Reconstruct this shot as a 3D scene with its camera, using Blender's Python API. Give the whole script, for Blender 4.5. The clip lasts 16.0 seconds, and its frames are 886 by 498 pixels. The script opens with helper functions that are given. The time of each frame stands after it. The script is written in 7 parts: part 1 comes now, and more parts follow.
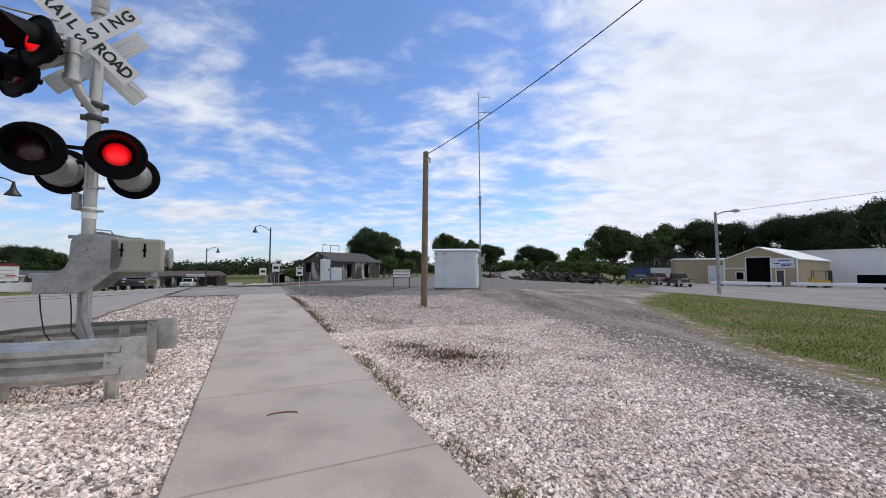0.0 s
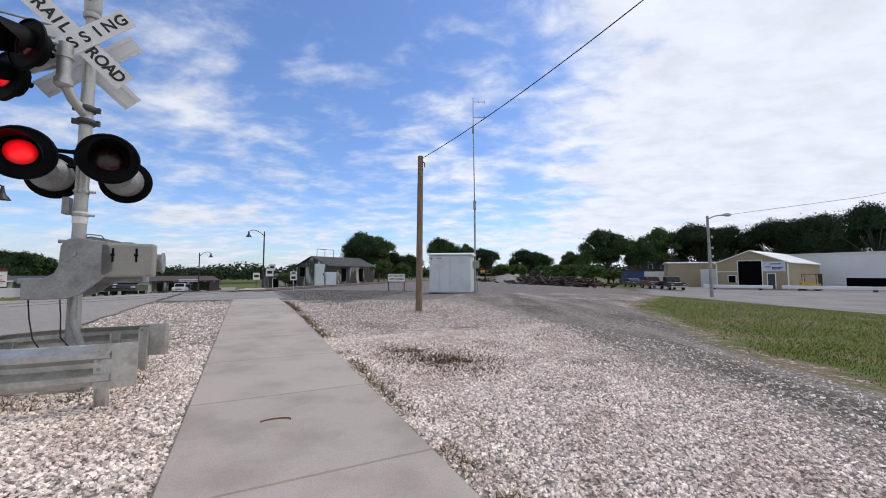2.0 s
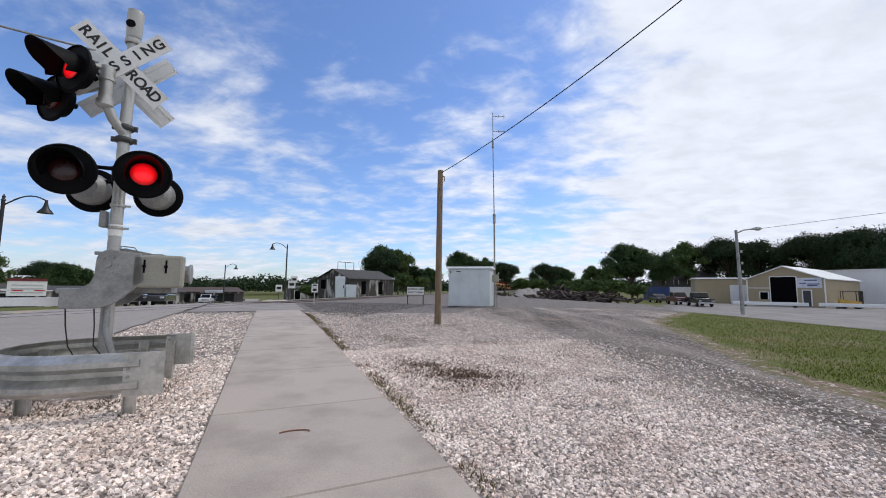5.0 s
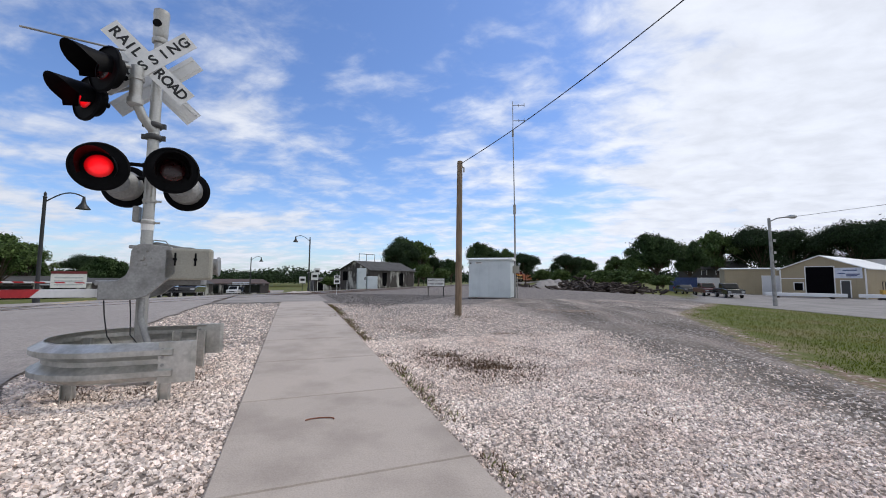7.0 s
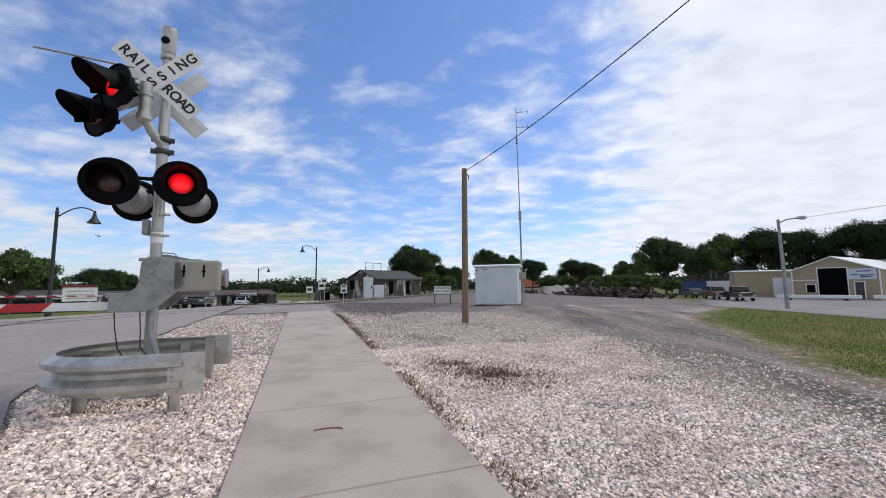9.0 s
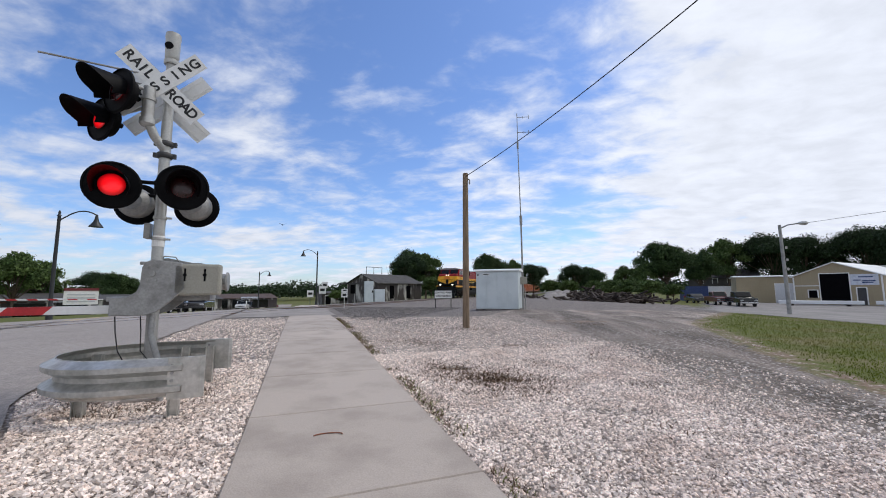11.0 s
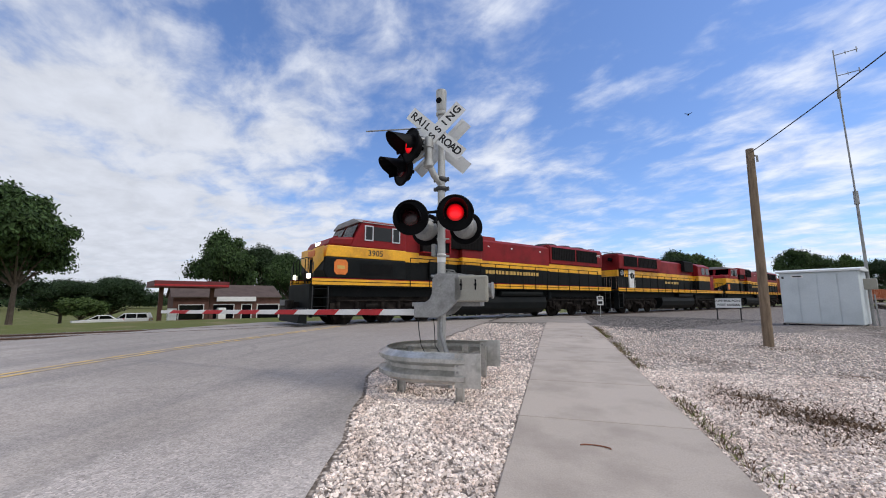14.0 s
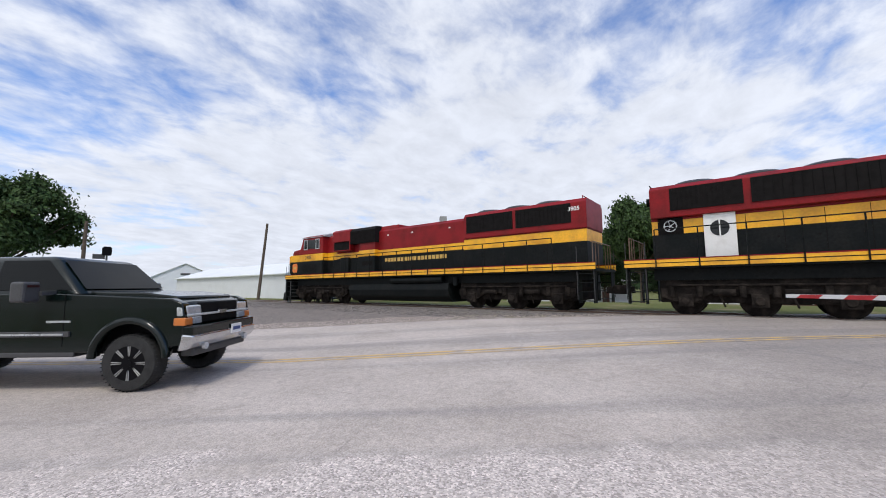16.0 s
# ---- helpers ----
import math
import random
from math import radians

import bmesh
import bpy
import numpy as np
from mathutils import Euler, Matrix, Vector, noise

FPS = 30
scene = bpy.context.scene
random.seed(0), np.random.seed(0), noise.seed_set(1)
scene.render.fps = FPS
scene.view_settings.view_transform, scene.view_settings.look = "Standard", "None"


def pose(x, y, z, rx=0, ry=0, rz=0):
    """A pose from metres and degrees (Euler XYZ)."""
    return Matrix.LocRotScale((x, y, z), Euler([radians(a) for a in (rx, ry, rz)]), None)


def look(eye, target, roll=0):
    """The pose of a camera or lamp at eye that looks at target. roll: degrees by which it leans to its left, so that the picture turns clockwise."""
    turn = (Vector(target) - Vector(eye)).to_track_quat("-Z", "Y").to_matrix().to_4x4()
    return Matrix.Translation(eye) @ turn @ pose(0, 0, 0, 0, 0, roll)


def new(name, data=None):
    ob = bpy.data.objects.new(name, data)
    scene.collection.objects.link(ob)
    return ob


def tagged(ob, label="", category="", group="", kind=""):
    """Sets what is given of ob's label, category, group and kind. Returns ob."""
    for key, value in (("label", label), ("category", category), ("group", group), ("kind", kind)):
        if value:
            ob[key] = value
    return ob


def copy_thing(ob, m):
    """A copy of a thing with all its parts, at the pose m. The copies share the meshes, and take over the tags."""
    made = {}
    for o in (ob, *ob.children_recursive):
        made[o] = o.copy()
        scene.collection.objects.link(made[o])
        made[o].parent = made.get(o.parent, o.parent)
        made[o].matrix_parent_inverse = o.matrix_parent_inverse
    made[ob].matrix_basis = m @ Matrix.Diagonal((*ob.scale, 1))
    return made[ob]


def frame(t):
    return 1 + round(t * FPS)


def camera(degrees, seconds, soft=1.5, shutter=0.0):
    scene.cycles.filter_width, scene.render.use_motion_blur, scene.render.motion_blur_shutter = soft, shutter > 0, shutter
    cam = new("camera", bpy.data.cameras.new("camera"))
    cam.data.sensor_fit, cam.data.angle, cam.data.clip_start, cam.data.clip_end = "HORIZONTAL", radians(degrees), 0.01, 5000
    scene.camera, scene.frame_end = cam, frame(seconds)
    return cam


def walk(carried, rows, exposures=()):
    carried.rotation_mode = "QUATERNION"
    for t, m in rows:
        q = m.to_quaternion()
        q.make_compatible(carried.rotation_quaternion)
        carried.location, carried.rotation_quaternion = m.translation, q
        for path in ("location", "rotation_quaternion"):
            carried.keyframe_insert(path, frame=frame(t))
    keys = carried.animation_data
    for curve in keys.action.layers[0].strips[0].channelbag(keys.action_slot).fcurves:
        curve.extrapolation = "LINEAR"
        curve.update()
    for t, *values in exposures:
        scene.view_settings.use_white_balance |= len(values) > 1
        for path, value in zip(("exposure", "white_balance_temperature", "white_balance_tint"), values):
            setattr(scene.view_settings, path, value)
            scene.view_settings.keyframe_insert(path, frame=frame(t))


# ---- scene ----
cam = camera(97.5, 16.0, soft=1.0)
PATH = [
    (0.0, pose(0, 0, 1.5, 93.14, -0.26, -0.24)),
    (0.5, pose(0, 0, 1.5, 92.77, -0.17, -1.12)),
    (1.0, pose(0, 0, 1.5, 92.51, -0.16, -1.43)),
    (1.5, pose(0, 0, 1.5, 92.81, -0.02, -1.18)),
    (2.0, pose(0, 0, 1.5, 93.76, -0.11, -1.00)),
    (2.5, pose(0, 0, 1.5, 94.42, -0.03, -1.14)),
    (3.0, pose(0, 0, 1.5, 94.78, 0.00, -1.52)),
    (3.5, pose(0, 0, 1.5, 95.19, -0.09, -1.61)),
    (4.0, pose(0, 0, 1.5, 95.70, -0.30, -1.03)),
    (4.5, pose(0, 0, 1.5, 95.88, -0.52, 0.41)),
    (7.0, pose(0, 0, 1.5, 94.43, -0.50, 4.78)),
    (7.5, pose(0, 0, 1.5, 94.50, -0.42, 4.92)),
    (8.0, pose(0, 0, 1.5, 94.71, -0.03, 4.79)),
    (8.5, pose(0, 0, 1.5, 95.19, 0.37, 4.91)),
    (9.0, pose(0, 0, 1.5, 95.54, 0.42, 5.74)),
    (11.5, pose(0, 0, 1.5, 96.32, 0.15, 5.93)),
    (12.0, pose(0, 0, 1.5, 96.48, 0.23, 6.92)),
    (12.5, pose(0, 0, 1.5, 96.69, 0.54, 8.88)),
    (13.0, pose(0, 0, 1.5, 96.91, 0.70, 14.11)),
    (13.5, pose(0, 0, 1.5, 97.23, 0.35, 25.16)),
    (14.0, pose(-0.01, -0.03, 1.5, 97.37, 0.05, 41.80)),
    (14.5, pose(-0.10, -0.17, 1.5, 97.46, 0.37, 63.15)),
    (15.0, pose(-0.15, -0.35, 1.5, 96.92, 0.42, 86.77)),
    (15.5, pose(-0.19, -0.40, 1.5, 95.75, -0.06, 106.30)),
    (16.0, pose(-0.20, -0.42, 1.5, 95.43, 0.55, 116.09)),
]
walk(cam, PATH, exposures=[(0.0, -0.12), (12.5, -0.12), (14.5, 0.0), (16.0, 0.15)])


# ---- light ----
SUN_BEARING, SUN_HEIGHT = -62.0, 58.0
world = bpy.data.worlds.new("sky")
scene.world = world
world.use_nodes = True


def build_sky(tree):
    nodes, links = tree.nodes, tree.links
    nodes.clear()

    def node(kind, **values):
        n = nodes.new(kind)
        for k, val in values.items():
            n.inputs[k].default_value = val
        return n

    def maths(op, a, b=None):
        n = nodes.new("ShaderNodeMath")
        n.operation = op
        for i, s in enumerate((a, b)):
            if s is None:
                continue
            if isinstance(s, (int, float)):
                n.inputs[i].default_value = s
            else:
                links.new(s, n.inputs[i])
        return n.outputs[0]

    sky = nodes.new("ShaderNodeTexSky")
    sky.sky_type, sky.sun_disc = "NISHITA", False
    sky.sun_elevation, sky.sun_rotation = radians(SUN_HEIGHT), radians(-SUN_BEARING)
    sky.air_density, sky.dust_density, sky.ozone_density = 1.0, 0.6, 2.0
    coord = nodes.new("ShaderNodeTexCoord")
    sep = nodes.new("ShaderNodeSeparateXYZ")
    links.new(coord.outputs["Generated"], sep.inputs[0])
    up = maths("MAXIMUM", sep.outputs[2], 0.0)
    low = maths("ADD", up, 0.17)
    flat = nodes.new("ShaderNodeCombineXYZ")
    links.new(maths("DIVIDE", sep.outputs[0], low), flat.inputs[0])
    links.new(maths("DIVIDE", sep.outputs[1], low), flat.inputs[1])
    turn = nodes.new("ShaderNodeMapping")
    turn.inputs["Rotation"].default_value = (0, 0, radians(28))
    turn.inputs["Scale"].default_value = (1.0, 1.3, 1.0)
    links.new(flat.outputs[0], turn.inputs[0])
    big = node("ShaderNodeTexNoise", Scale=1.35, Detail=7.0, Roughness=0.55, Distortion=0.35)
    links.new(turn.outputs[0], big.inputs["Vector"])
    fine = node("ShaderNodeTexNoise", Scale=4.6, Detail=6.0, Roughness=0.58, Distortion=0.25)
    links.new(turn.outputs[0], fine.inputs["Vector"])
    # cloud banks: a thick sheet to the right and another to the left, a clear lane between
    side = maths("ADD", maths("MULTIPLY", sep.outputs[0], 0.9), maths("MULTIPLY", sep.outputs[1], -0.28))
    right = nodes.new("ShaderNodeMapRange")
    right.interpolation_type = "SMOOTHSTEP"
    right.inputs[1].default_value, right.inputs[2].default_value = -0.12, 0.32
    right.inputs[3].default_value, right.inputs[4].default_value = 0.0, 0.28
    links.new(side, right.inputs[0])
    left = nodes.new("ShaderNodeMapRange")
    left.interpolation_type = "SMOOTHSTEP"
    left.inputs[1].default_value, left.inputs[2].default_value = 0.42, 0.90
    left.inputs[3].default_value, left.inputs[4].default_value = 0.0, 0.19
    links.new(maths("ADD", maths("MULTIPLY", sep.outputs[0], -0.9), maths("MULTIPLY", sep.outputs[1], -0.35)), left.inputs[0])
    haze = nodes.new("ShaderNodeMapRange")
    haze.inputs[1].default_value, haze.inputs[2].default_value = 0.0, 0.42
    haze.inputs[3].default_value, haze.inputs[4].default_value = 0.07, -0.02
    links.new(up, haze.inputs[0])
    total = maths("ADD", maths("MULTIPLY", big.outputs[0], 0.62), maths("MULTIPLY", fine.outputs[0], 0.38))
    total = maths("ADD", total, right.outputs[0])
    total = maths("ADD", total, left.outputs[0])
    total = maths("ADD", total, haze.outputs[0])
    cover = nodes.new("ShaderNodeMapRange")
    cover.interpolation_type = "SMOOTHSTEP"
    cover.inputs[1].default_value, cover.inputs[2].default_value = 0.445, 0.68
    links.new(total, cover.inputs[0])
    shade = nodes.new("ShaderNodeMapRange")
    shade.inputs[1].default_value, shade.inputs[2].default_value = 0.35, 0.65
    shade.inputs[3].default_value, shade.inputs[4].default_value = 0.86, 1.0
    links.new(fine.outputs[0], shade.inputs[0])
    white = nodes.new("ShaderNodeVectorMath")
    white.operation = "SCALE"
    white.inputs[0].default_value = (9.0, 9.5, 10.7)
    # clouds are brighter on the sun's side of the sky
    aim = nodes.new("ShaderNodeVectorMath")
    aim.operation = "DOT_PRODUCT"
    aim.inputs[1].default_value = (-math.sin(radians(SUN_BEARING)), math.cos(radians(SUN_BEARING)), 0.0)
    links.new(coord.outputs["Generated"], aim.inputs[0])
    sunward = nodes.new("ShaderNodeMapRange")
    sunward.inputs[1].default_value, sunward.inputs[2].default_value = -0.9, 0.6
    sunward.inputs[3].default_value, sunward.inputs[4].default_value = 0.82, 1.06
    links.new(aim.outputs["Value"], sunward.inputs[0])
    links.new(maths("MULTIPLY", shade.outputs[0], sunward.outputs[0]), white.inputs["Scale"])
    mix = nodes.new("ShaderNodeMix")
    mix.data_type = "RGBA"
    links.new(cover.outputs[0], mix.inputs["Factor"])
    clear = nodes.new("ShaderNodeVectorMath")
    clear.operation = "MULTIPLY"
    clear.inputs[1].default_value = (1.25, 1.45, 1.85)
    links.new(sky.outputs[0], clear.inputs[0])
    links.new(clear.outputs[0], mix.inputs["A"])
    links.new(white.outputs[0], mix.inputs["B"])
    back = nodes.new("ShaderNodeBackground")
    back.inputs["Strength"].default_value = 0.1
    links.new(mix.outputs["Result"], back.inputs["Color"])
    out = nodes.new("ShaderNodeOutputWorld")
    links.new(back.outputs[0], out.inputs[0])


build_sky(world.node_tree)
sun_data = bpy.data.lights.new("sun", "SUN")
sun_data.energy, sun_data.angle, sun_data.color = 1.6, radians(12), (1.0, 0.95, 0.88)
sun = new("sun", sun_data)
sun_way = Vector((-math.sin(radians(SUN_BEARING)), math.cos(radians(SUN_BEARING)), math.tan(radians(SUN_HEIGHT))))
sun.matrix_world = look(sun_way * 20, (0, 0, 0))
scene.view_settings.exposure = 0.0


# ---- materials ----
def surface(name, color, rough=0.6, metal=0.0, vary=0.15, scale=3.0, grain=40.0, bump=0.0, color2=None, mixat=(0.45, 0.65), coat=0.0, spec=0.5, per=0.0, stretch=None):
    """A principled material with stains at one scale and grain at another."""
    m = bpy.data.materials.new(name)
    m.use_nodes = True
    nt = m.node_tree
    nodes, links = nt.nodes, nt.links
    bsdf = nodes["Principled BSDF"]
    coord = nodes.new("ShaderNodeTexCoord")
    vec = coord.outputs["Object"]
    if stretch:
        mp = nodes.new("ShaderNodeMapping")
        mp.inputs["Scale"].default_value = stretch
        links.new(vec, mp.inputs[0])
        vec = mp.outputs[0]
    n1 = nodes.new("ShaderNodeTexNoise")
    n1.inputs["Scale"].default_value, n1.inputs["Detail"].default_value = scale, 6
    n2 = nodes.new("ShaderNodeTexNoise")
    n2.inputs["Scale"].default_value, n2.inputs["Detail"].default_value = grain, 4
    links.new(vec, n1.inputs["Vector"])
    links.new(vec, n2.inputs["Vector"])
    ramp = nodes.new("ShaderNodeMapRange")
    ramp.inputs[1].default_value, ramp.inputs[2].default_value = mixat
    links.new(n1.outputs[0], ramp.inputs[0])
    mix = nodes.new("ShaderNodeMix")
    mix.data_type = "RGBA"
    mix.inputs["A"].default_value = (*color, 1)
    c2 = color2 or tuple(c * (1 - vary) for c in color)
    mix.inputs["B"].default_value = (*c2, 1)
    links.new(ramp.outputs[0], mix.inputs["Factor"])
    g = nodes.new("ShaderNodeMapRange")
    g.inputs[1].default_value, g.inputs[2].default_value = 0.3, 0.7
    g.inputs[3].default_value, g.inputs[4].default_value = 1 - vary, 1 + vary
    links.new(n2.outputs[0], g.inputs[0])
    mul = nodes.new("ShaderNodeVectorMath")
    mul.operation = "SCALE"
    links.new(mix.outputs["Result"], mul.inputs[0])
    links.new(g.outputs[0], mul.inputs["Scale"])
    last = mul.outputs[0]
    if per:
        info = nodes.new("ShaderNodeObjectInfo") if per > 0 else nodes.new("ShaderNodeNewGeometry")
        pr = nodes.new("ShaderNodeMapRange")
        pr.inputs[3].default_value, pr.inputs[4].default_value = 1 - abs(per), 1 + abs(per)
        links.new(info.outputs["Random" if per > 0 else "Random Per Island"], pr.inputs[0])
        m2 = nodes.new("ShaderNodeVectorMath")
        m2.operation = "SCALE"
        links.new(last, m2.inputs[0])
        links.new(pr.outputs[0], m2.inputs["Scale"])
        last = m2.outputs[0]
    links.new(last, bsdf.inputs["Base Color"])
    rr = nodes.new("ShaderNodeMapRange")
    rr.inputs[3].default_value, rr.inputs[4].default_value = max(0.03, rough - 0.12), min(1, rough + 0.12)
    links.new(n1.outputs[0], rr.inputs[0])
    links.new(rr.outputs[0], bsdf.inputs["Roughness"])
    bsdf.inputs["Metallic"].default_value = metal
    bsdf.inputs["Specular IOR Level"].default_value = spec
    bsdf.inputs["Coat Weight"].default_value = coat
    if bump:
        b = nodes.new("ShaderNodeBump")
        b.inputs["Strength"].default_value, b.inputs["Distance"].default_value = bump, 0.02
        links.new(n2.outputs[0], b.inputs["Height"])
        links.new(b.outputs[0], bsdf.inputs["Normal"])
    return m


def glow(name, color, power, dark=(0.05, 0.005, 0.005)):
    m = bpy.data.materials.new(name)
    m.use_nodes = True
    b = m.node_tree.nodes["Principled BSDF"]
    b.inputs["Base Color"].default_value = (*dark, 1)
    b.inputs["Emission Color"].default_value = (*color, 1)
    b.inputs["Emission Strength"].default_value = power
    b.inputs["Roughness"].default_value = 0.25
    return m


def lamp_glass(name):
    """Red glass lit from behind: brightest in the middle."""
    m = glow(name, (1.0, 0.006, 0.012), 1.0, (0.2, 0.0, 0.0))
    nt = m.node_tree
    co = nt.nodes.new("ShaderNodeTexCoord")
    ln = nt.nodes.new("ShaderNodeVectorMath")
    ln.operation = "LENGTH"
    nt.links.new(co.outputs["Object"], ln.inputs[0])
    mr = nt.nodes.new("ShaderNodeMapRange")
    for i, val in ((1, 0.03), (2, 0.135), (3, 1.7), (4, 0.16)):
        mr.inputs[i].default_value = val
    nt.links.new(ln.outputs["Value"], mr.inputs[0])
    nt.links.new(mr.outputs[0], nt.nodes["Principled BSDF"].inputs["Emission Strength"])
    return m


def road_asphalt():
    """Worn chip-seal: aggregate, wheel paths along the road, stains, cracks and a gritty shoulder."""
    m = bpy.data.materials.new("asphalt")
    m.use_nodes = True
    nt = m.node_tree
    nodes, links = nt.nodes, nt.links
    bsdf = nodes["Principled BSDF"]
    coord = nodes.new("ShaderNodeTexCoord")
    turn = nodes.new("ShaderNodeMapping")
    turn.inputs["Rotation"].default_value = (0, 0, radians(-25.8))
    links.new(coord.outputs["Object"], turn.inputs[0])
    flat = turn.outputs[0]

    def noise(scale, detail=5, stretch=None):
        vec = flat
        if stretch:
            mp = nodes.new("ShaderNodeMapping")
            mp.inputs["Scale"].default_value = stretch
            links.new(flat, mp.inputs[0])
            vec = mp.outputs[0]
        n = nodes.new("ShaderNodeTexNoise")
        n.inputs["Scale"].default_value, n.inputs["Detail"].default_value = scale, detail
        links.new(vec, n.inputs["Vector"])
        return n.outputs[0]

    def remap(x, a, b, c=0.0, d=1.0):
        n = nodes.new("ShaderNodeMapRange")
        for i, val in ((1, a), (2, b), (3, c), (4, d)):
            n.inputs[i].default_value = val
        links.new(x, n.inputs[0])
        return n.outputs[0]

    def maths(op, a, b):
        n = nodes.new("ShaderNodeMath")
        n.operation = op
        for i, s in enumerate((a, b)):
            if isinstance(s, (int, float)):
                n.inputs[i].default_value = s
            else:
                links.new(s, n.inputs[i])
        return n.outputs[0]

    def mixc(f, a, b):
        n = nodes.new("ShaderNodeMix")
        n.data_type = "RGBA"
        links.new(f, n.inputs["Factor"])
        for key, s in (("A", a), ("B", b)):
            if isinstance(s, tuple):
                n.inputs[key].default_value = (*s, 1)
            else:
                links.new(s, n.inputs[key])
        return n.outputs["Result"]

    sep = nodes.new("ShaderNodeSeparateXYZ")
    links.new(flat, sep.inputs[0])
    chips = nodes.new("ShaderNodeTexVoronoi")
    chips.inputs["Scale"].default_value = 60.0
    links.new(flat, chips.inputs["Vector"])
    chip = nodes.new("ShaderNodeSeparateColor")
    links.new(chips.outputs["Color"], chip.inputs[0])
    col = mixc(remap(noise(0.5), 0.38, 0.64), (0.50, 0.442, 0.40), (0.41, 0.36, 0.322))
    # rubbed wheel paths
    col = mixc(remap(noise(1.0, 3, (0.95, 0.035, 1.0)), 0.52, 0.66, 0.0, 0.75), col, (0.30, 0.275, 0.258))
    # the surface turns darker towards the rails
    railward = remap(maths("ADD", sep.outputs[1], remap(noise(0.6), 0.3, 0.7, -2.0, 2.0)), 1.5, 6.0, 0.0, 0.62)
    col = mixc(railward, col, (0.24, 0.216, 0.198))
    # gritty pinkish shoulder
    rim = maths("ADD", sep.outputs[0], remap(noise(1.3), 0.3, 0.7, -0.45, 0.45))
    grit = maths("MULTIPLY", remap(rim, -4.0, -3.6), remap(sep.outputs[1], 4.0, 1.0))
    col = mixc(grit, col, mixc(chip.outputs[1], (0.32, 0.28, 0.255), (0.72, 0.64, 0.595)))
    speck = remap(chip.outputs[0], 0.0, 1.0, 0.80, 1.18)
    speck = maths("MULTIPLY", speck, remap(noise(9.0, 6), 0.3, 0.7, 0.90, 1.09))
    # short cracks
    warp = nodes.new("ShaderNodeMix")
    warp.data_type = "VECTOR"
    warp.inputs["Factor"].default_value = 0.12
    wn = nodes.new("ShaderNodeTexNoise")
    wn.inputs["Scale"].default_value = 2.0
    links.new(flat, wn.inputs["Vector"])
    links.new(flat, warp.inputs["A"])
    links.new(wn.outputs["Color"], warp.inputs["B"])
    cells = nodes.new("ShaderNodeTexVoronoi")
    cells.feature = "DISTANCE_TO_EDGE"
    cells.inputs["Scale"].default_value = 0.55
    links.new(warp.outputs["Result"], cells.inputs["Vector"])
    line = remap(cells.outputs["Distance"], 0.003, 0.010, 1.0, 0.0)
    line = maths("MULTIPLY", line, remap(noise(0.8), 0.52, 0.60, 0.0, 0.22))
    mul = nodes.new("ShaderNodeVectorMath")
    mul.operation = "SCALE"
    links.new(mixc(line, col, (0.10, 0.095, 0.09)), mul.inputs[0])
    links.new(speck, mul.inputs["Scale"])
    links.new(mul.outputs[0], bsdf.inputs["Base Color"])
    bsdf.inputs["Roughness"].default_value = 0.88
    bsdf.inputs["Specular IOR Level"].default_value = 0.3
    bump = nodes.new("ShaderNodeBump")
    bump.inputs["Strength"].default_value, bump.inputs["Distance"].default_value = 0.5, 0.008
    links.new(chips.outputs["Distance"], bump.inputs["Height"])
    bump.invert = True
    links.new(bump.outputs[0], bsdf.inputs["Normal"])
    return m


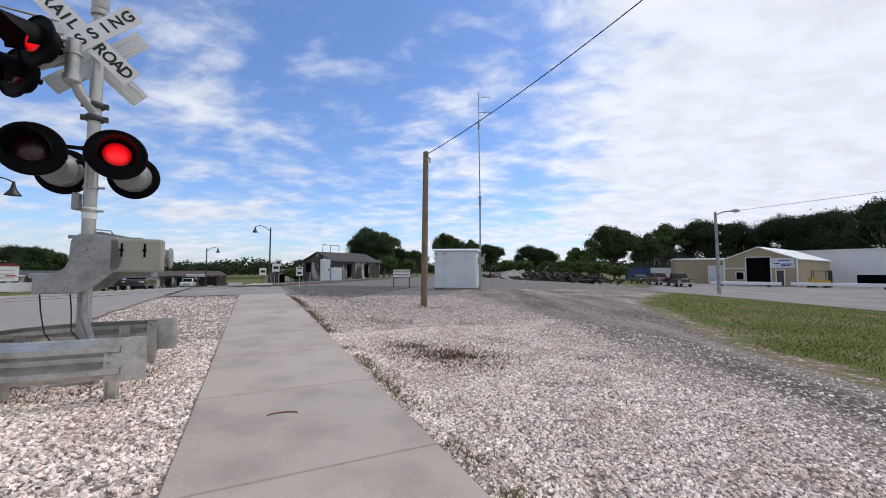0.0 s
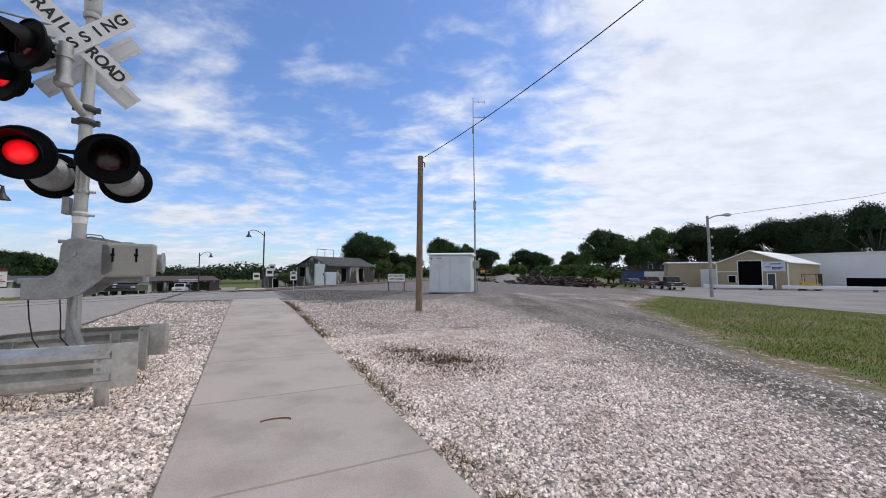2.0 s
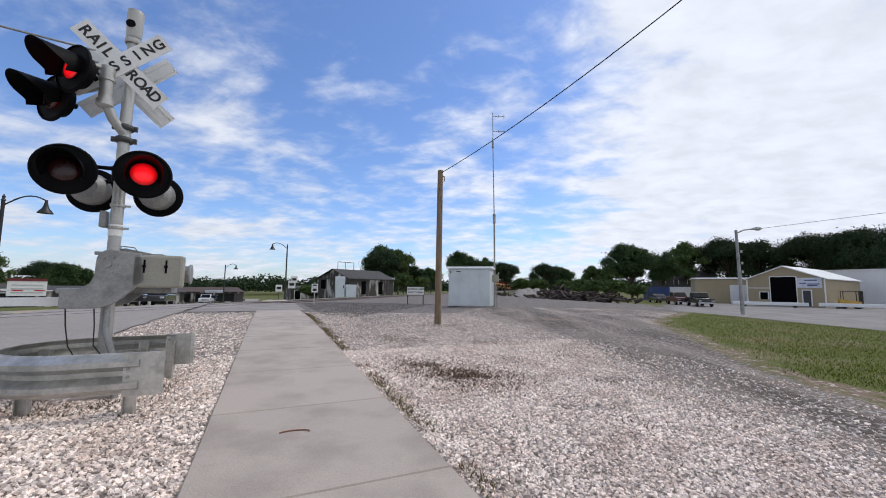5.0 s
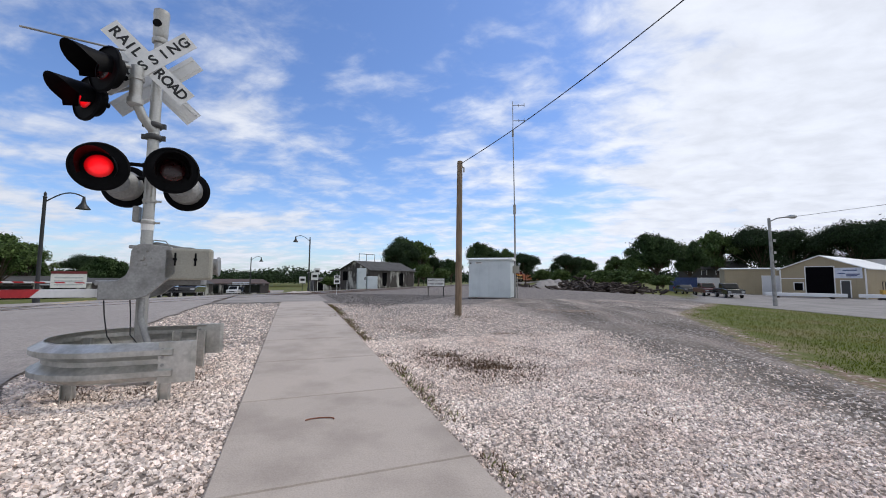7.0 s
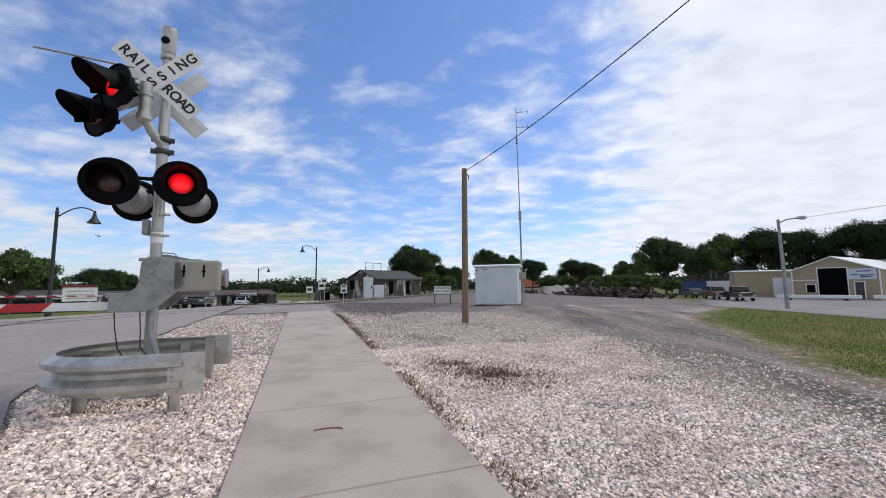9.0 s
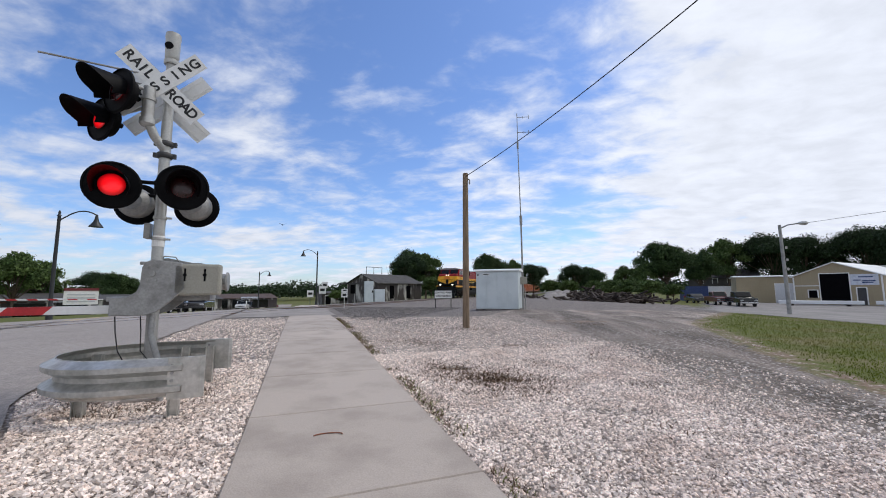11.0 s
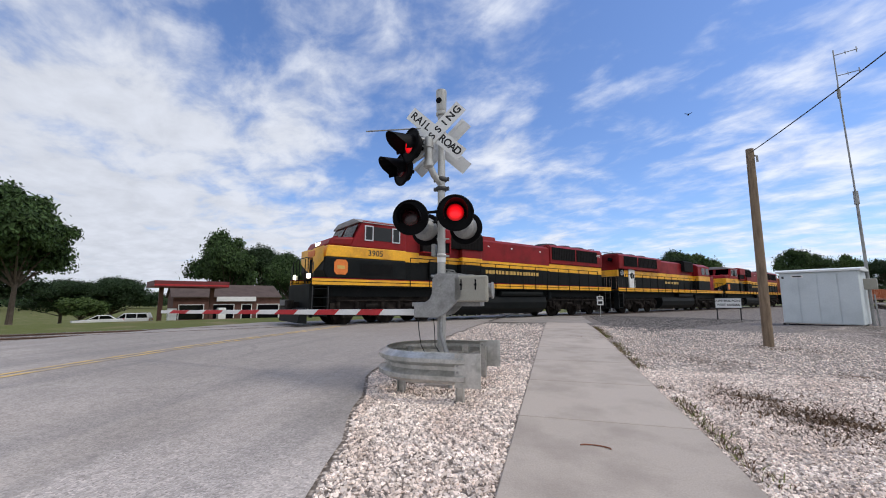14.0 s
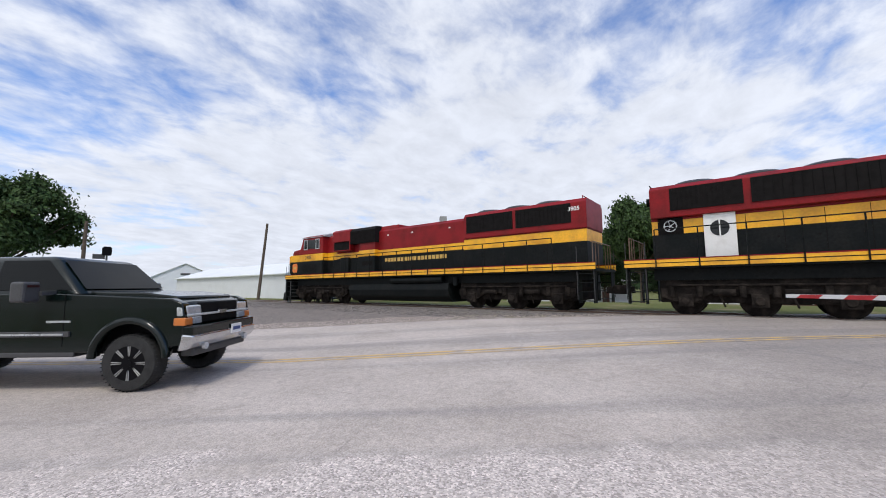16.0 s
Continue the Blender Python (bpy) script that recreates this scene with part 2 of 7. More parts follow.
MAT = {
    "asphalt": road_asphalt(),
    "yard": surface("pale_yard_asphalt", (0.25, 0.231, 0.215), 0.85, vary=0.14, scale=0.35, grain=35, bump=0.25, color2=(0.19, 0.176, 0.165), mixat=(0.4, 0.62)),
    "crossing": surface("crossing_asphalt", (0.30, 0.268, 0.24), 0.85, vary=0.2, scale=0.8, grain=40, bump=0.3),
    "concrete": surface("concrete", (0.445, 0.38, 0.322), 0.85, vary=0.08, scale=1.6, grain=70, bump=0.2, color2=(0.36, 0.305, 0.258), per=0.06),
    "stone": surface("limestone_chips", (0.82, 0.705, 0.625), 0.9, vary=0.16, scale=2.0, grain=30, bump=0.2, color2=(0.66, 0.54, 0.465), per=-0.46),
    "ballast": surface("dark_ballast", (0.16, 0.15, 0.145), 0.9, vary=0.2, scale=2, grain=30, per=-0.4),
    "heap": surface("grey_chippings", (0.30, 0.275, 0.255), 0.92, vary=0.2, scale=3, grain=30, bump=0.5, color2=(0.20, 0.185, 0.17)),
    "yellow_paint": surface("road_yellow", (0.62, 0.42, 0.16), 0.8, vary=0.15, scale=2.5, grain=30, color2=(0.36, 0.30, 0.24), mixat=(0.42, 0.66)),
    "white_paint": surface("road_white", (0.72, 0.72, 0.70), 0.8, vary=0.1, scale=3, grain=30),
    "galv": surface("galvanised_steel", (0.56, 0.56, 0.53), 0.36, 0.72, vary=0.12, scale=5, grain=25, color2=(0.40, 0.40, 0.37)),
    "alu": surface("cast_aluminium", (0.33, 0.33, 0.32), 0.5, 0.45, vary=0.14, scale=4, grain=40, color2=(0.24, 0.24, 0.23)),
    "mast": surface("weathered_aluminium", (0.46, 0.46, 0.44), 0.45, 0.6, vary=0.1, scale=6, grain=60, color2=(0.36, 0.34, 0.31), mixat=(0.5, 0.75)),
    "box": surface("tan_grey_housing", (0.34, 0.33, 0.28), 0.6, 0.2, vary=0.1, scale=4, grain=50),
    "black": surface("black_enamel", (0.005, 0.005, 0.006), 0.6, spec=0.08, vary=0.2, scale=5, grain=30),
    "rubber": surface("rubber", (0.02, 0.02, 0.02), 0.85, vary=0.25, scale=8, grain=60, bump=0.2),
    "white": surface("white_sign_sheet", (0.80, 0.80, 0.78), 0.45, vary=0.04, scale=3, grain=30, color2=(0.68, 0.67, 0.64), mixat=(0.5, 0.8)),
    "ink": surface("black_lettering", (0.012, 0.012, 0.012), 0.5, vary=0.1),
    "red_sheet": surface("red_reflective", (0.50, 0.025, 0.03), 0.45, vary=0.12, scale=5, grain=30),
    "lens_dark": surface("unlit_red_lens", (0.030, 0.002, 0.003), 0.3, vary=0.2, scale=20, grain=90, coat=0.15),
    "lens_lit": lamp_glass("lit_red_lens"),
    "headlight": glow("lit_headlight", (1.0, 0.93, 0.75), 2.2, (0.6, 0.6, 0.55)),
    "wood": surface("weathered_pole_wood", (0.24, 0.175, 0.115), 0.85, vary=0.18, scale=3, grain=30, bump=0.5, color2=(0.16, 0.115, 0.075), stretch=(8, 8, 0.7)),
    "tie": surface("old_tie_wood", (0.060, 0.045, 0.037), 0.9, vary=0.3, scale=4, grain=25, bump=0.5, per=0.35),
    "hut": surface("pale_blue_grey_steel", (0.62, 0.68, 0.70), 0.5, vary=0.04, scale=1.2, grain=25, color2=(0.54, 0.60, 0.62)),
    "wire": surface("cable_black", (0.015, 0.015, 0.016), 0.6),
    "rail": surface("rail_steel", (0.18, 0.12, 0.09), 0.5, 0.6, vary=0.2, scale=4, grain=50),
    "railtop": surface("polished_rail_head", (0.6, 0.6, 0.6), 0.25, 0.95, vary=0.05),
    "red": surface("loco_red", (0.235, 0.010, 0.013), 0.5, spec=0.2, vary=0.14, scale=1.3, grain=14, color2=(0.165, 0.010, 0.011), coat=0.05),
    "yellow": surface("loco_yellow", (0.88, 0.44, 0.015), 0.42, vary=0.09, scale=1.6, grain=14, color2=(0.66, 0.31, 0.02), coat=0.05),
    "lblack": surface("loco_black_green", (0.006, 0.008, 0.0085), 0.55, spec=0.12, vary=0.25, scale=1.5, grain=12, color2=(0.011, 0.012, 0.012)),
    "grime": surface("sooty_running_gear", (0.012, 0.010, 0.009), 0.85, spec=0.1, vary=0.3, scale=3, grain=18, bump=0.3, color2=(0.034, 0.028, 0.024)),
    "grey_roof": surface("grey_roof", (0.30, 0.30, 0.30), 0.6, vary=0.1, scale=2, grain=20),
    "grille": surface("dark_grille", (0.008, 0.007, 0.007), 0.8, spec=0.15, vary=0.3, scale=5, grain=60),
    "gold": surface("gold_lettering", (0.62, 0.40, 0.10), 0.5, vary=0.12),
    "orange": surface("orange_emblem", (0.75, 0.20, 0.03), 0.5, vary=0.1, scale=6),
    "glass": surface("dark_glass", (0.006, 0.008, 0.008), 0.10, spec=0.4, vary=0.1),
    "tinted": surface("tinted_car_glass", (0.004, 0.005, 0.005), 0.06, spec=0.16, vary=0.1),
    "rust": surface("rusty_brown_car", (0.23, 0.085, 0.045), 0.75, vary=0.25, scale=1.5, grain=10, color2=(0.15, 0.06, 0.04)),
    "rust2": surface("orange_container", (0.40, 0.12, 0.05), 0.65, vary=0.2, scale=1.2, grain=10),
    "truckgreen": surface("dark_green_car_paint", (0.003, 0.007, 0.0062), 0.20, 0.0, spec=0.25, vary=0.12, scale=3, grain=120, coat=0.3),
    "chrome": surface("chrome", (0.62, 0.63, 0.65), 0.16, 0.95, vary=0.06),
    "plastic": surface("grey_plastic", (0.05, 0.05, 0.052), 0.55, vary=0.12),
    "amber": surface("amber_lens", (0.55, 0.17, 0.04), 0.2, vary=0.1, coat=0.5),
    "clear": surface("headlamp_glass", (0.55, 0.57, 0.58), 0.12, 0.4, vary=0.2, scale=14, coat=0.6),
    "silver": surface("silver_trim", (0.55, 0.57, 0.58), 0.3, 0.6, vary=0.08),
    "carblack": surface("black_car_paint", (0.012, 0.013, 0.015), 0.2, vary=0.1, coat=0.8),
    "carwhite": surface("white_car_paint", (0.72, 0.72, 0.72), 0.25, vary=0.05, coat=0.6),
    "carred": surface("dull_red_car_paint", (0.10, 0.012, 0.016), 0.35, vary=0.15, coat=0.4),
    "bark": surface("bark", (0.10, 0.075, 0.055), 0.9, vary=0.3, scale=4, grain=20, bump=0.5),
    "leaf": surface("leaves", (0.046, 0.080, 0.024), 0.75, spec=0.25, vary=0.3, scale=0.5, grain=3, color2=(0.026, 0.055, 0.016), per=-0.45),
    "leaf2": surface("leaves_dark", (0.026, 0.048, 0.017), 0.75, spec=0.25, vary=0.3, scale=0.5, grain=3, color2=(0.016, 0.036, 0.012), per=-0.45),
    "leaf3": surface("leaves_light", (0.075, 0.115, 0.032), 0.75, spec=0.25, vary=0.3, scale=0.5, grain=3, color2=(0.05, 0.09, 0.025), per=-0.4),
    "dry": surface("dry_weeds", (0.16, 0.10, 0.06), 0.9, vary=0.3, scale=2, grain=9, per=-0.4),
    "grassblade": surface("grass_blades", (0.150, 0.185, 0.028), 0.85, spec=0.08, vary=0.2, scale=0.4, grain=3, color2=(0.24, 0.205, 0.065), mixat=(0.50, 0.72), per=-0.28),
    "tan": surface("tan_metal_siding", (0.36, 0.30, 0.19), 0.55, vary=0.06, scale=0.6, grain=9),
    "tan2": surface("cream_metal_siding", (0.50, 0.44, 0.27), 0.55, vary=0.06, scale=0.6, grain=9),
    "whitewall": surface("white_metal_siding", (0.74, 0.76, 0.78), 0.5, vary=0.05, scale=0.5, grain=9),
    "whiteroof": surface("white_metal_roof", (0.78, 0.80, 0.80), 0.45, vary=0.05, scale=0.4, grain=8),
    "oldwall": surface("peeling_whitewash", (0.50, 0.49, 0.46), 0.8, vary=0.15, scale=0.9, grain=4, color2=(0.06, 0.052, 0.05), mixat=(0.40, 0.50), stretch=(1, 1, 0.35)),
    "oldroof": surface("dark_shingle_roof", (0.07, 0.066, 0.062), 0.85, vary=0.25, scale=1, grain=8),
    "dark": surface("dark_interior", (0.004, 0.004, 0.005), 0.9, spec=0.04, vary=0.2),
    "brick": surface("brown_brick", (0.13, 0.06, 0.045), 0.85, vary=0.2, scale=1, grain=14),
    "brownroof": surface("brown_shingles", (0.09, 0.06, 0.048), 0.85, vary=0.2, scale=1, grain=9),
    "maroon": surface("maroon_fascia", (0.16, 0.02, 0.022), 0.5, vary=0.12),
    "blue": surface("blue_steel", (0.02, 0.10, 0.24), 0.5, vary=0.12, scale=1, grain=9),
    "bluefar": surface("navy_container", (0.035, 0.065, 0.19), 0.55, vary=0.15, scale=1, grain=9),
    "poleblack": surface("black_lamp_post", (0.012, 0.014, 0.014), 0.5, vary=0.15),
    "poster": surface("pale_blue_banner", (0.62, 0.66, 0.74), 0.6, vary=0.12, scale=2, grain=9),
    "forklift": surface("yellow_machine_paint", (0.55, 0.33, 0.05), 0.5, vary=0.15),
}


# ---- mesh tools ----
class Shape:
    """Collects boxes, prisms, tubes and turned forms into one mesh."""

    def __init__(self):
        self.v, self.f, self.m = [], [], []

    def add(self, verts, faces, mi=0):
        n = len(self.v)
        self.v.extend(tuple(p) for p in verts)
        self.f.extend(tuple(i + n for i in f) for f in faces)
        self.m.extend([mi] * len(faces))
        return self

    def box(self, x0, x1, y0, y1, z0, z1, mi=0):
        return self.prism([(x0, y0), (x1, y0), (x1, y1), (x0, y1)], "z", z0, z1, mi)

    def prism(self, poly, axis, a, b, mi=0, top=None):
        """Extrudes a polygon, counter-clockwise in the two other axes, from a to b; top: the polygon at b."""
        top = top or poly
        put = {"z": lambda p, h: (p[0], p[1], h), "y": lambda p, h: (p[0], h, p[1]), "x": lambda p, h: (h, p[0], p[1])}[axis]
        n = len(poly)
        verts = [put(p, a) for p in poly] + [put(p, b) for p in top]
        faces = [tuple(range(n - 1, -1, -1)), tuple(range(n, 2 * n))] + [(i, (i + 1) % n, n + (i + 1) % n, n + i) for i in range(n)]
        if axis == "y":
            faces = [f[::-1] for f in faces]
        return self.add(verts, faces, mi)

    def turned(self, p, q, profile, n=14, mi=0, cap=True):
        """Turns (radius, share of the way from p to q) round the line p-q."""
        p, q = Vector(p), Vector(q)
        w = q - p
        side = w.orthogonal().normalized()
        other = w.normalized().cross(side)
        verts, faces = [], []
        for r, k in profile:
            for i in range(n):
                a = 2 * math.pi * i / n
                verts.append(p + w * k + (side * math.cos(a) + other * math.sin(a)) * r)
        for j in range(len(profile) - 1):
            for i in range(n):
                k = (i + 1) % n
                faces.append((j * n + i, j * n + k, (j + 1) * n + k, (j + 1) * n + i))
        if cap:
            faces.append(tuple(range(n - 1, -1, -1)))
            faces.append(tuple(range((len(profile) - 1) * n, len(profile) * n)))
        return self.add(verts, faces, mi)

    def rod(self, p, q, r, r2=None, n=10, mi=0):
        return self.turned(p, q, [(r, 0), (r if r2 is None else r2, 1)], n, mi)

    def tube(self, points, r, n=8, mi=0):
        """One smooth pipe along a path."""
        pts = [Vector(p) for p in points]
        verts, faces, side = [], [], None
        for k, p in enumerate(pts):
            w = (pts[min(k + 1, len(pts) - 1)] - pts[max(k - 1, 0)]).normalized()
            side = w.orthogonal().normalized() if side is None else (side - w * side.dot(w)).normalized()
            other = w.cross(side)
            for i in range(n):
                a = 2 * math.pi * i / n
                verts.append(p + (side * math.cos(a) + other * math.sin(a)) * r)
        for j in range(len(pts) - 1):
            for i in range(n):
                k = (i + 1) % n
                faces.append((j * n + i, j * n + k, (j + 1) * n + k, (j + 1) * n + i))
        faces.append(tuple(range(n - 1, -1, -1)))
        faces.append(tuple(range((len(pts) - 1) * n, len(pts) * n)))
        return self.add(verts, faces, mi)


def part(name, shape, mats, parent=None, label="", bevel=0.0, smooth=False, m=None):
    me = bpy.data.meshes.new(name)
    me.from_pydata(shape.v, [], shape.f)
    for one in (mats if isinstance(mats, (list, tuple)) else [mats]):
        me.materials.append(MAT[one])
    me.polygons.foreach_set("material_index", shape.m)
    if smooth:
        me.shade_smooth()
        me.set_sharp_from_angle(angle=radians(38))
    me.update()
    ob = new(name, me)
    if parent is not None:
        ob.parent = parent
    if m is not None:
        ob.matrix_basis = m
    if label:
        tagged(ob, label)
    if bevel:
        mod = ob.modifiers.new("bevel", "BEVEL")
        mod.width, mod.segments, mod.limit_method, mod.angle_limit = bevel, 2, "ANGLE", radians(40)
    return ob


def thing(name, m, label, category, group="", kind=""):
    ob = new(name)
    ob.matrix_basis = m
    return tagged(ob, label, category, group, kind)


def writing(text, size, name, mat, parent, m, spread=1.0, bold=0.0):
    """Letters as a mesh, lying in the x-y plane of m, centred."""
    cu = bpy.data.curves.new(name, "FONT")
    cu.body, cu.size, cu.align_x, cu.align_y, cu.offset, cu.space_character = text, size, "CENTER", "CENTER", bold, spread
    tmp = bpy.data.objects.new(name, cu)
    scene.collection.objects.link(tmp)
    bpy.context.view_layer.update()
    me = bpy.data.meshes.new_from_object(tmp)
    bpy.data.objects.remove(tmp)
    me.materials.clear()
    me.materials.append(MAT[mat])
    ob = new(name, me)
    ob.parent = parent
    ob.matrix_basis = m
    return ob


# ---- plan: the road and footpath run along U, the railway along D ----
ROAD_TURN = 25.8
U = Vector((-0.435, 0.900))
V = Vector((0.900, 0.435))
N = Vector((-0.980, 0.199))
D = Vector((-0.199, -0.980))
TRACK, RAIL_Z = 17.2, 0.42


def ease(a, b, x):
    k = min(1.0, max(0.0, (x - a) / (b - a)))
    return k * k * (3 - 2 * k)


def along(a, b):
    """The place a metres along the road and b metres to its right."""
    return U * a + V * b


def ground_z(x, y):
    n, a = N.x * x + N.y * y, U.x * x + U.y * y
    z = 0.04 + 0.0235 * max(-4, min(15, a))
    z += (0.36 - z) * ease(4, 14, n)
    z += (-0.5 - z) * ease(8, 30, x)
    # shallow mound below the hut
    z += 0.10 * math.exp(-((x - 2.5) ** 2 + (y - 20.5) ** 2) / 9)
    crest = 20.5 + 6.0 * ease(13.5, 16.5, -(V.x * x + V.y * y))
    if n > crest:
        z -= 0.060 * (n - crest)
    if n > 140:
        z += 0.05 * (n - 140)
    return min(max(z, -3.6), 6)


def at_ground(x, y, lift=0.0):
    return (x, y, ground_z(x, y) + lift)


def road_edge(a):
    """How far right the road's rough edge reaches."""
    return -3.3 + 1.75 * (1 - ease(1.2, 7.5, a)) + noise.noise((a * 0.9, 2.2, 0)) * 0.14


# ---- ground ----
def ground_material():
    m = bpy.data.materials.new("ground_mix")
    m.use_nodes = True
    nt = m.node_tree
    nodes, links = nt.nodes, nt.links
    bsdf = nodes["Principled BSDF"]
    coord = nodes.new("ShaderNodeTexCoord")
    attr = nodes.new("ShaderNodeAttribute")
    attr.attribute_name = "zone"
    sep = nodes.new("ShaderNodeSeparateColor")
    links.new(attr.outputs["Color"], sep.inputs[0])

    def noise(scale, detail=5):
        n = nodes.new("ShaderNodeTexNoise")
        n.inputs["Scale"].default_value, n.inputs["Detail"].default_value = scale, detail
        links.new(coord.outputs["Object"], n.inputs["Vector"])
        return n.outputs[0]

    def remap(x, a, b, c=0.0, d=1.0):
        n = nodes.new("ShaderNodeMapRange")
        for i, val in ((1, a), (2, b), (3, c), (4, d)):
            n.inputs[i].default_value = val
        links.new(x, n.inputs[0])
        return n.outputs[0]

    def mixc(f, a, b):
        n = nodes.new("ShaderNodeMix")
        n.data_type = "RGBA"
        for key, s in (("Factor", f), ("A", a), ("B", b)):
            if isinstance(s, tuple):
                n.inputs[key].default_value = (*s, 1)
            else:
                links.new(s, n.inputs[key])
        return n.outputs["Result"]

    def edge(mask, wobble):
        add = nodes.new("ShaderNodeMath")
        add.operation = "ADD"
        links.new(mask, add.inputs[0])
        links.new(wobble, add.inputs[1])
        return remap(add.outputs[0], 0.38, 0.62)

    wob = remap(noise(1.1), 0.3, 0.7, -0.32, 0.32)
    wob2 = remap(noise(4.0), 0.3, 0.7, -0.2, 0.2)
    vor = nodes.new("ShaderNodeTexVoronoi")
    vor.inputs["Scale"].default_value = 19.0
    links.new(coord.outputs["Object"], vor.inputs["Vector"])
    cell = nodes.new("ShaderNodeSeparateColor")
    links.new(vor.outputs["Color"], cell.inputs[0])
    gravel = mixc(cell.outputs[0], (0.27, 0.222, 0.19), (0.80, 0.695, 0.62))
    gravel = mixc(remap(noise(0.45), 0.50, 0.72), gravel, mixc(cell.outputs[0], (0.28, 0.24, 0.21), (0.66, 0.585, 0.535)))
    # shade in the gaps between stones, painted into the colour by cell distance
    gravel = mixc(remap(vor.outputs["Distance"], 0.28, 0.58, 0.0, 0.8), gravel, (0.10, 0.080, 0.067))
    ballast = mixc(cell.outputs[1], (0.085, 0.075, 0.069), (0.30, 0.262, 0.235))
    grass = mixc(noise(7.0), (0.070, 0.085, 0.017), (0.145, 0.155, 0.038))
    grass = mixc(remap(noise(0.5), 0.52, 0.70), grass, (0.20, 0.165, 0.085))
    rut = nodes.new("ShaderNodeMapping")
    rut.inputs["Rotation"].default_value = (0, 0, radians(-14))
    rut.inputs["Scale"].default_value = (1.1, 0.16, 1.0)
    links.new(coord.outputs["Object"], rut.inputs[0])
    ruts = nodes.new("ShaderNodeTexNoise")
    ruts.inputs["Scale"].default_value, ruts.inputs["Detail"].default_value = 1.0, 7.0
    links.new(rut.outputs[0], ruts.inputs["Vector"])
    # packed grey chippings, worn down to tan soil along the wheel tracks
    dirt = mixc(remap(ruts.outputs[0], 0.36, 0.62), (0.11, 0.088, 0.071), (0.39, 0.325, 0.277))
    dirt = mixc(remap(cell.outputs[2], 0.62, 1.0), dirt, (0.47, 0.43, 0.40))
    # painted gap shade again, weaker, between the chippings
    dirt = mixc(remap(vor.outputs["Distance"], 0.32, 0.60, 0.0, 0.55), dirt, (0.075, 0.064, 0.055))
    tan = mixc(noise(2.2, 6), (0.42, 0.335, 0.275), (0.58, 0.49, 0.42))
    dirt = mixc(remap(ruts.outputs[0], 0.56, 0.68, 0.0, 0.8), dirt, tan)
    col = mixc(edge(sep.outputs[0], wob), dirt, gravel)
    col = mixc(edge(sep.outputs[1], wob), col, ballast)
    soil = mixc(noise(16.0, 6), (0.11, 0.074, 0.052), (0.31, 0.225, 0.165))
    soil = mixc(remap(cell.outputs[1], 0.80, 0.98), soil, (0.55, 0.48, 0.43))
    col = mixc(edge(sep.outputs[2], wob2), col, grass)
    col = mixc(edge(attr.outputs["Alpha"], wob2), col, soil)
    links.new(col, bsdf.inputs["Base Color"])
    bsdf.inputs["Roughness"].default_value = 0.92
    bsdf.inputs["Specular IOR Level"].default_value = 0.25
    bump = nodes.new("ShaderNodeBump")
    bump.inputs["Strength"].default_value, bump.inputs["Distance"].default_value = 0.7, 0.025
    bump.invert = True
    links.new(vor.outputs["Distance"], bump.inputs["Height"])
    links.new(bump.outputs[0], bsdf.inputs["Normal"])
    return m


def zones(x, y):
    """Shares of pale gravel, dark ballast and grass at a place; the rest is bare dirt."""
    n, a, b = N.x * x + N.y * y, U.x * x + U.y * y, V.x * x + V.y * y
    if n > 18.9 and b < -14.2:
        return (0.0, 0.0, 1.0)
    if n > 20.2:
        return (0.0, 0.0, 1.0)
    inner = max(5.3 + 0.27 * max(0, y - 7.0), 5.3) + max(0, y - 15.4) * 0.45
    outer = 0.84 * x + 0.54 * y - 24.2
    grass = ease(-0.5, 0.5, x - inner) * ease(-0.4, 0.4, -outer) if y > -30 else 0.0
    if outer > 0.4 and math.degrees(math.atan2(x, max(y, 0.01))) < 28.5:
        green = max(ease(21, 26, outer - 0.25 * (y - 40)), 0.75 * ease(24.5, 27.5, math.degrees(math.atan2(x, y))) * ease(34, 40, y))
        return (0.0, 0.85, green)
    if outer > 0.4:
        return (0.0, 0.0, 0.9 * ease(62, 66, outer))
    dark = ease(3.8, 5.4, n + 0.25 * (y - 13)) * ease(2.2, 3.4, b) + ease(-15.2, -16.2, b)
    dark = max(dark, 0.75 * ease(2.2, 4.2, n) * ease(13.5, 16, y))
    dark = max(dark, 0.80 * ease(20.5, 23.5, y - 0.1 * x) * ease(-2.0, 1.0, x))
    pale = 1.0 - ease(15.5, 20.5, y - 0.15 * x)
    pale *= 1.0 - 0.95 * ease(2.7, 4.7, x + 0.1 * y + 0.5 * noise.noise((x * 0.8, y * 0.35, 3.0))) * (1 - ease(17, 19, y))
    grass = max(grass, ease(70, 80, y) * ease(-6, -10, n), ease(-30, -34, y))
    if b < -14.0:
        grass = max(grass, 0.36 * ease(-2.5, 0.5, a) * ease(15.4, 14.4, n))
    return (max(0.0, pale), min(1.0, dark), grass)


SOIL = [(0.10, 6.20, 0.85, 0.42), (-0.55, 6.75, 0.40, 0.30), (1.30, 6.30, 0.45, 0.25), (1.55, 4.75, 0.55, 0.16), (2.5, 6.1, 0.7, 0.2), (-1.3, 9.2, 0.9, 0.22), (0.9, 9.4, 0.8, 0.18), (-0.3, 12.4, 0.6, 0.3), (3.4, 15.5, 2.2, 0.5), (-2.4, 11.6, 0.9, 0.2), (6.5, 21.0, 3.0, 0.5)]


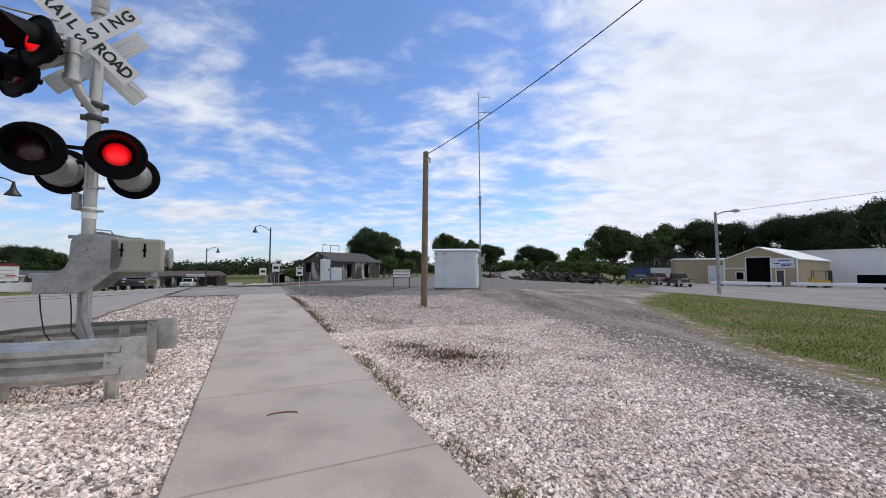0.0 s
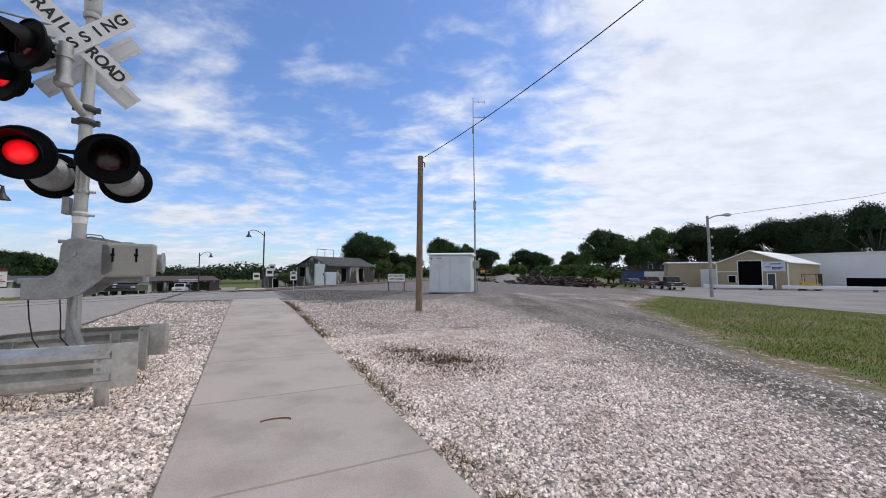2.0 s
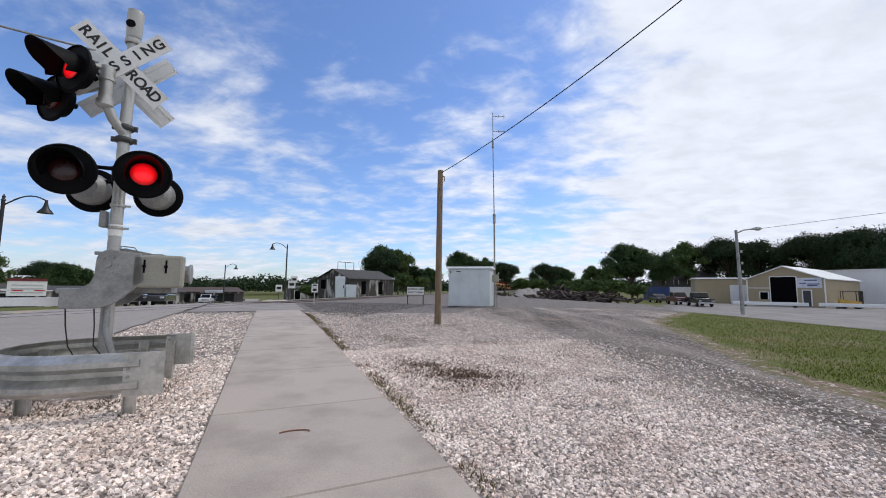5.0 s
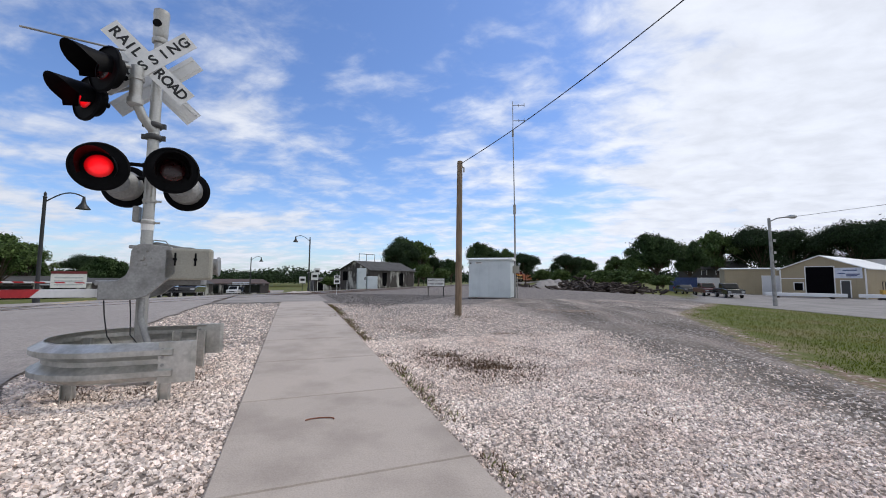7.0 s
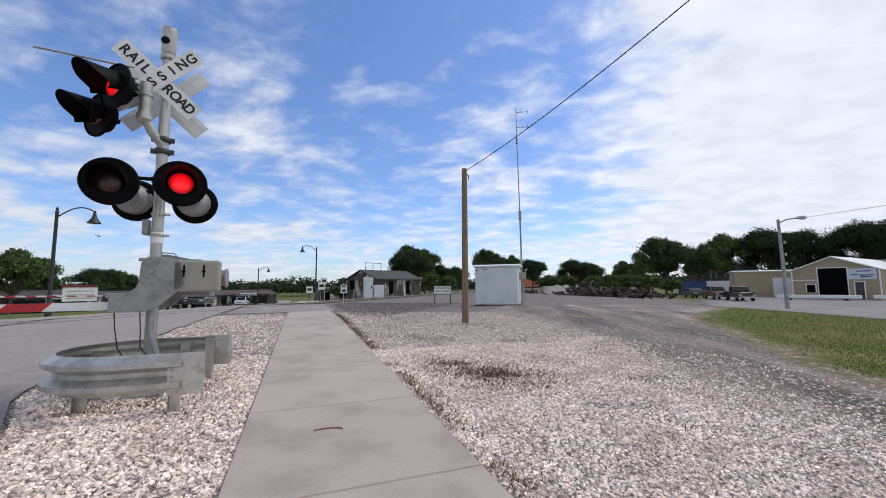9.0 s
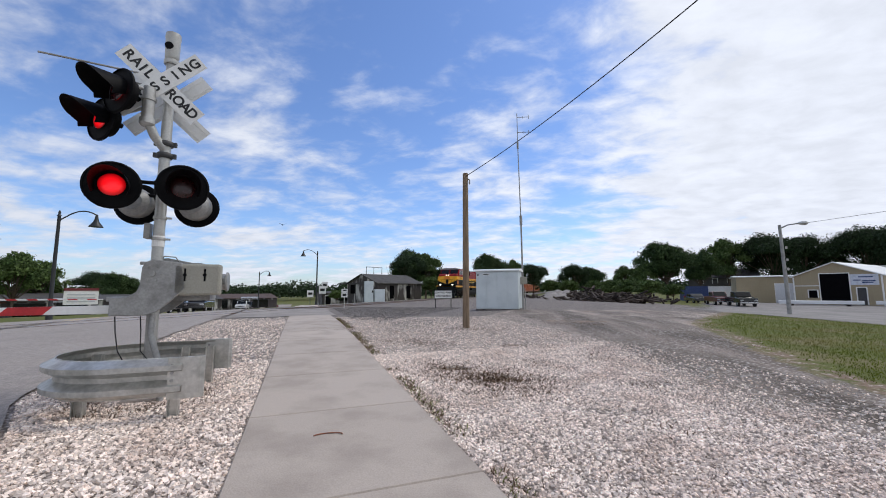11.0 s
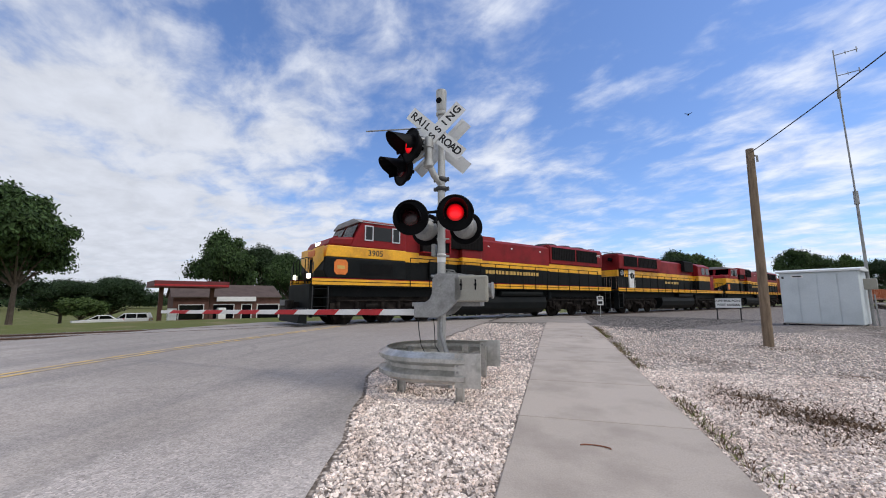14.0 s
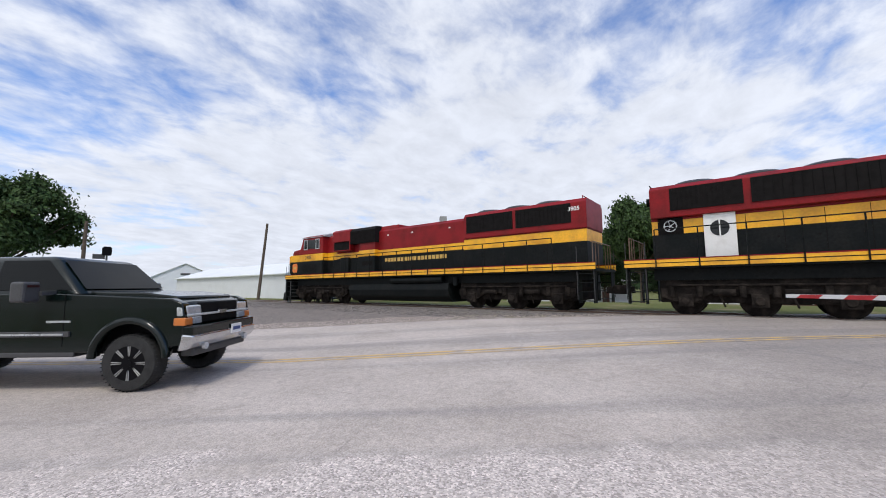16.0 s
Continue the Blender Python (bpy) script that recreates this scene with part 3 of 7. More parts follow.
def soil_share(x, y):
    """Bare brown soil: worn patches in the gravel, the footpath's weedy edge and the foot of the grass verge."""
    k = max(1.25 - ((x - cx) / rx) ** 2 - ((y - cy) / ry) ** 2 for cx, cy, rx, ry in SOIL)
    k = 0.75 * min(1.0, max(0.0, k)) * (0.75 + 0.6 * noise.noise((x * 2.3, y * 2.3, 0.7)))
    inner = max(5.3 + 0.27 * max(0, y - 7.0), 5.3) + max(0, y - 15.4) * 0.45
    k = max(k, 0.66 * math.exp(-((x - inner - 0.25) / 0.6) ** 2) * (0.85 + 0.5 * noise.noise((x * 1.1, y * 1.1, 5.0))) * (1 - ease(24, 30, y)))
    return min(1.0, max(0.0, k))


def spread(lo, hi, step, grow, far):
    out, p, s = [], hi, step
    k = lo
    while k <= hi:
        out.append(k)
        k += step
    while p < far:
        s *= grow
        p += s
        out.append(p)
    p, s = lo, step
    while p > -far:
        s *= grow
        p -= s
        out.insert(0, p)
    return out


def build_ground():
    xs, ys = spread(-20, 18, 0.3, 1.13, 3000), spread(-8, 26, 0.3, 1.13, 3000)
    verts = [(x, y, ground_z(x, y)) for y in ys for x in xs]
    w = len(xs)
    faces = [(j * w + i, j * w + i + 1, (j + 1) * w + i + 1, (j + 1) * w + i) for j in range(len(ys) - 1) for i in range(w - 1)]
    me = bpy.data.meshes.new("ground")
    me.from_pydata(verts, [], faces)
    me.shade_smooth()
    layer = me.color_attributes.new("zone", "FLOAT_COLOR", "POINT")
    layer.data.foreach_set("color", [c for x, y, _ in verts for c in (*zones(x, y), soil_share(x, y) if abs(x) < 24 and -8 < y < 32 else 0.0)])
    me.materials.append(ground_material())
    tagged(new("ground", me), "pale gravel, dark ballast, bare dirt and rough grass", "ground", kind="structure")


build_ground()


def strip(name, a0, a1, b0, b1, da, db, lift, mat, label, category):
    """A sheet along the road that follows the ground; with no b1 it ends at the road edge."""
    na, nb = max(1, int((a1 - a0) / da)), max(1, int(((-3.1 if b1 is None else b1) - b0) / db))
    s = Shape()
    for i in range(na + 1):
        a = a0 + (a1 - a0) * i / na
        for j in range(nb + 1):
            k = j / nb
            right = road_edge(a) if b1 is None else b1
            p = along(a, b0 + (right - b0) * k)
            n = N.dot(p)
            z = ground_z(p.x, p.y) + lift
            if abs(n - TRACK) < 3.2:
                z += (RAIL_Z - 0.012 - z) * ease(3.2, 2.0, abs(n - TRACK))
            s.v.append((p.x, p.y, z))
    w = nb + 1
    s.f = [(i * w + j, i * w + j + 1, (i + 1) * w + j + 1, (i + 1) * w + j)[::-1] for i in range(na) for j in range(nb)]
    s.m = [0] * len(s.f)
    ob = part(name, s, mat, smooth=True)
    return tagged(ob, label, category, kind="structure")


strip("road", -70, 170, -14.0, None, 0.5, 0.55, 0.025, "asphalt", "worn grey asphalt two-lane road over the railway", "road")
for off in (-8.72, -8.48):
    strip("trim", -70, 168, off - 0.055, off + 0.055, 0.5, 0.11, 0.031, "yellow_paint", "faded yellow centre line on the road", "road marking")
strip("pavement", 19.4, 27.2, -3.1, 1.6, 0.5, 0.6, 0.02, "crossing", "dark asphalt apron of the footpath at the rails", "pavement")
strip("pavement", 30.5, 160, -0.4, 1.3, 0.8, 0.8, 0.02, "concrete", "concrete footpath beyond the railway", "pavement")


def build_street():
    s = Shape()
    n = 40
    for i in range(n + 1):
        for j in range(26):
            q = -40 + i * 3.0
            o = 24.4 + j * 1.9
            x, y = 0.84 * o - 0.54 * q, 0.54 * o + 0.84 * q
            s.v.append((x, y, ground_z(x, y) + 0.02))
    s.f = [(i * 26 + j, i * 26 + j + 1, (i + 1) * 26 + j + 1, (i + 1) * 26 + j) for i in range(n) for j in range(25) if math.degrees(math.atan2(s.v[i * 26 + j][0], max(0.01, s.v[i * 26 + j][1]))) > 29.0]
    s.m = [0] * len(s.f)
    tagged(part("road", s, "yard", smooth=True), "pale grey asphalt side street and yard", "road", kind="structure")


build_street()


# ---- railway ----
def rail_pose(s, n=0.0, z=0.0):
    """On the track: s metres along D from the point beside the eye, n metres past its centre line."""
    p = D * s + N * (TRACK + n)
    return pose(p.x, p.y, z, 0, 0, math.degrees(math.atan2(D.y, D.x)))


def build_track():
    track = thing("railway_track", rail_pose(0), "single railway track with steel rails on wooden ties", "railway track", kind="structure")
    bed = Shape()
    bed.prism([(-3.3, -0.15), (3.3, -0.15), (2.3, RAIL_Z - 0.17), (1.45, RAIL_Z - 0.13), (-1.45, RAIL_Z - 0.13), (-2.3, RAIL_Z - 0.17)][::1], "x", -420, -16)
    bed.prism([(-3.3, -0.15), (3.3, -0.15), (2.3, RAIL_Z - 0.17), (1.45, RAIL_Z - 0.13), (-1.45, RAIL_Z - 0.13), (-2.3, RAIL_Z - 0.17)][::1], "x", 5, 240)
    part("ballast_bed", bed, "ballast", track)
    for y in (-0.75, 0.75):
        r = Shape()
        prof = [(-0.07, -0.18), (0.07, -0.18), (0.07, -0.165), (0.012, -0.15), (0.012, -0.04), (0.036, -0.03), (0.036, 0), (-0.036, 0), (-0.036, -0.03), (-0.012, -0.04), (-0.012, -0.15), (-0.07, -0.165)]
        r.prism([(y + px, RAIL_Z + pz) for px, pz in prof], "x", -420, 240)
        rail = part("rail", r, "rail", track)
        h = Shape().box(-420, 240, y - 0.03, y + 0.03, RAIL_Z, RAIL_Z + 0.003)
        part("rail_head", h, "railtop", rail, "bright worn running surface")
    tie = Shape().box(-0.115, 0.115, -1.3, 1.3, RAIL_Z - 0.3, RAIL_Z - 0.105)
    first = part("tie", tie, "tie", track, m=pose(8, 0, 0))
    for s in [8.6 + 0.6 * i for i in range(70)] + [-18 - 0.6 * i for i in range(90)]:
        ob = new("tie", first.data)
        ob.parent = track
        ob.matrix_basis = pose(s, random.uniform(-0.05, 0.05), random.uniform(-0.01, 0.01), 0, 0, random.uniform(-1.5, 1.5))


build_track()


# ---- crossing signal ----
def flasher(signal, name, m, r=0.285, back="alu", deep=0.26):
    """A flashing lamp that faces -y of m. Returns its lens, lit on one side and dark on the other."""
    h = Shape()
    h.turned((0, 0.02, 0), (0, deep, 0), [(0.20, 0), (0.205, 0.35), (0.19, 0.75), (0.12, 1.0)], 20)
    h.rod((0, deep - 0.06, 0.0), (0, deep + 0.08, 0.0), 0.035)
    lamp = part(name, h, back, signal, "flashing lamp with round black background", smooth=True, m=m)
    b = Shape()
    b.turned((0, -0.022, 0), (0, 0.022, 0), [(r - 0.02, 0), (r, 0.25), (r, 0.8), (r - 0.03, 1.0)], 32, cap=False)
    b.turned((0, -0.004, 0), (0, 0.018, 0), [(0.12, 0), (r - 0.012, 0), (r - 0.012, 1), (0.12, 1)], 32, cap=False)
    part("background", b, "black", lamp, smooth=True)
    v = Shape()
    n = 22
    for i in range(n + 1):
        a = radians(-28 + 236 * i / n)
        c, s = math.cos(a), math.sin(a)
        reach = 0.16 + 0.26 * max(0.0, s) ** 0.6
        for rr, y in ((0.172, -0.01), (0.186, -reach), (0.180, -reach), (0.166, -0.01)):
            v.v.append((rr * c, y, rr * s - (0.05 if y < -0.02 else 0)))
    for i in range(n):
        for j in range(4):
            k = (j + 1) % 4
            v.f.append((i * 4 + j, i * 4 + k, i * 4 + 4 + k, i * 4 + 4 + j))
            v.m.append(0)
    part("hood", v, "black", lamp, smooth=True)
    lens = Shape()
    lens.turned((0, -0.012, 0), (0, -0.001, 0), [(0.09, 0), (0.126, 0.7), (0.132, 1)], 24, 0)
    lens.turned((0, 0.001, 0), (0, 0.012, 0), [(0.132, 0), (0.126, 0.3), (0.09, 1)], 24, 1)
    return part("lens", lens, ["lens_dark", "lens_lit"], lamp, "round red lens", smooth=True, m=pose(0, -0.02, 0))


def blade(parent, word1, word2, angle, y, flip, lean=0.0):
    """One arm of a crossbuck with the two halves of its word; flip: seen from +y."""
    s = Shape().box(-0.61, 0.61, -0.004, 0.004, -0.115, 0.115)
    s.box(-0.60, 0.60, 0.004, 0.012, 0.055, 0.075)
    s.box(-0.60, 0.60, 0.004, 0.012, -0.075, -0.055)
    arm = part("crossbuck_arm", s, "white", parent, "white reflective crossbuck arm", m=pose(0, y, 0, 0, angle, 180 if flip else 0))
    wide = word1 == "CROS"
    spots = [-0.51 + 0.146 * i for i in range(8)] if wide else [-0.51, -0.385, -0.285, -0.185, 0.165, 0.285, 0.40, 0.51]
    for text, x in zip(word1 + word2, spots):
        writing(text, 0.175, "lettering", "ink", arm, pose(x, -0.007, 0, 90, 0, 0), bold=0.005)
    return arm


def w_beam(path, z0, height=0.31, depth=0.08):
    """A corrugated guard rail along a level path; its ridges bulge to the right of the path."""
    prof = [(0.0, 0.0), (0.015, 0.02), (1.0, 0.17), (1.0, 0.30), (0.1, 0.44), (0.1, 0.56), (1.0, 0.70), (1.0, 0.83), (0.015, 0.98), (0.0, 1.0)]
    s = Shape()
    for k, p in enumerate(path):
        q0, q1 = path[max(0, k - 1)], path[min(len(path) - 1, k + 1)]
        t = (Vector(q1) - Vector(q0)).normalized()
        side = Vector((t.y, -t.x))
        for thick in (0.0, -0.006):
            for d, h in prof:
                w = Vector(p) + side * (d * depth + thick)
                s.v.append((w.x, w.y, z0 + h * height))
    n = len(prof)
    for k in range(len(path) - 1):
        for i in range(n - 1):
            a, b = k * 2 * n + i, (k + 1) * 2 * n + i
            s.f.append((a, b, b + 1, a + 1))
            s.f.append((a + n, a + n + 1, b + n + 1, b + n))
        for i in (0, n - 1):
            a, b = k * 2 * n + i, (k + 1) * 2 * n + i
            s.f.append((a, a + n, b + n, b))
    s.m = [0] * len(s.f)
    return s


LENSES = {}


def build_signal():
    base = Vector((-4.2, 4.62))
    m0 = pose(base.x, base.y, 0.17, 0, 0, ROAD_TURN)
    sig = thing("crossing_signal", m0, "aluminium railway crossing signal with crossbuck, red flashers and lowered gate", "crossing signal")
    mast = Shape()
    mast.rod((0, 0, 0), (0, 0, 4.5), 0.068, 0.062, 18)
    for z in (2.02, 2.30):
        mast.turned((0, 0, z - 0.02), (0, 0, z + 0.02), [(0.075, 0), (0.08, 0.5), (0.075, 1)], 18)
        mast.rod((0.06, 0.0, z), (0.13, 0, z), 0.014)
    part("mast", mast, "mast", sig, smooth=True)
    part("collar", Shape().rod((0, 0, 1.92), (0, 0, 2.06), 0.071, n=18), "white", sig, "pale band round the mast")
    clamp = Shape()
    for z in (3.14, 3.30):
        clamp.turned((0, 0, z - 0.035), (0, 0, z + 0.035), [(0.085, 0), (0.10, 0.3), (0.10, 0.7), (0.085, 1)], 16)
        for s in (-1, 1):
            clamp.box(s * 0.10 - 0.03, s * 0.10 + 0.03, -0.02, 0.02, z - 0.03, z + 0.03)
    part("clamp", clamp, "plastic", sig, smooth=True)
    bell = Shape()
    bell.turned((0, 0, 4.42), (0, 0, 4.88), [(0.085, 0), (0.092, 0.04), (0.092, 0.12), (0.072, 0.16), (0.085, 0.22), (0.09, 0.80), (0.095, 0.84), (0.09, 0.97), (0.05, 1)], 20)
    b = part("bell", bell, "mast", sig, "electronic bell in a pale cylinder", smooth=True)
    mouth = Shape().turned((-0.02, -0.075, 4.66), (-0.022, -0.094, 4.66), [(0.052, 0), (0.05, 1)], 16)
    part("bell_mouth", mouth, "black", b)
    # crossbucks, one for each way
    for flip, y, z in ((False, -0.115, 4.11), (True, 0.27, 4.00)):
        s = -1 if flip else 1
        blade(sig, "RAIL", "ROAD", 43, y, flip).location = (-0.07, y, z - 0.04)
        blade(sig, "CROS", "SING", -43, y - 0.014 * s, flip).location = (-0.07, y - 0.014 * s, z - 0.04)
    br = Shape()
    br.box(-0.05, 0.05, -0.11, 0.265, 3.98, 4.18)
    part("bracket", br, "alu", sig, bevel=0.01)
    # the arm that carries the lamps for the side street
    elbow = Shape()
    elbow.tube([(0, -0.02, 3.22), (-0.10, -0.10, 3.36), (-0.17, -0.17, 3.55)], 0.055, 12)
    elbow.rod((-0.17, -0.17, 3.50), (-0.17, -0.17, 3.98), 0.068, n=16)
    elbow.turned((-0.17, -0.17, 3.46), (-0.17, -0.17, 3.56), [(0.06, 0), (0.085, 0.3), (0.085, 1)], 16)
    elbow.turned((-0.17, -0.17, 3.80), (-0.17, -0.17, 3.84), [(0.085, 0), (0.085, 1)], 16)
    elbow.rod((-0.17, -0.17, 3.94), (-0.52, -0.36, 3.96), 0.022)
    elbow.rod((-0.17, -0.17, 3.72), (-0.60, 0.10, 3.66), 0.022)
    part("lamp_bracket", elbow, "mast", sig, smooth=True)
    rods = Shape()
    rods.rod((0.05, -0.03, 4.20), (-1.25, -0.30, 4.17), 0.012)
    rods.rod((0.05, 0.03, 4.06), (-0.80, -0.25, 4.05), 0.012)
    part("side_rod", rods, "alu", sig, "thin level rods beside the crossbuck")
    LENSES["upper_near"] = flasher(sig, "flasher_lamp", pose(-0.42, -0.36, 3.80, 0, 0, -40), 0.285, "black", 0.15)
    LENSES["upper_far"] = flasher(sig, "flasher_lamp", pose(-0.70, -0.02, 3.54, 0, 0, -40), 0.285, "black", 0.15)
    # crossarm with the front and rear pairs
    arm = Shape()
    arm.rod((-0.37, -0.26, 2.70), (0.34, -0.26, 2.70), 0.024)
    arm.rod((-0.36, 0.24, 2.64), (0.35, 0.24, 2.64), 0.024)
    arm.rod((0, -0.28, 2.70), (0, 0.26, 2.64), 0.03)
    arm.turned((0, 0, 2.60), (0, 0, 2.76), [(0.08, 0), (0.09, 0.2), (0.09, 0.8), (0.08, 1)], 16)
    for x in (-0.38, 0.34):
        arm.rod((x, -0.26, 2.70), (x, -0.2, 2.57), 0.03)
        arm.rod((x, 0.24, 2.64), (x, 0.2, 2.50), 0.03)
    part("crossarm", arm, "black", sig, smooth=True)
    LENSES["front_left"] = flasher(sig, "flasher_lamp", pose(-0.38, -0.42, 2.60, 0, 0, 12))
    LENSES["front_right"] = flasher(sig, "flasher_lamp", pose(0.34, -0.42, 2.63, 0, 0, 16))
    LENSES["rear_left"] = flasher(sig, "flasher_lamp", pose(-0.38, 0.40, 2.54, 0, 0, 180))
    LENSES["rear_right"] = flasher(sig, "flasher_lamp", pose(0.32, 0.40, 2.54, 0, 0, 180))
    jb = Shape().box(-0.155, -0.085, -0.06, 0.06, 2.02, 2.22)
    part("junction_box", jb, "alu", sig, bevel=0.012)
    # gate mechanism
    gm = Shape()
    gm.box(-0.02, 0.62, 0.02, 0.40, 1.22, 1.66)
    gm.box(0.02, 0.50, 0.04, 0.38, 1.66, 1.72)
    gm.prism([(-0.02, 1.66), (0.56, 1.66), (0.50, 1.70), (0.10, 1.78), (-0.02, 1.76)], "y", 0.06, 0.36)
    gm.rod((0.60, 0.06, 1.47), (0.80, 0.06, 1.47), 0.11, n=18)
    gm.rod((0.80, 0.06, 1.47), (0.825, 0.06, 1.47), 0.13, n=18)
    gm.rod((0.72, 0.06, 1.47), (0.74, 0.06, 1.47), 0.125, n=18)
    gm.tube([(0.04, 0.04, 1.74), (0.07, 0.02, 1.80), (0.20, 0.02, 1.79), (0.24, 0.04, 1.73)], 0.008, 6)
    gm.rod((-0.16, -0.05, 1.70), (0.02, -0.05, 1.70), 0.022, n=10)
    part("gate_mechanism", gm, "alu", sig, "grey gate motor housing", bevel=0.025, smooth=True)
    cw = Shape().box(0.25, 0.78, -0.24, -0.10, 1.29, 1.69)
    counter = part("counterweight", cw, "box", sig, "tan counterweight plates with two slots", bevel=0.03)
    for x in (0.38, 0.60):
        sl = Shape()
        sl.box(x - 0.010, x + 0.010, -0.246, -0.239, 1.47, 1.63)
        sl.rod((x, -0.26, 1.55), (x, -0.23, 1.55), 0.02)
        part("slot", sl, "black", counter)
    elb = Shape()
    side = [(-0.38, 1.05), (-0.02, 1.05), (0.10, 1.09), (0.20, 1.18), (0.40, 1.38), (0.34, 1.70), (0.02, 1.74), (-0.05, 1.70), (-0.08, 1.64), (-0.09, 1.42), (-0.12, 1.34), (-0.20, 1.28), (-0.38, 1.27)]
    elb.prism(side, "y", -0.24, -0.20)
    elb.prism(side, "y", 0.42, 0.45)
    elb.box(-0.39, -0.18, -0.20, 0.42, 1.06, 1.10)
    elb.box(-0.42, -0.24, -0.22, 0.02, 1.22, 1.28)
    gate_arm = part("arm_bracket", elb, "alu", sig, "cast bracket that carries the gate", bevel=0.01)
    for i in range(6):
        a = i * math.pi / 3
        bolts = Shape()
        bolts.rod((0.03 + 0.095 * math.cos(a), -0.26, 1.56 + 0.095 * math.sin(a)), (0.03 + 0.095 * math.cos(a), -0.235, 1.56 + 0.095 * math.sin(a)), 0.013, n=8)
        part("bolt", bolts, "alu", gate_arm)
    part("pivot", Shape().rod((0.03, -0.265, 1.56), (0.03, -0.235, 1.56), 0.036, n=12), "alu", gate_arm)
    for x, bulge in ((-0.36, 0.10), (-0.10, -0.06)):
        cables = Shape().tube([(x, -0.1, 1.04), (x + 0.02, -0.11, 0.85), (x + 0.05 + bulge * 0.2, -0.14, 0.62), (x + 0.16, -0.12, 0.44)], 0.0075, 6)
        part("cable", cables, "wire", sig)
    con = Shape().tube([(0.02, -0.09, 1.06), (0.03, -0.13, 0.80), (0.16, -0.20, 0.45), (0.20, -0.22, 0.02)], 0.036, 10)
    part("conduit", con, "alu", sig, smooth=True)
    # the lowered gate
    L = 5.72
    pole = Shape()
    pole.prism([(-0.34, 1.075), (-0.34, 1.175), (-L, 1.12), (-L, 1.06)][::-1], "y", -0.10, -0.05, 0)
    gate = part("gate_pole", pole, "white", sig, "white and red striped gate pole", bevel=0.004)
    k, x = 0, -1.05
    while x > -L + 0.35:
        w = 0.405
        zc = lambda q: (1.075 + (-0.52 - q) / (L - 0.52) * -0.015, 1.175 + (-0.52 - q) / (L - 0.52) * -0.055)
        lo0, hi0 = zc(x)
        lo1, hi1 = zc(x - w)
        st = Shape()
        for y in (-0.1025, -0.0475):
            st.add([(x, y, lo0), (x - w, y, lo1), (x - w + 0.09, y, hi1), (x + 0.09, y, hi0)], [(0, 1, 2, 3)] if y > -0.08 else [(3, 2, 1, 0)])
        part("stripe", st, "red_sheet", gate, "red stripe")
        x -= 0.81
    fd = Shape().box(-0.22, 0.22, -0.22, 0.22, -0.1, 0.05)
    part("foundation", fd, "concrete", sig, bevel=0.02)
    for lit in LENSES.values():
        lit["lamp"] = 1


build_signal()


def build_guard():
    g = thing("guard_rail", pose(-4.2, 4.62, 0.17, 0, 0, ROAD_TURN), "galvanised corrugated guard rail bent round the signal foot", "guard rail")
    r = 0.80
    path = [(0.60 - 0.1 * i, -0.13 - r) for i in range(7)]
    path += [(0.0 - r * math.sin(radians(a)), -0.13 - r * math.cos(radians(a))) for a in range(6, 181, 6)]
    path += [(0.12 * i, -0.13 + r) for i in range(1, 6)]
    part("corrugated_rail", w_beam([(x, y) for x, y in path][::-1], 0.22, 0.41, 0.115), "galv", g, smooth=True)
    for x0, y in ((0.47, -0.13 - r - 0.06), (0.48, -0.13 + r + 0.06)):
        t = Shape()
        pts = [(x0, y - 0.03), (x0 + 0.30, y - 0.03), (x0 + 0.34, y - 0.02), (x0 + 0.34, y + 0.0), (x0, y - 0.015)]
        t.prism(pts, "z", 0.21, 0.64)
        end = part("end_piece", t, "galv", g, "flared flat end piece")
        for i in range(4):
            bl = Shape()
            bl.rod((x0 + 0.04, y - 0.045, 0.32 + 0.08 * i), (x0 + 0.04, y - 0.028, 0.32 + 0.08 * i), 0.016, n=8)
            part("bolt", bl, "alu", end)
    for x, y in ((0.50, -0.13 - r + 0.08), (-0.42, -0.62), (-0.62, 0.25), (0.25, -0.13 + r - 0.06), (0.55, -0.13 + r - 0.06)):
        p = Shape()
        p.box(x - 0.05, x + 0.05, y - 0.006, y + 0.006, -0.3, 0.55)
        p.box(x - 0.05, x - 0.042, y - 0.05, y + 0.05, -0.3, 0.55)
        p.box(x + 0.042, x + 0.05, y - 0.05, y + 0.05, -0.3, 0.55)
        part("post", p, "galv", g)


build_guard()


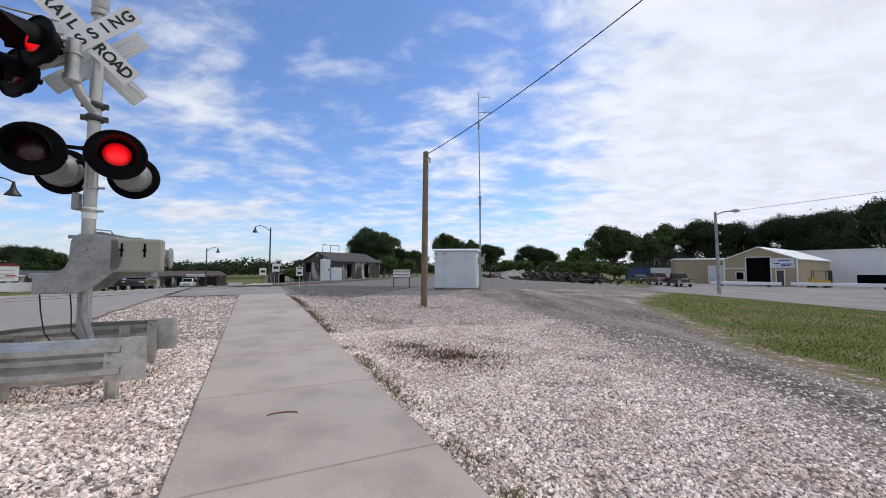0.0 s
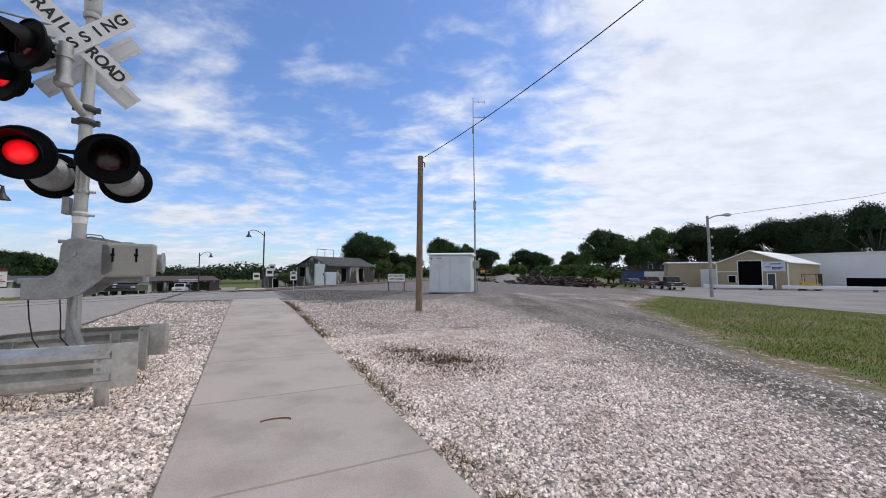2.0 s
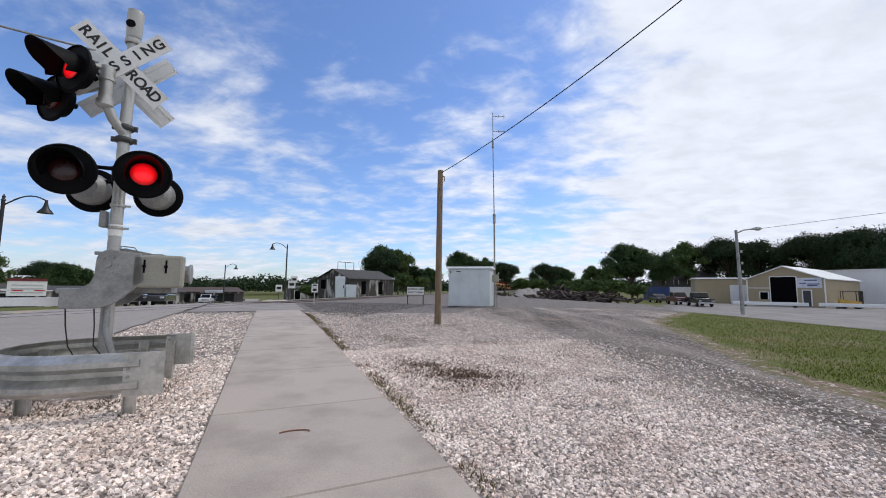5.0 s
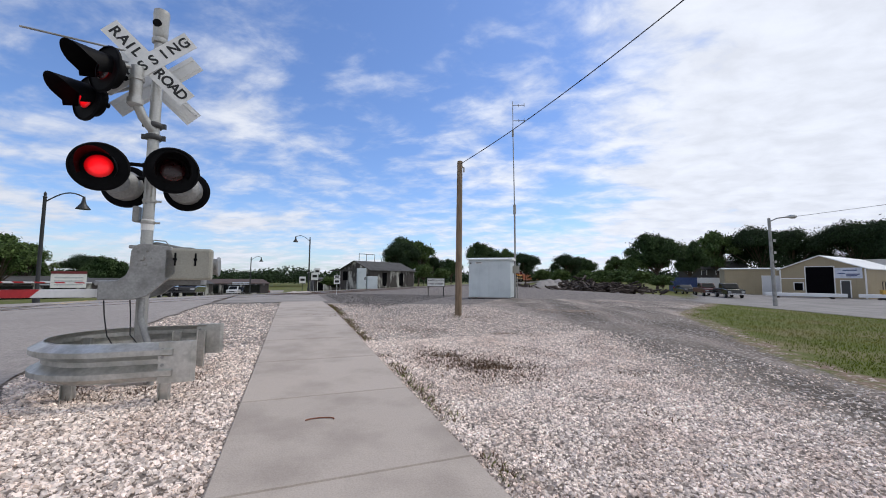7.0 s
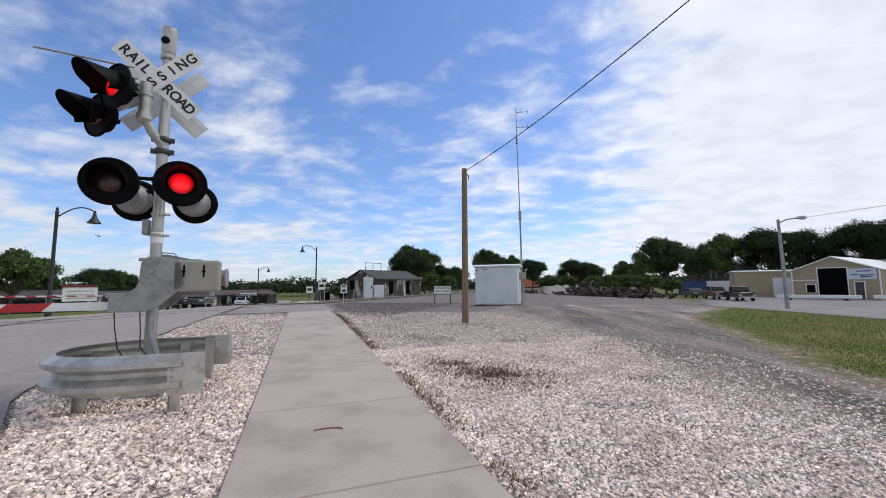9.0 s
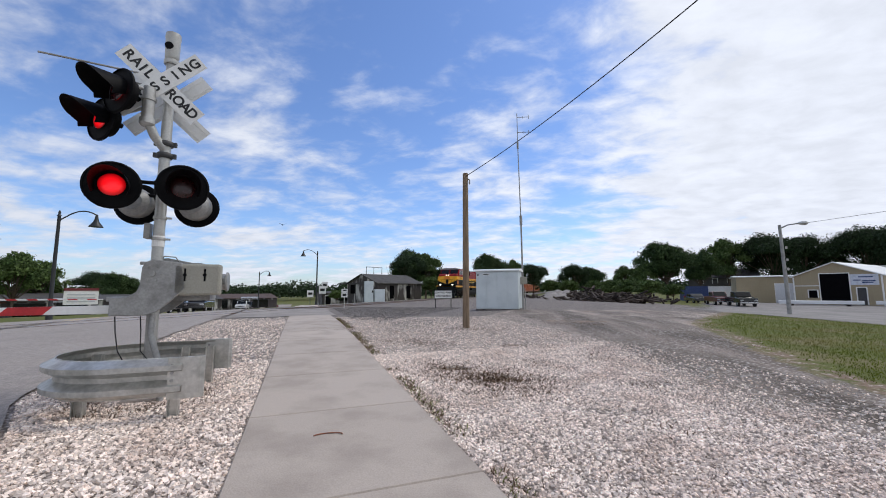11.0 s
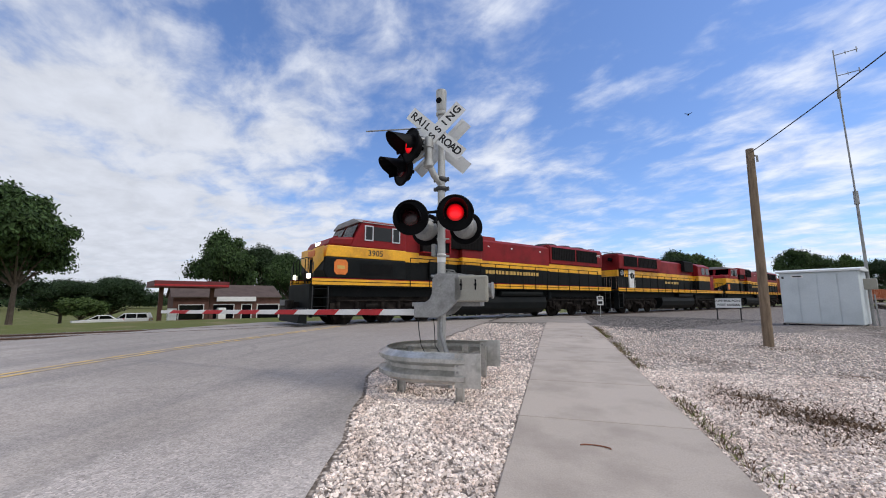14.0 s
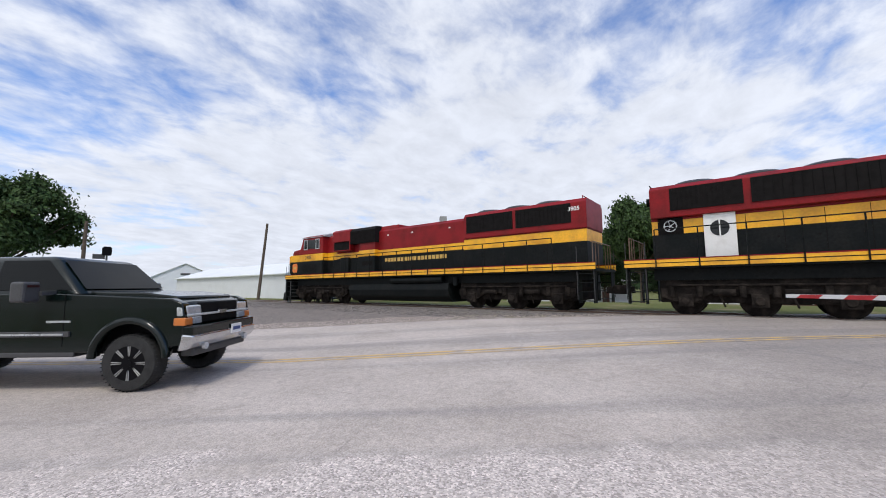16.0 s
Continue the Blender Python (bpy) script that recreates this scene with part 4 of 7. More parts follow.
# ---- train ----
def truck_frame(loco, xs):
    """A three-axle truck: side frames on both sides, springs, journal boxes, wheels."""
    x0, x1 = min(xs), max(xs)
    f = Shape()
    for s in (-1, 1):
        y = s * 1.12
        f.prism([(x0 - 0.75, 0.62), (x0 - 0.3, 0.45), (x0 + 0.3, 0.45), (x0 + 0.7, 0.72), (x1 - 0.7, 0.72), (x1 - 0.3, 0.45), (x1 + 0.3, 0.45), (x1 + 0.75, 0.62), (x1 + 0.75, 0.92), (x1, 1.0), (x0, 1.0), (x0 - 0.75, 0.92)], "y", y - 0.07, y + 0.07)
        for x in xs:
            f.box(x - 0.22, x + 0.22, y - 0.02 + s * 0.06, y + 0.02 + s * 0.16, 0.30, 0.72)
            f.rod((x, y + s * 0.05, 0.50), (x, y + s * 0.24, 0.50), 0.15, 0.13, 14)
            for d in (-0.42, 0.42):
                f.rod((x + d, y + s * 0.1, 0.62), (x + d, y + s * 0.1, 0.98), 0.10, n=10)
        f.rod((x0 - 0.4, y + s * 0.14, 1.02), (x1 + 0.4, y + s * 0.14, 1.02), 0.04)
        for x in (x0 + 1.1, x1 - 1.1):
            f.rod((x - 0.3, y + s * 0.18, 0.78), (x + 0.3, y + s * 0.18, 0.78), 0.11, n=12)
            f.rod((x, y + s * 0.12, 0.3), (x + 0.15, y + s * 0.12, 0.75), 0.03)
    f.box(x0 - 0.8, x1 + 0.8, -1.0, 1.0, 0.42, 1.28)
    ob = part("truck_frame", f, "grime", loco, "sooty cast truck frame", bevel=0.015)
    for x in xs:
        for s in (-1, 1):
            w = Shape()
            w.turned((0, s * 0.80, 0), (0, s * 0.68, 0), [(0.30, 0), (0.44, 0.0), (0.46, 0.05), (0.505, 0.1), (0.515, 0.8), (0.55, 0.85), (0.55, 1.0)], 28)
            part("wheel", w, "grime", ob, m=pose(x, 0, 0.51), smooth=True)


def handrail(loco, xs, y, z0, z1, name="handrail"):
    s = Shape()
    for x in xs:
        s.rod((x, y, z0), (x, y, z1), 0.022, n=6)
    s.tube([(xs[0], y, z1), (xs[-1], y, z1)], 0.022, 6)
    part(name, s, "lblack", loco)


def steps(loco, x, s, mat="plastic"):
    st = Shape()
    y = s * 1.48
    for k in range(4):
        st.box(x - 0.28, x + 0.28, min(y, y - s * 0.35), max(y, y - s * 0.35), 0.42 + 0.36 * k, 0.45 + 0.36 * k)
    st.box(x - 0.31, x - 0.28, min(y, y - s * 0.4), max(y, y - s * 0.4), 0.35, 1.75)
    st.box(x + 0.28, x + 0.31, min(y, y - s * 0.4), max(y, y - s * 0.4), 0.35, 1.75)
    part("step", st, "lblack", loco, "black corner steps")
    rails = Shape()
    for d in (-0.33, 0.33):
        rails.tube([(x + d, y + s * 0.02, 0.5), (x + d, y + s * 0.02, 2.6)], 0.015, 6)
    part("grab_rail", rails, mat, loco)


def underframe(loco, front, rear, tank):
    u = Shape()
    u.box(rear, front, -1.52, 1.52, 1.62, 1.72)
    u.box(rear + 0.9, front - 0.9, -1.1, 1.1, 1.2, 1.62)
    part("frame", u, "lblack", loco)
    for s in (-1, 1):
        y0, y1 = sorted((s * 1.50, s * 1.555))
        sill = part("sill", Shape().box(rear, front, y0, y1, 1.68, 1.93), "yellow", loco, "long yellow side sill")
        y0, y1 = sorted((s * 1.50, s * 1.56))
        part("black_line", Shape().box(rear, front, y0, y1, 1.80, 1.828), "lblack", sill)
        part("red_line", Shape().box(rear, front, y0, y1, 1.93, 1.965), "red", sill)
    t0, t1 = tank
    t = Shape()
    prof = [(-1.35, 0.55), (-0.95, 0.26), (0.95, 0.26), (1.35, 0.55), (1.42, 0.9), (1.35, 1.22), (-1.35, 1.22), (-1.42, 0.9)]
    t.prism(prof, "x", t1, t0)
    part("fuel_tank", t, "lblack", loco, "long black fuel tank", bevel=0.03)
    for s in (-1, 1):
        a = Shape()
        a.rod((t1 + 0.4, s * 1.32, 1.40), (t0 - 0.2 - (t0 - t1) * 0.45, s * 1.32, 1.40), 0.17, n=14)
        a.rod((t1 - 0.4, s * 1.30, 1.1), (t1 - 0.4, s * 1.30, 1.5), 0.12, n=10)
        part("air_reservoir", a, "lblack", loco, smooth=True)
    for x, s in ((front, 1), (rear, -1)):
        cpl = Shape()
        x0, x1 = sorted((x, x + s * 0.55))
        cpl.box(x0, x1, -0.14, 0.14, 0.72, 0.98)
        cpl.box(x + s * 0.42 - 0.14, x + s * 0.42 + 0.14, -0.2, 0.2, 0.68, 1.05)
        part("coupler", cpl, "grime", loco, bevel=0.03)


def fan(loco, x, z):
    f = Shape()
    f.turned((x, 0, z), (x, 0, z + 0.20), [(0.78, 0), (0.78, 0.6), (0.66, 0.95), (0.25, 1.1)], 20)
    part("radiator_fan", f, "plastic", loco, smooth=True)


def grille_panel(loco, x0, x1, z0, z1, y, name="radiator_grille", n=14):
    for s in (-1, 1):
        g = Shape()
        a, b = sorted((s * (y - 0.03), s * (y + 0.012)))
        g.box(x0, x1, a, b, z0, z1)
        for i in range(n):
            x = x0 + (x1 - x0) * (i + 0.5) / n
            a2, b2 = sorted((s * (y + 0.012), s * (y + 0.028)))
            g.box(x - 0.012, x + 0.012, a2, b2, z0, z1)
        part(name, g, "grille", loco)


def hood_doors(loco, x0, x1, y, z0, z1, n):
    """Thin seams and latches of the engine-room doors."""
    for side in (-1, 1):
        s = Shape()
        for i in range(n + 1):
            x = x0 + (x1 - x0) * i / n
            a, b = sorted((side * y, side * (y + 0.006)))
            s.box(x - 0.008, x + 0.008, a, b, z0, z1)
            if i < n:
                s.box(x + 0.12, x + 0.18, a, b, z0 + 0.5, z0 + 0.56)
        part("door_seam", s, "grille", loco)


def gold_bars(loco, x0, y, z, widths, height):
    """Maker's lettering on the flank, as plain bars."""
    for s in (-1, 1):
        b = Shape()
        x = x0
        for w in widths:
            a, c = sorted((s * y, s * (y + 0.006)))
            b.box(x - w, x, a, c, z - height / 2, z + height / 2)
            x -= w + 0.055
        part("lettering_bar", b, "gold", loco, "row of gold letter bars")


def loco_number(loco, text, size, x, y, z, mat):
    for s in (-1, 1):
        writing(text, size, "number", mat, loco, pose(x, s * y, z, 90, 0, 180 if s > 0 else 0), spread=1.05, bold=0.006)


def wide_cab_locomotive(name, label, number):
    """Nose at x = 0, running towards +x. z from the rail head."""
    lo = thing(name, rail_pose(-300, 0, RAIL_Z), label, "locomotive", "train")
    underframe(lo, -0.35, -22.35, (-7.4, -15.1))
    truck_frame(lo, (-2.0, -4.1, -6.2))
    truck_frame(lo, (-16.4, -18.6, -20.7))
    # nose and cab
    y = 1.52
    low = Shape().prism([(-0.95, 1.95), (-0.80, 2.3), (-0.86, 2.86), (-4.75, 2.86), (-4.75, 1.95)][::-1], "y", -y, y)
    part("cab_lower_body", low, "lblack", lo, bevel=0.06)
    mid = Shape().prism([(-0.86, 2.86), (-0.95, 3.34), (-4.75, 3.34), (-4.75, 2.86)][::-1], "y", -y, y)
    part("cab_band", mid, "yellow", lo, bevel=0.03)
    nose = Shape().prism([(-0.97, 3.34), (-1.15, 3.70), (-2.3, 3.80), (-2.3, 3.34)][::-1], "y", -1.42, 1.42)
    part("nose_top", nose, "red", lo, bevel=0.10, smooth=True)
    wing = Shape()
    for s in (-1, 1):
        wing.add([(-0.79, s * 1.50, 3.30), (-0.77, s * 0.2, 2.2), (-0.79, s * 0.2, 3.30), (-0.80, s * 1.50, 2.7)], [(0, 3, 1, 2), (2, 1, 3, 0)])
    part("nose_wing", wing, "yellow", lo, "yellow winged nose panel")
    emb = Shape().prism([(-0.45, 2.95), (0.45, 2.95), (0.45, 3.2), (-0.45, 3.2)], "x", -0.80, -0.765)
    part("nose_emblem", emb, ["orange"], lo, "plain emblem bar on the nose")
    cab = Shape()
    cab.prism([(-1.95, 3.34), (-2.50, 4.56), (-4.75, 4.56), (-4.75, 3.34)][::-1], "y", -1.50, 1.50)
    part("cab", cab, "red", lo, bevel=0.05)
    roof = Shape().prism([(-1.45, 4.53), (-0.9, 4.72), (0.9, 4.72), (1.45, 4.53), (1.56, 4.46), (-1.56, 4.46)][::-1], "x", -4.85, -2.30)
    part("cab_roof", roof, "grey_roof", lo, "grey cab roof", bevel=0.03)
    for s in (-1, 1):
        for x0, x1, frame_mat in ((-3.0, -2.62, "white"), (-3.95, -3.05, "glass"), (-4.38, -4.0, "white")):
            a, b = sorted((s * 1.495, s * 1.515))
            win = part("side_window", Shape().box(x1, x0, a, b, 3.70, 4.32), "glass", lo)
            if frame_mat == "white":
                fr = Shape()
                a, b = sorted((s * 1.50, s * 1.53))
                for bx in ((x1 - 0.03, x0 + 0.03, 3.66, 3.71), (x1 - 0.03, x0 + 0.03, 4.30, 4.35), (x1 - 0.03, x1 + 0.02, 3.66, 4.35), (x0 - 0.02, x0 + 0.03, 3.66, 4.35)):
                    fr.box(bx[0], bx[1], a, b, bx[2], bx[3])
                part("window_frame", fr, "silver", win)
    for s in (-1, 1):
        w = Shape().add([(-2.03, s * 0.12, 3.58), (-2.03, s * 1.35, 3.58), (-2.39, s * 1.35, 4.38), (-2.39, s * 0.12, 4.38)], [(0, 1, 2, 3), (3, 2, 1, 0)])
        part("windshield", w, "glass", lo, m=pose(0.05, 0, 0.02))
    for s in (-1, 1):
        p, q = sorted((s * 1.521, s * 1.533))
        vis = Shape()
        for i in range(10):
            vis.box(-4.05, -2.4, p, q, 2.12 + 0.055 * i, 2.135 + 0.055 * i)
        part("louvre", vis, "grille", lo)
    for s in (-1, 1):
        a, b = sorted((s * 1.521, s * 1.53))
        e = part("emblem", Shape().prism([(-1.75, 2.12), (-1.35, 2.12), (-1.25, 2.25), (-1.25, 2.62), (-1.35, 2.75), (-1.75, 2.75), (-1.85, 2.62), (-1.85, 2.25)], "y", a, b), "orange", lo, "round orange emblem, plain")
        part("emblem_bar", Shape().box(-1.72, -1.38, min(a, s * 1.535), max(b, s * 1.535), 2.36, 2.5), "gold", e)
    loco_number(lo, number, 0.36, -3.15, 1.527, 3.10, "ink")
    for yy in (-0.16, 0.16):
        hl = Shape().rod((-1.12, yy, 3.52), (-0.99, yy, 3.52), 0.085, n=14)
        part("headlight", hl, "headlight", lo, "lit headlight")
    for yy in (-0.95, 0.95):
        dl = Shape().rod((-0.45, yy, 2.05), (-0.32, yy, 2.05), 0.11, n=14)
        part("ditch_light", dl, "headlight", lo, "lit ditch light")
    plow = Shape().prism([(-0.25, 0.12), (0.12, 0.15), (0.02, 0.7), (-0.25, 0.75)][::-1], "y", -1.4, 1.4)
    plow.box(-0.42, -0.28, -1.45, 1.45, 0.7, 1.7)
    part("snowplow", plow, "lblack", lo, bevel=0.02)
    fr = Shape()
    fr.tube([(-0.4, -1.3, 1.75), (-0.4, -1.3, 2.75), (-0.4, -0.5, 2.85), (-0.4, 0.5, 2.85), (-0.4, 1.3, 2.75), (-0.4, 1.3, 1.75)], 0.022, 6)
    for yy in (-0.8, -0.4, 0.4, 0.8):
        fr.rod((-0.4, yy, 1.75), (-0.4, yy, 2.8), 0.018, n=6)
    part("front_rail", fr, "lblack", lo)
    part("antenna_cap", Shape().turned((-1.5, 0.9, 3.6), (-1.5, 0.9, 3.82), [(0.08, 0), (0.08, 0.6), (0.1, 0.7), (0.1, 1)], 10), "red", lo)
    # long hood, narrower than the cab
    h = 1.08
    def hood(x1, x0, top, base=1.95, nm="hood", b0=2.86, b1=3.36):
        part(nm + "_lower", Shape().box(x1, x0, -h, h, base, b0), "lblack", lo)
        part(nm + "_band", Shape().box(x1, x0, -h - 0.004, h + 0.004, b0, b1), "yellow", lo)
        part(nm + "_upper", Shape().prism([(-h, b1), (h, b1), (h, top - 0.16), (h - 0.18, top), (-h + 0.18, top), (-h, top - 0.16)], "x", x1, x0), "red", lo, bevel=0.02)
    hood(-5.75, -4.75, 4.52)
    hood(-15.9, -5.75, 4.50, b0=2.90, b1=3.24)
    hood(-21.95, -15.9, 4.62)
    blower = Shape().prism([(-1.46, 3.95), (1.46, 3.95), (1.46, 4.60), (1.3, 4.72), (-1.3, 4.72), (-1.46, 4.60)], "x", -7.5, -5.75)
    blower.box(-7.5, -5.75, -1.42, 1.42, 3.35, 3.42)
    part("blower_housing", blower, "red", lo, bevel=0.02)
    part("air_inlet", Shape().box(-7.45, -5.8, -1.36, 1.36, 3.42, 3.95), "grille", lo)
    part("air_inlet_post", Shape().box(-7.5, -7.42, -1.44, 1.44, 3.35, 4.0), "red", lo)
    dyn = Shape().prism([(-1.44, 3.72), (1.44, 3.72), (1.44, 4.50), (1.25, 4.70), (-1.25, 4.70), (-1.44, 4.50)], "x", -9.75, -7.5)
    part("brake_grid_grille", dyn, "grille", lo)
    grille_panel(lo, -9.7, -7.55, 3.76, 4.5, 1.44, "brake_grid_slats", 20)
    for s in (-1, 1):
        step_box = Shape()
        a, b = sorted((s * h, s * 1.40))
        step_box.prism([(a, 2.90), (b, 2.90), (b, 3.28), (a, 3.28)], "x", -9.7, -8.3)
        part("filter_box", step_box, "yellow", lo, bevel=0.02)
    part("filter_box_top", Shape().box(-9.7, -8.3, -1.38, 1.38, 3.28, 3.74), "red", lo, bevel=0.03)
    lowbox = Shape().box(-9.7, -8.2, -1.40, 1.40, 1.95, 2.90)
    part("filter_box_base", lowbox, "lblack", lo, bevel=0.02)
    part("filter_slot", Shape().box(-9.5, -8.6, -1.41, 1.41, 2.35, 2.6), "grille", lo)
    part("sand_box", Shape().box(-7.1, -6.3, -1.25, 1.25, 1.95, 2.95), "lblack", lo, bevel=0.03)
    hump = Shape().prism([(-1.0, 4.3), (1.0, 4.3), (0.9, 4.68), (-0.9, 4.68)], "x", -11.2, -9.75)
    part("roof_hatch", hump, "red", lo, bevel=0.03)
    wide = Shape().prism([(-1.14, 3.40), (1.14, 3.40), (1.16, 4.50), (1.0, 4.66), (-1.0, 4.66), (-1.16, 4.50)], "x", -21.98, -15.95)
    part("radiator_section", wide, "red", lo, bevel=0.03)
    grille_panel(lo, -18.65, -16.1, 3.66, 4.48, 1.158)
    grille_panel(lo, -21.35, -18.8, 3.66, 4.48, 1.158)
    for x in (-16.9, -18.5, -20.1):
        fan(lo, x, 4.63)
    hood_doors(lo, -15.8, -9.9, h, 2.0, 2.84, 9)
    hood_doors(lo, -21.3, -16.0, h, 2.0, 2.84, 5)
    gold_bars(lo, -10.25, h, 2.62, (0.20, 0.2, 0.2, 0.2, 0.2, 0.2, 0.0, 0.2, 0.09, 0.2, 0.2, 0.0, 0.2, 0.2, 0.2, 0.2, 0.2, 0.2, 0.2, 0.2), 0.21)
    loco_number(lo, number, 0.24, -21.47, 1.172, 4.22, "white")
    handrail(lo, [-4.95 - 1.12 * i for i in range(15)], 1.575, 1.66, 3.02)
    handrail(lo, [-4.95 - 1.12 * i for i in range(15)], -1.575, 1.66, 3.02)
    bits = Shape()
    for s in (-1, 1):
        for x in (-6.6, -10.5, -12.4, -15.0):
            a, b = sorted((s * h, s * (h + 0.01)))
            bits.box(x - 0.06, x + 0.06, a, b, 4.05, 4.12)
    part("lifting_lug", bits, "white", lo, "small pale stencil marks")
    part("roof_rail", Shape().tube([(-21.7, -0.7, 4.6), (-21.72, -0.7, 4.82), (-21.72, 0.7, 4.82), (-21.7, 0.7, 4.6)], 0.02, 6), "red", lo)
    rear = Shape()
    rear.tube([(-22.2, -1.3, 1.75), (-22.2, -1.3, 2.8), (-22.2, 1.3, 2.8), (-22.2, 1.3, 1.75)], 0.022, 6)
    for yy in (-0.9, -0.5, 0.5, 0.9):
        rear.rod((-22.2, yy, 1.75), (-22.2, yy, 2.8), 0.018, n=6)
    part("rear_rail", rear, "rail", lo)
    part("rear_lamp", Shape().rod((-21.75, 0.75, 4.2), (-21.95, 0.75, 4.2), 0.15, n=14), "black", lo)
    for s in (-1, 1):
        steps(lo, -0.72, s)
        steps(lo, -21.95, s)
    return lo


def hood_first_locomotive(name, label):
    """A second engine that runs long hood first: its radiator end leads at x = 0."""
    lo = thing(name, rail_pose(-330, 0, RAIL_Z), label, "locomotive", "train")
    underframe(lo, -0.35, -21.3, (-7.6, -14.2))
    truck_frame(lo, (-2.2, -4.2, -6.2))
    truck_frame(lo, (-15.3, -17.3, -19.3))
    h = 1.0
    for x1, x0, top in ((-15.4, -1.25, 4.55),):
        part("hood_lower", Shape().box(x1, x0, -h, h, 1.95, 2.86), "lblack", lo)
        part("hood_band", Shape().box(x1, x0, -h - 0.004, h + 0.004, 2.86, 3.36), "yellow", lo)
        part("hood_upper", Shape().prism([(-h, 3.36), (h, 3.36), (h, top - 0.16), (h - 0.18, top), (-h + 0.18, top), (-h, top - 0.16)], "x", x1, x0), "red", lo, bevel=0.02)
    wide = Shape().prism([(-1.20, 3.55), (1.20, 3.45), (1.24, 4.50), (1.05, 4.64), (-1.05, 4.64), (-1.24, 4.50)], "x", -8.2, -1.25)
    part("radiator_section", wide, "red", lo, bevel=0.03)
    grille_panel(lo, -4.0, -1.9, 3.68, 4.48, 1.235)
    grille_panel(lo, -7.4, -4.2, 3.68, 4.48, 1.235)
    for x in (-2.6, -4.4, -6.2):
        fan(lo, x, 4.63)
    for s in (-1, 1):
        a, b = sorted((s * 1.0, s * 1.10))
        door = part("white_door", Shape().box(-3.75, -2.85, a, b, 1.98, 3.62), "white", lo, "white replacement door with a window", bevel=0.015)
        a, b = sorted((s * 1.095, s * 1.108))
        part("door_window", Shape().turned((-3.3, a, 2.95), (-3.3, b, 2.95), [(0.27, 0), (0.27, 1)], 20), "glass", door)
        a, b = sorted((s * 1.108, s * 1.115))
        part("door_bar", Shape().box(-3.32, -3.28, a, b, 2.66, 3.24), "white", door)
        a, b = sorted((s * 1.0, s * 1.02))
        part("brake_recess", Shape().box(-2.25, -1.45, a, b, 2.86, 3.45), "grille", lo)
        wh = Shape()
        c = (-1.85, s * 1.06, 3.15)
        ring = [(c[0] + 0.2 * math.cos(radians(a)), c[1], c[2] + 0.2 * math.sin(radians(a))) for a in range(0, 361, 30)]
        wh.tube(ring, 0.02, 6)
        for a in range(0, 360, 72):
            wh.rod(c, (c[0] + 0.2 * math.cos(radians(a)), c[1], c[2] + 0.2 * math.sin(radians(a))), 0.016, n=6)
        part("brake_wheel", wh, "silver", lo, "spoked hand-brake wheel")
        a, b = sorted((s * 1.005, s * 1.012))
        gb = Shape()
        for i in range(5):
            gb.box(-9.6 - 0.6 * i, -9.15 - 0.6 * i, a, b, 2.45, 2.65)
        part("lettering_bar", gb, "gold", lo)
        # panels of worn yellow
    hood_doors(lo, -15.3, -4.0, h, 2.0, 3.34, 12)
    cab = Shape().prism([(-1.48, 3.34), (1.48, 3.34), (1.48, 4.3), (1.0, 4.58), (-1.0, 4.58), (-1.48, 4.3)], "x", -18.2, -15.4)
    part("cab", cab, "red", lo, bevel=0.03)
    part("cab_lower_body", Shape().box(-18.2, -15.4, -1.48, 1.48, 1.95, 2.86), "lblack", lo)
    part("cab_band", Shape().box(-18.2, -15.4, -1.485, 1.485, 2.86, 3.34), "yellow", lo)
    for s in (-1, 1):
        a, b = sorted((s * 1.48, s * 1.50))
        for x in (-16.6, -17.6):
            part("side_window", Shape().box(x - 0.38, x + 0.38, a, b, 3.5, 4.15), "glass", lo)
    part("nose", Shape().box(-20.0, -18.2, -1.2, 1.2, 1.95, 3.4), "red", lo, bevel=0.08)
    dyn = Shape().prism([(-1.3, 3.7), (1.3, 3.7), (1.3, 4.6), (1.1, 4.72), (-1.1, 4.72), (-1.3, 4.6)], "x", -14.8, -12.8)
    part("brake_grid_grille", dyn, "grille", lo)
    handrail(lo, [-1.4 - 1.3 * i for i in range(11)], 1.575, 1.66, 3.0)
    handrail(lo, [-1.4 - 1.3 * i for i in range(11)], -1.575, 1.66, 3.0)
    for x in (-0.5, -21.1):
        rear = Shape()
        rear.tube([(x, -1.3, 1.75), (x, -1.3, 2.8), (x, 1.3, 2.8), (x, 1.3, 1.75)], 0.022, 6)
        for yy in (-0.9, -0.5, 0.5, 0.9):
            rear.rod((x, yy, 1.75), (x, yy, 2.8), 0.018, n=6)
        part("end_rail", rear, "rail", lo)
    top = Shape().tube([(-1.3, -0.7, 4.6), (-1.2, -0.7, 4.8), (-1.2, 0.7, 4.8), (-1.3, 0.7, 4.6)], 0.02, 6)
    part("roof_rail", top, "lblack", lo)
    part("end_lamp", Shape().rod((-1.25, 0.5, 4.2), (-1.05, 0.5, 4.2), 0.15, n=14), "black", lo)
    for s in (-1, 1):
        steps(lo, -0.72, s)
        steps(lo, -20.9, s)
    return lo


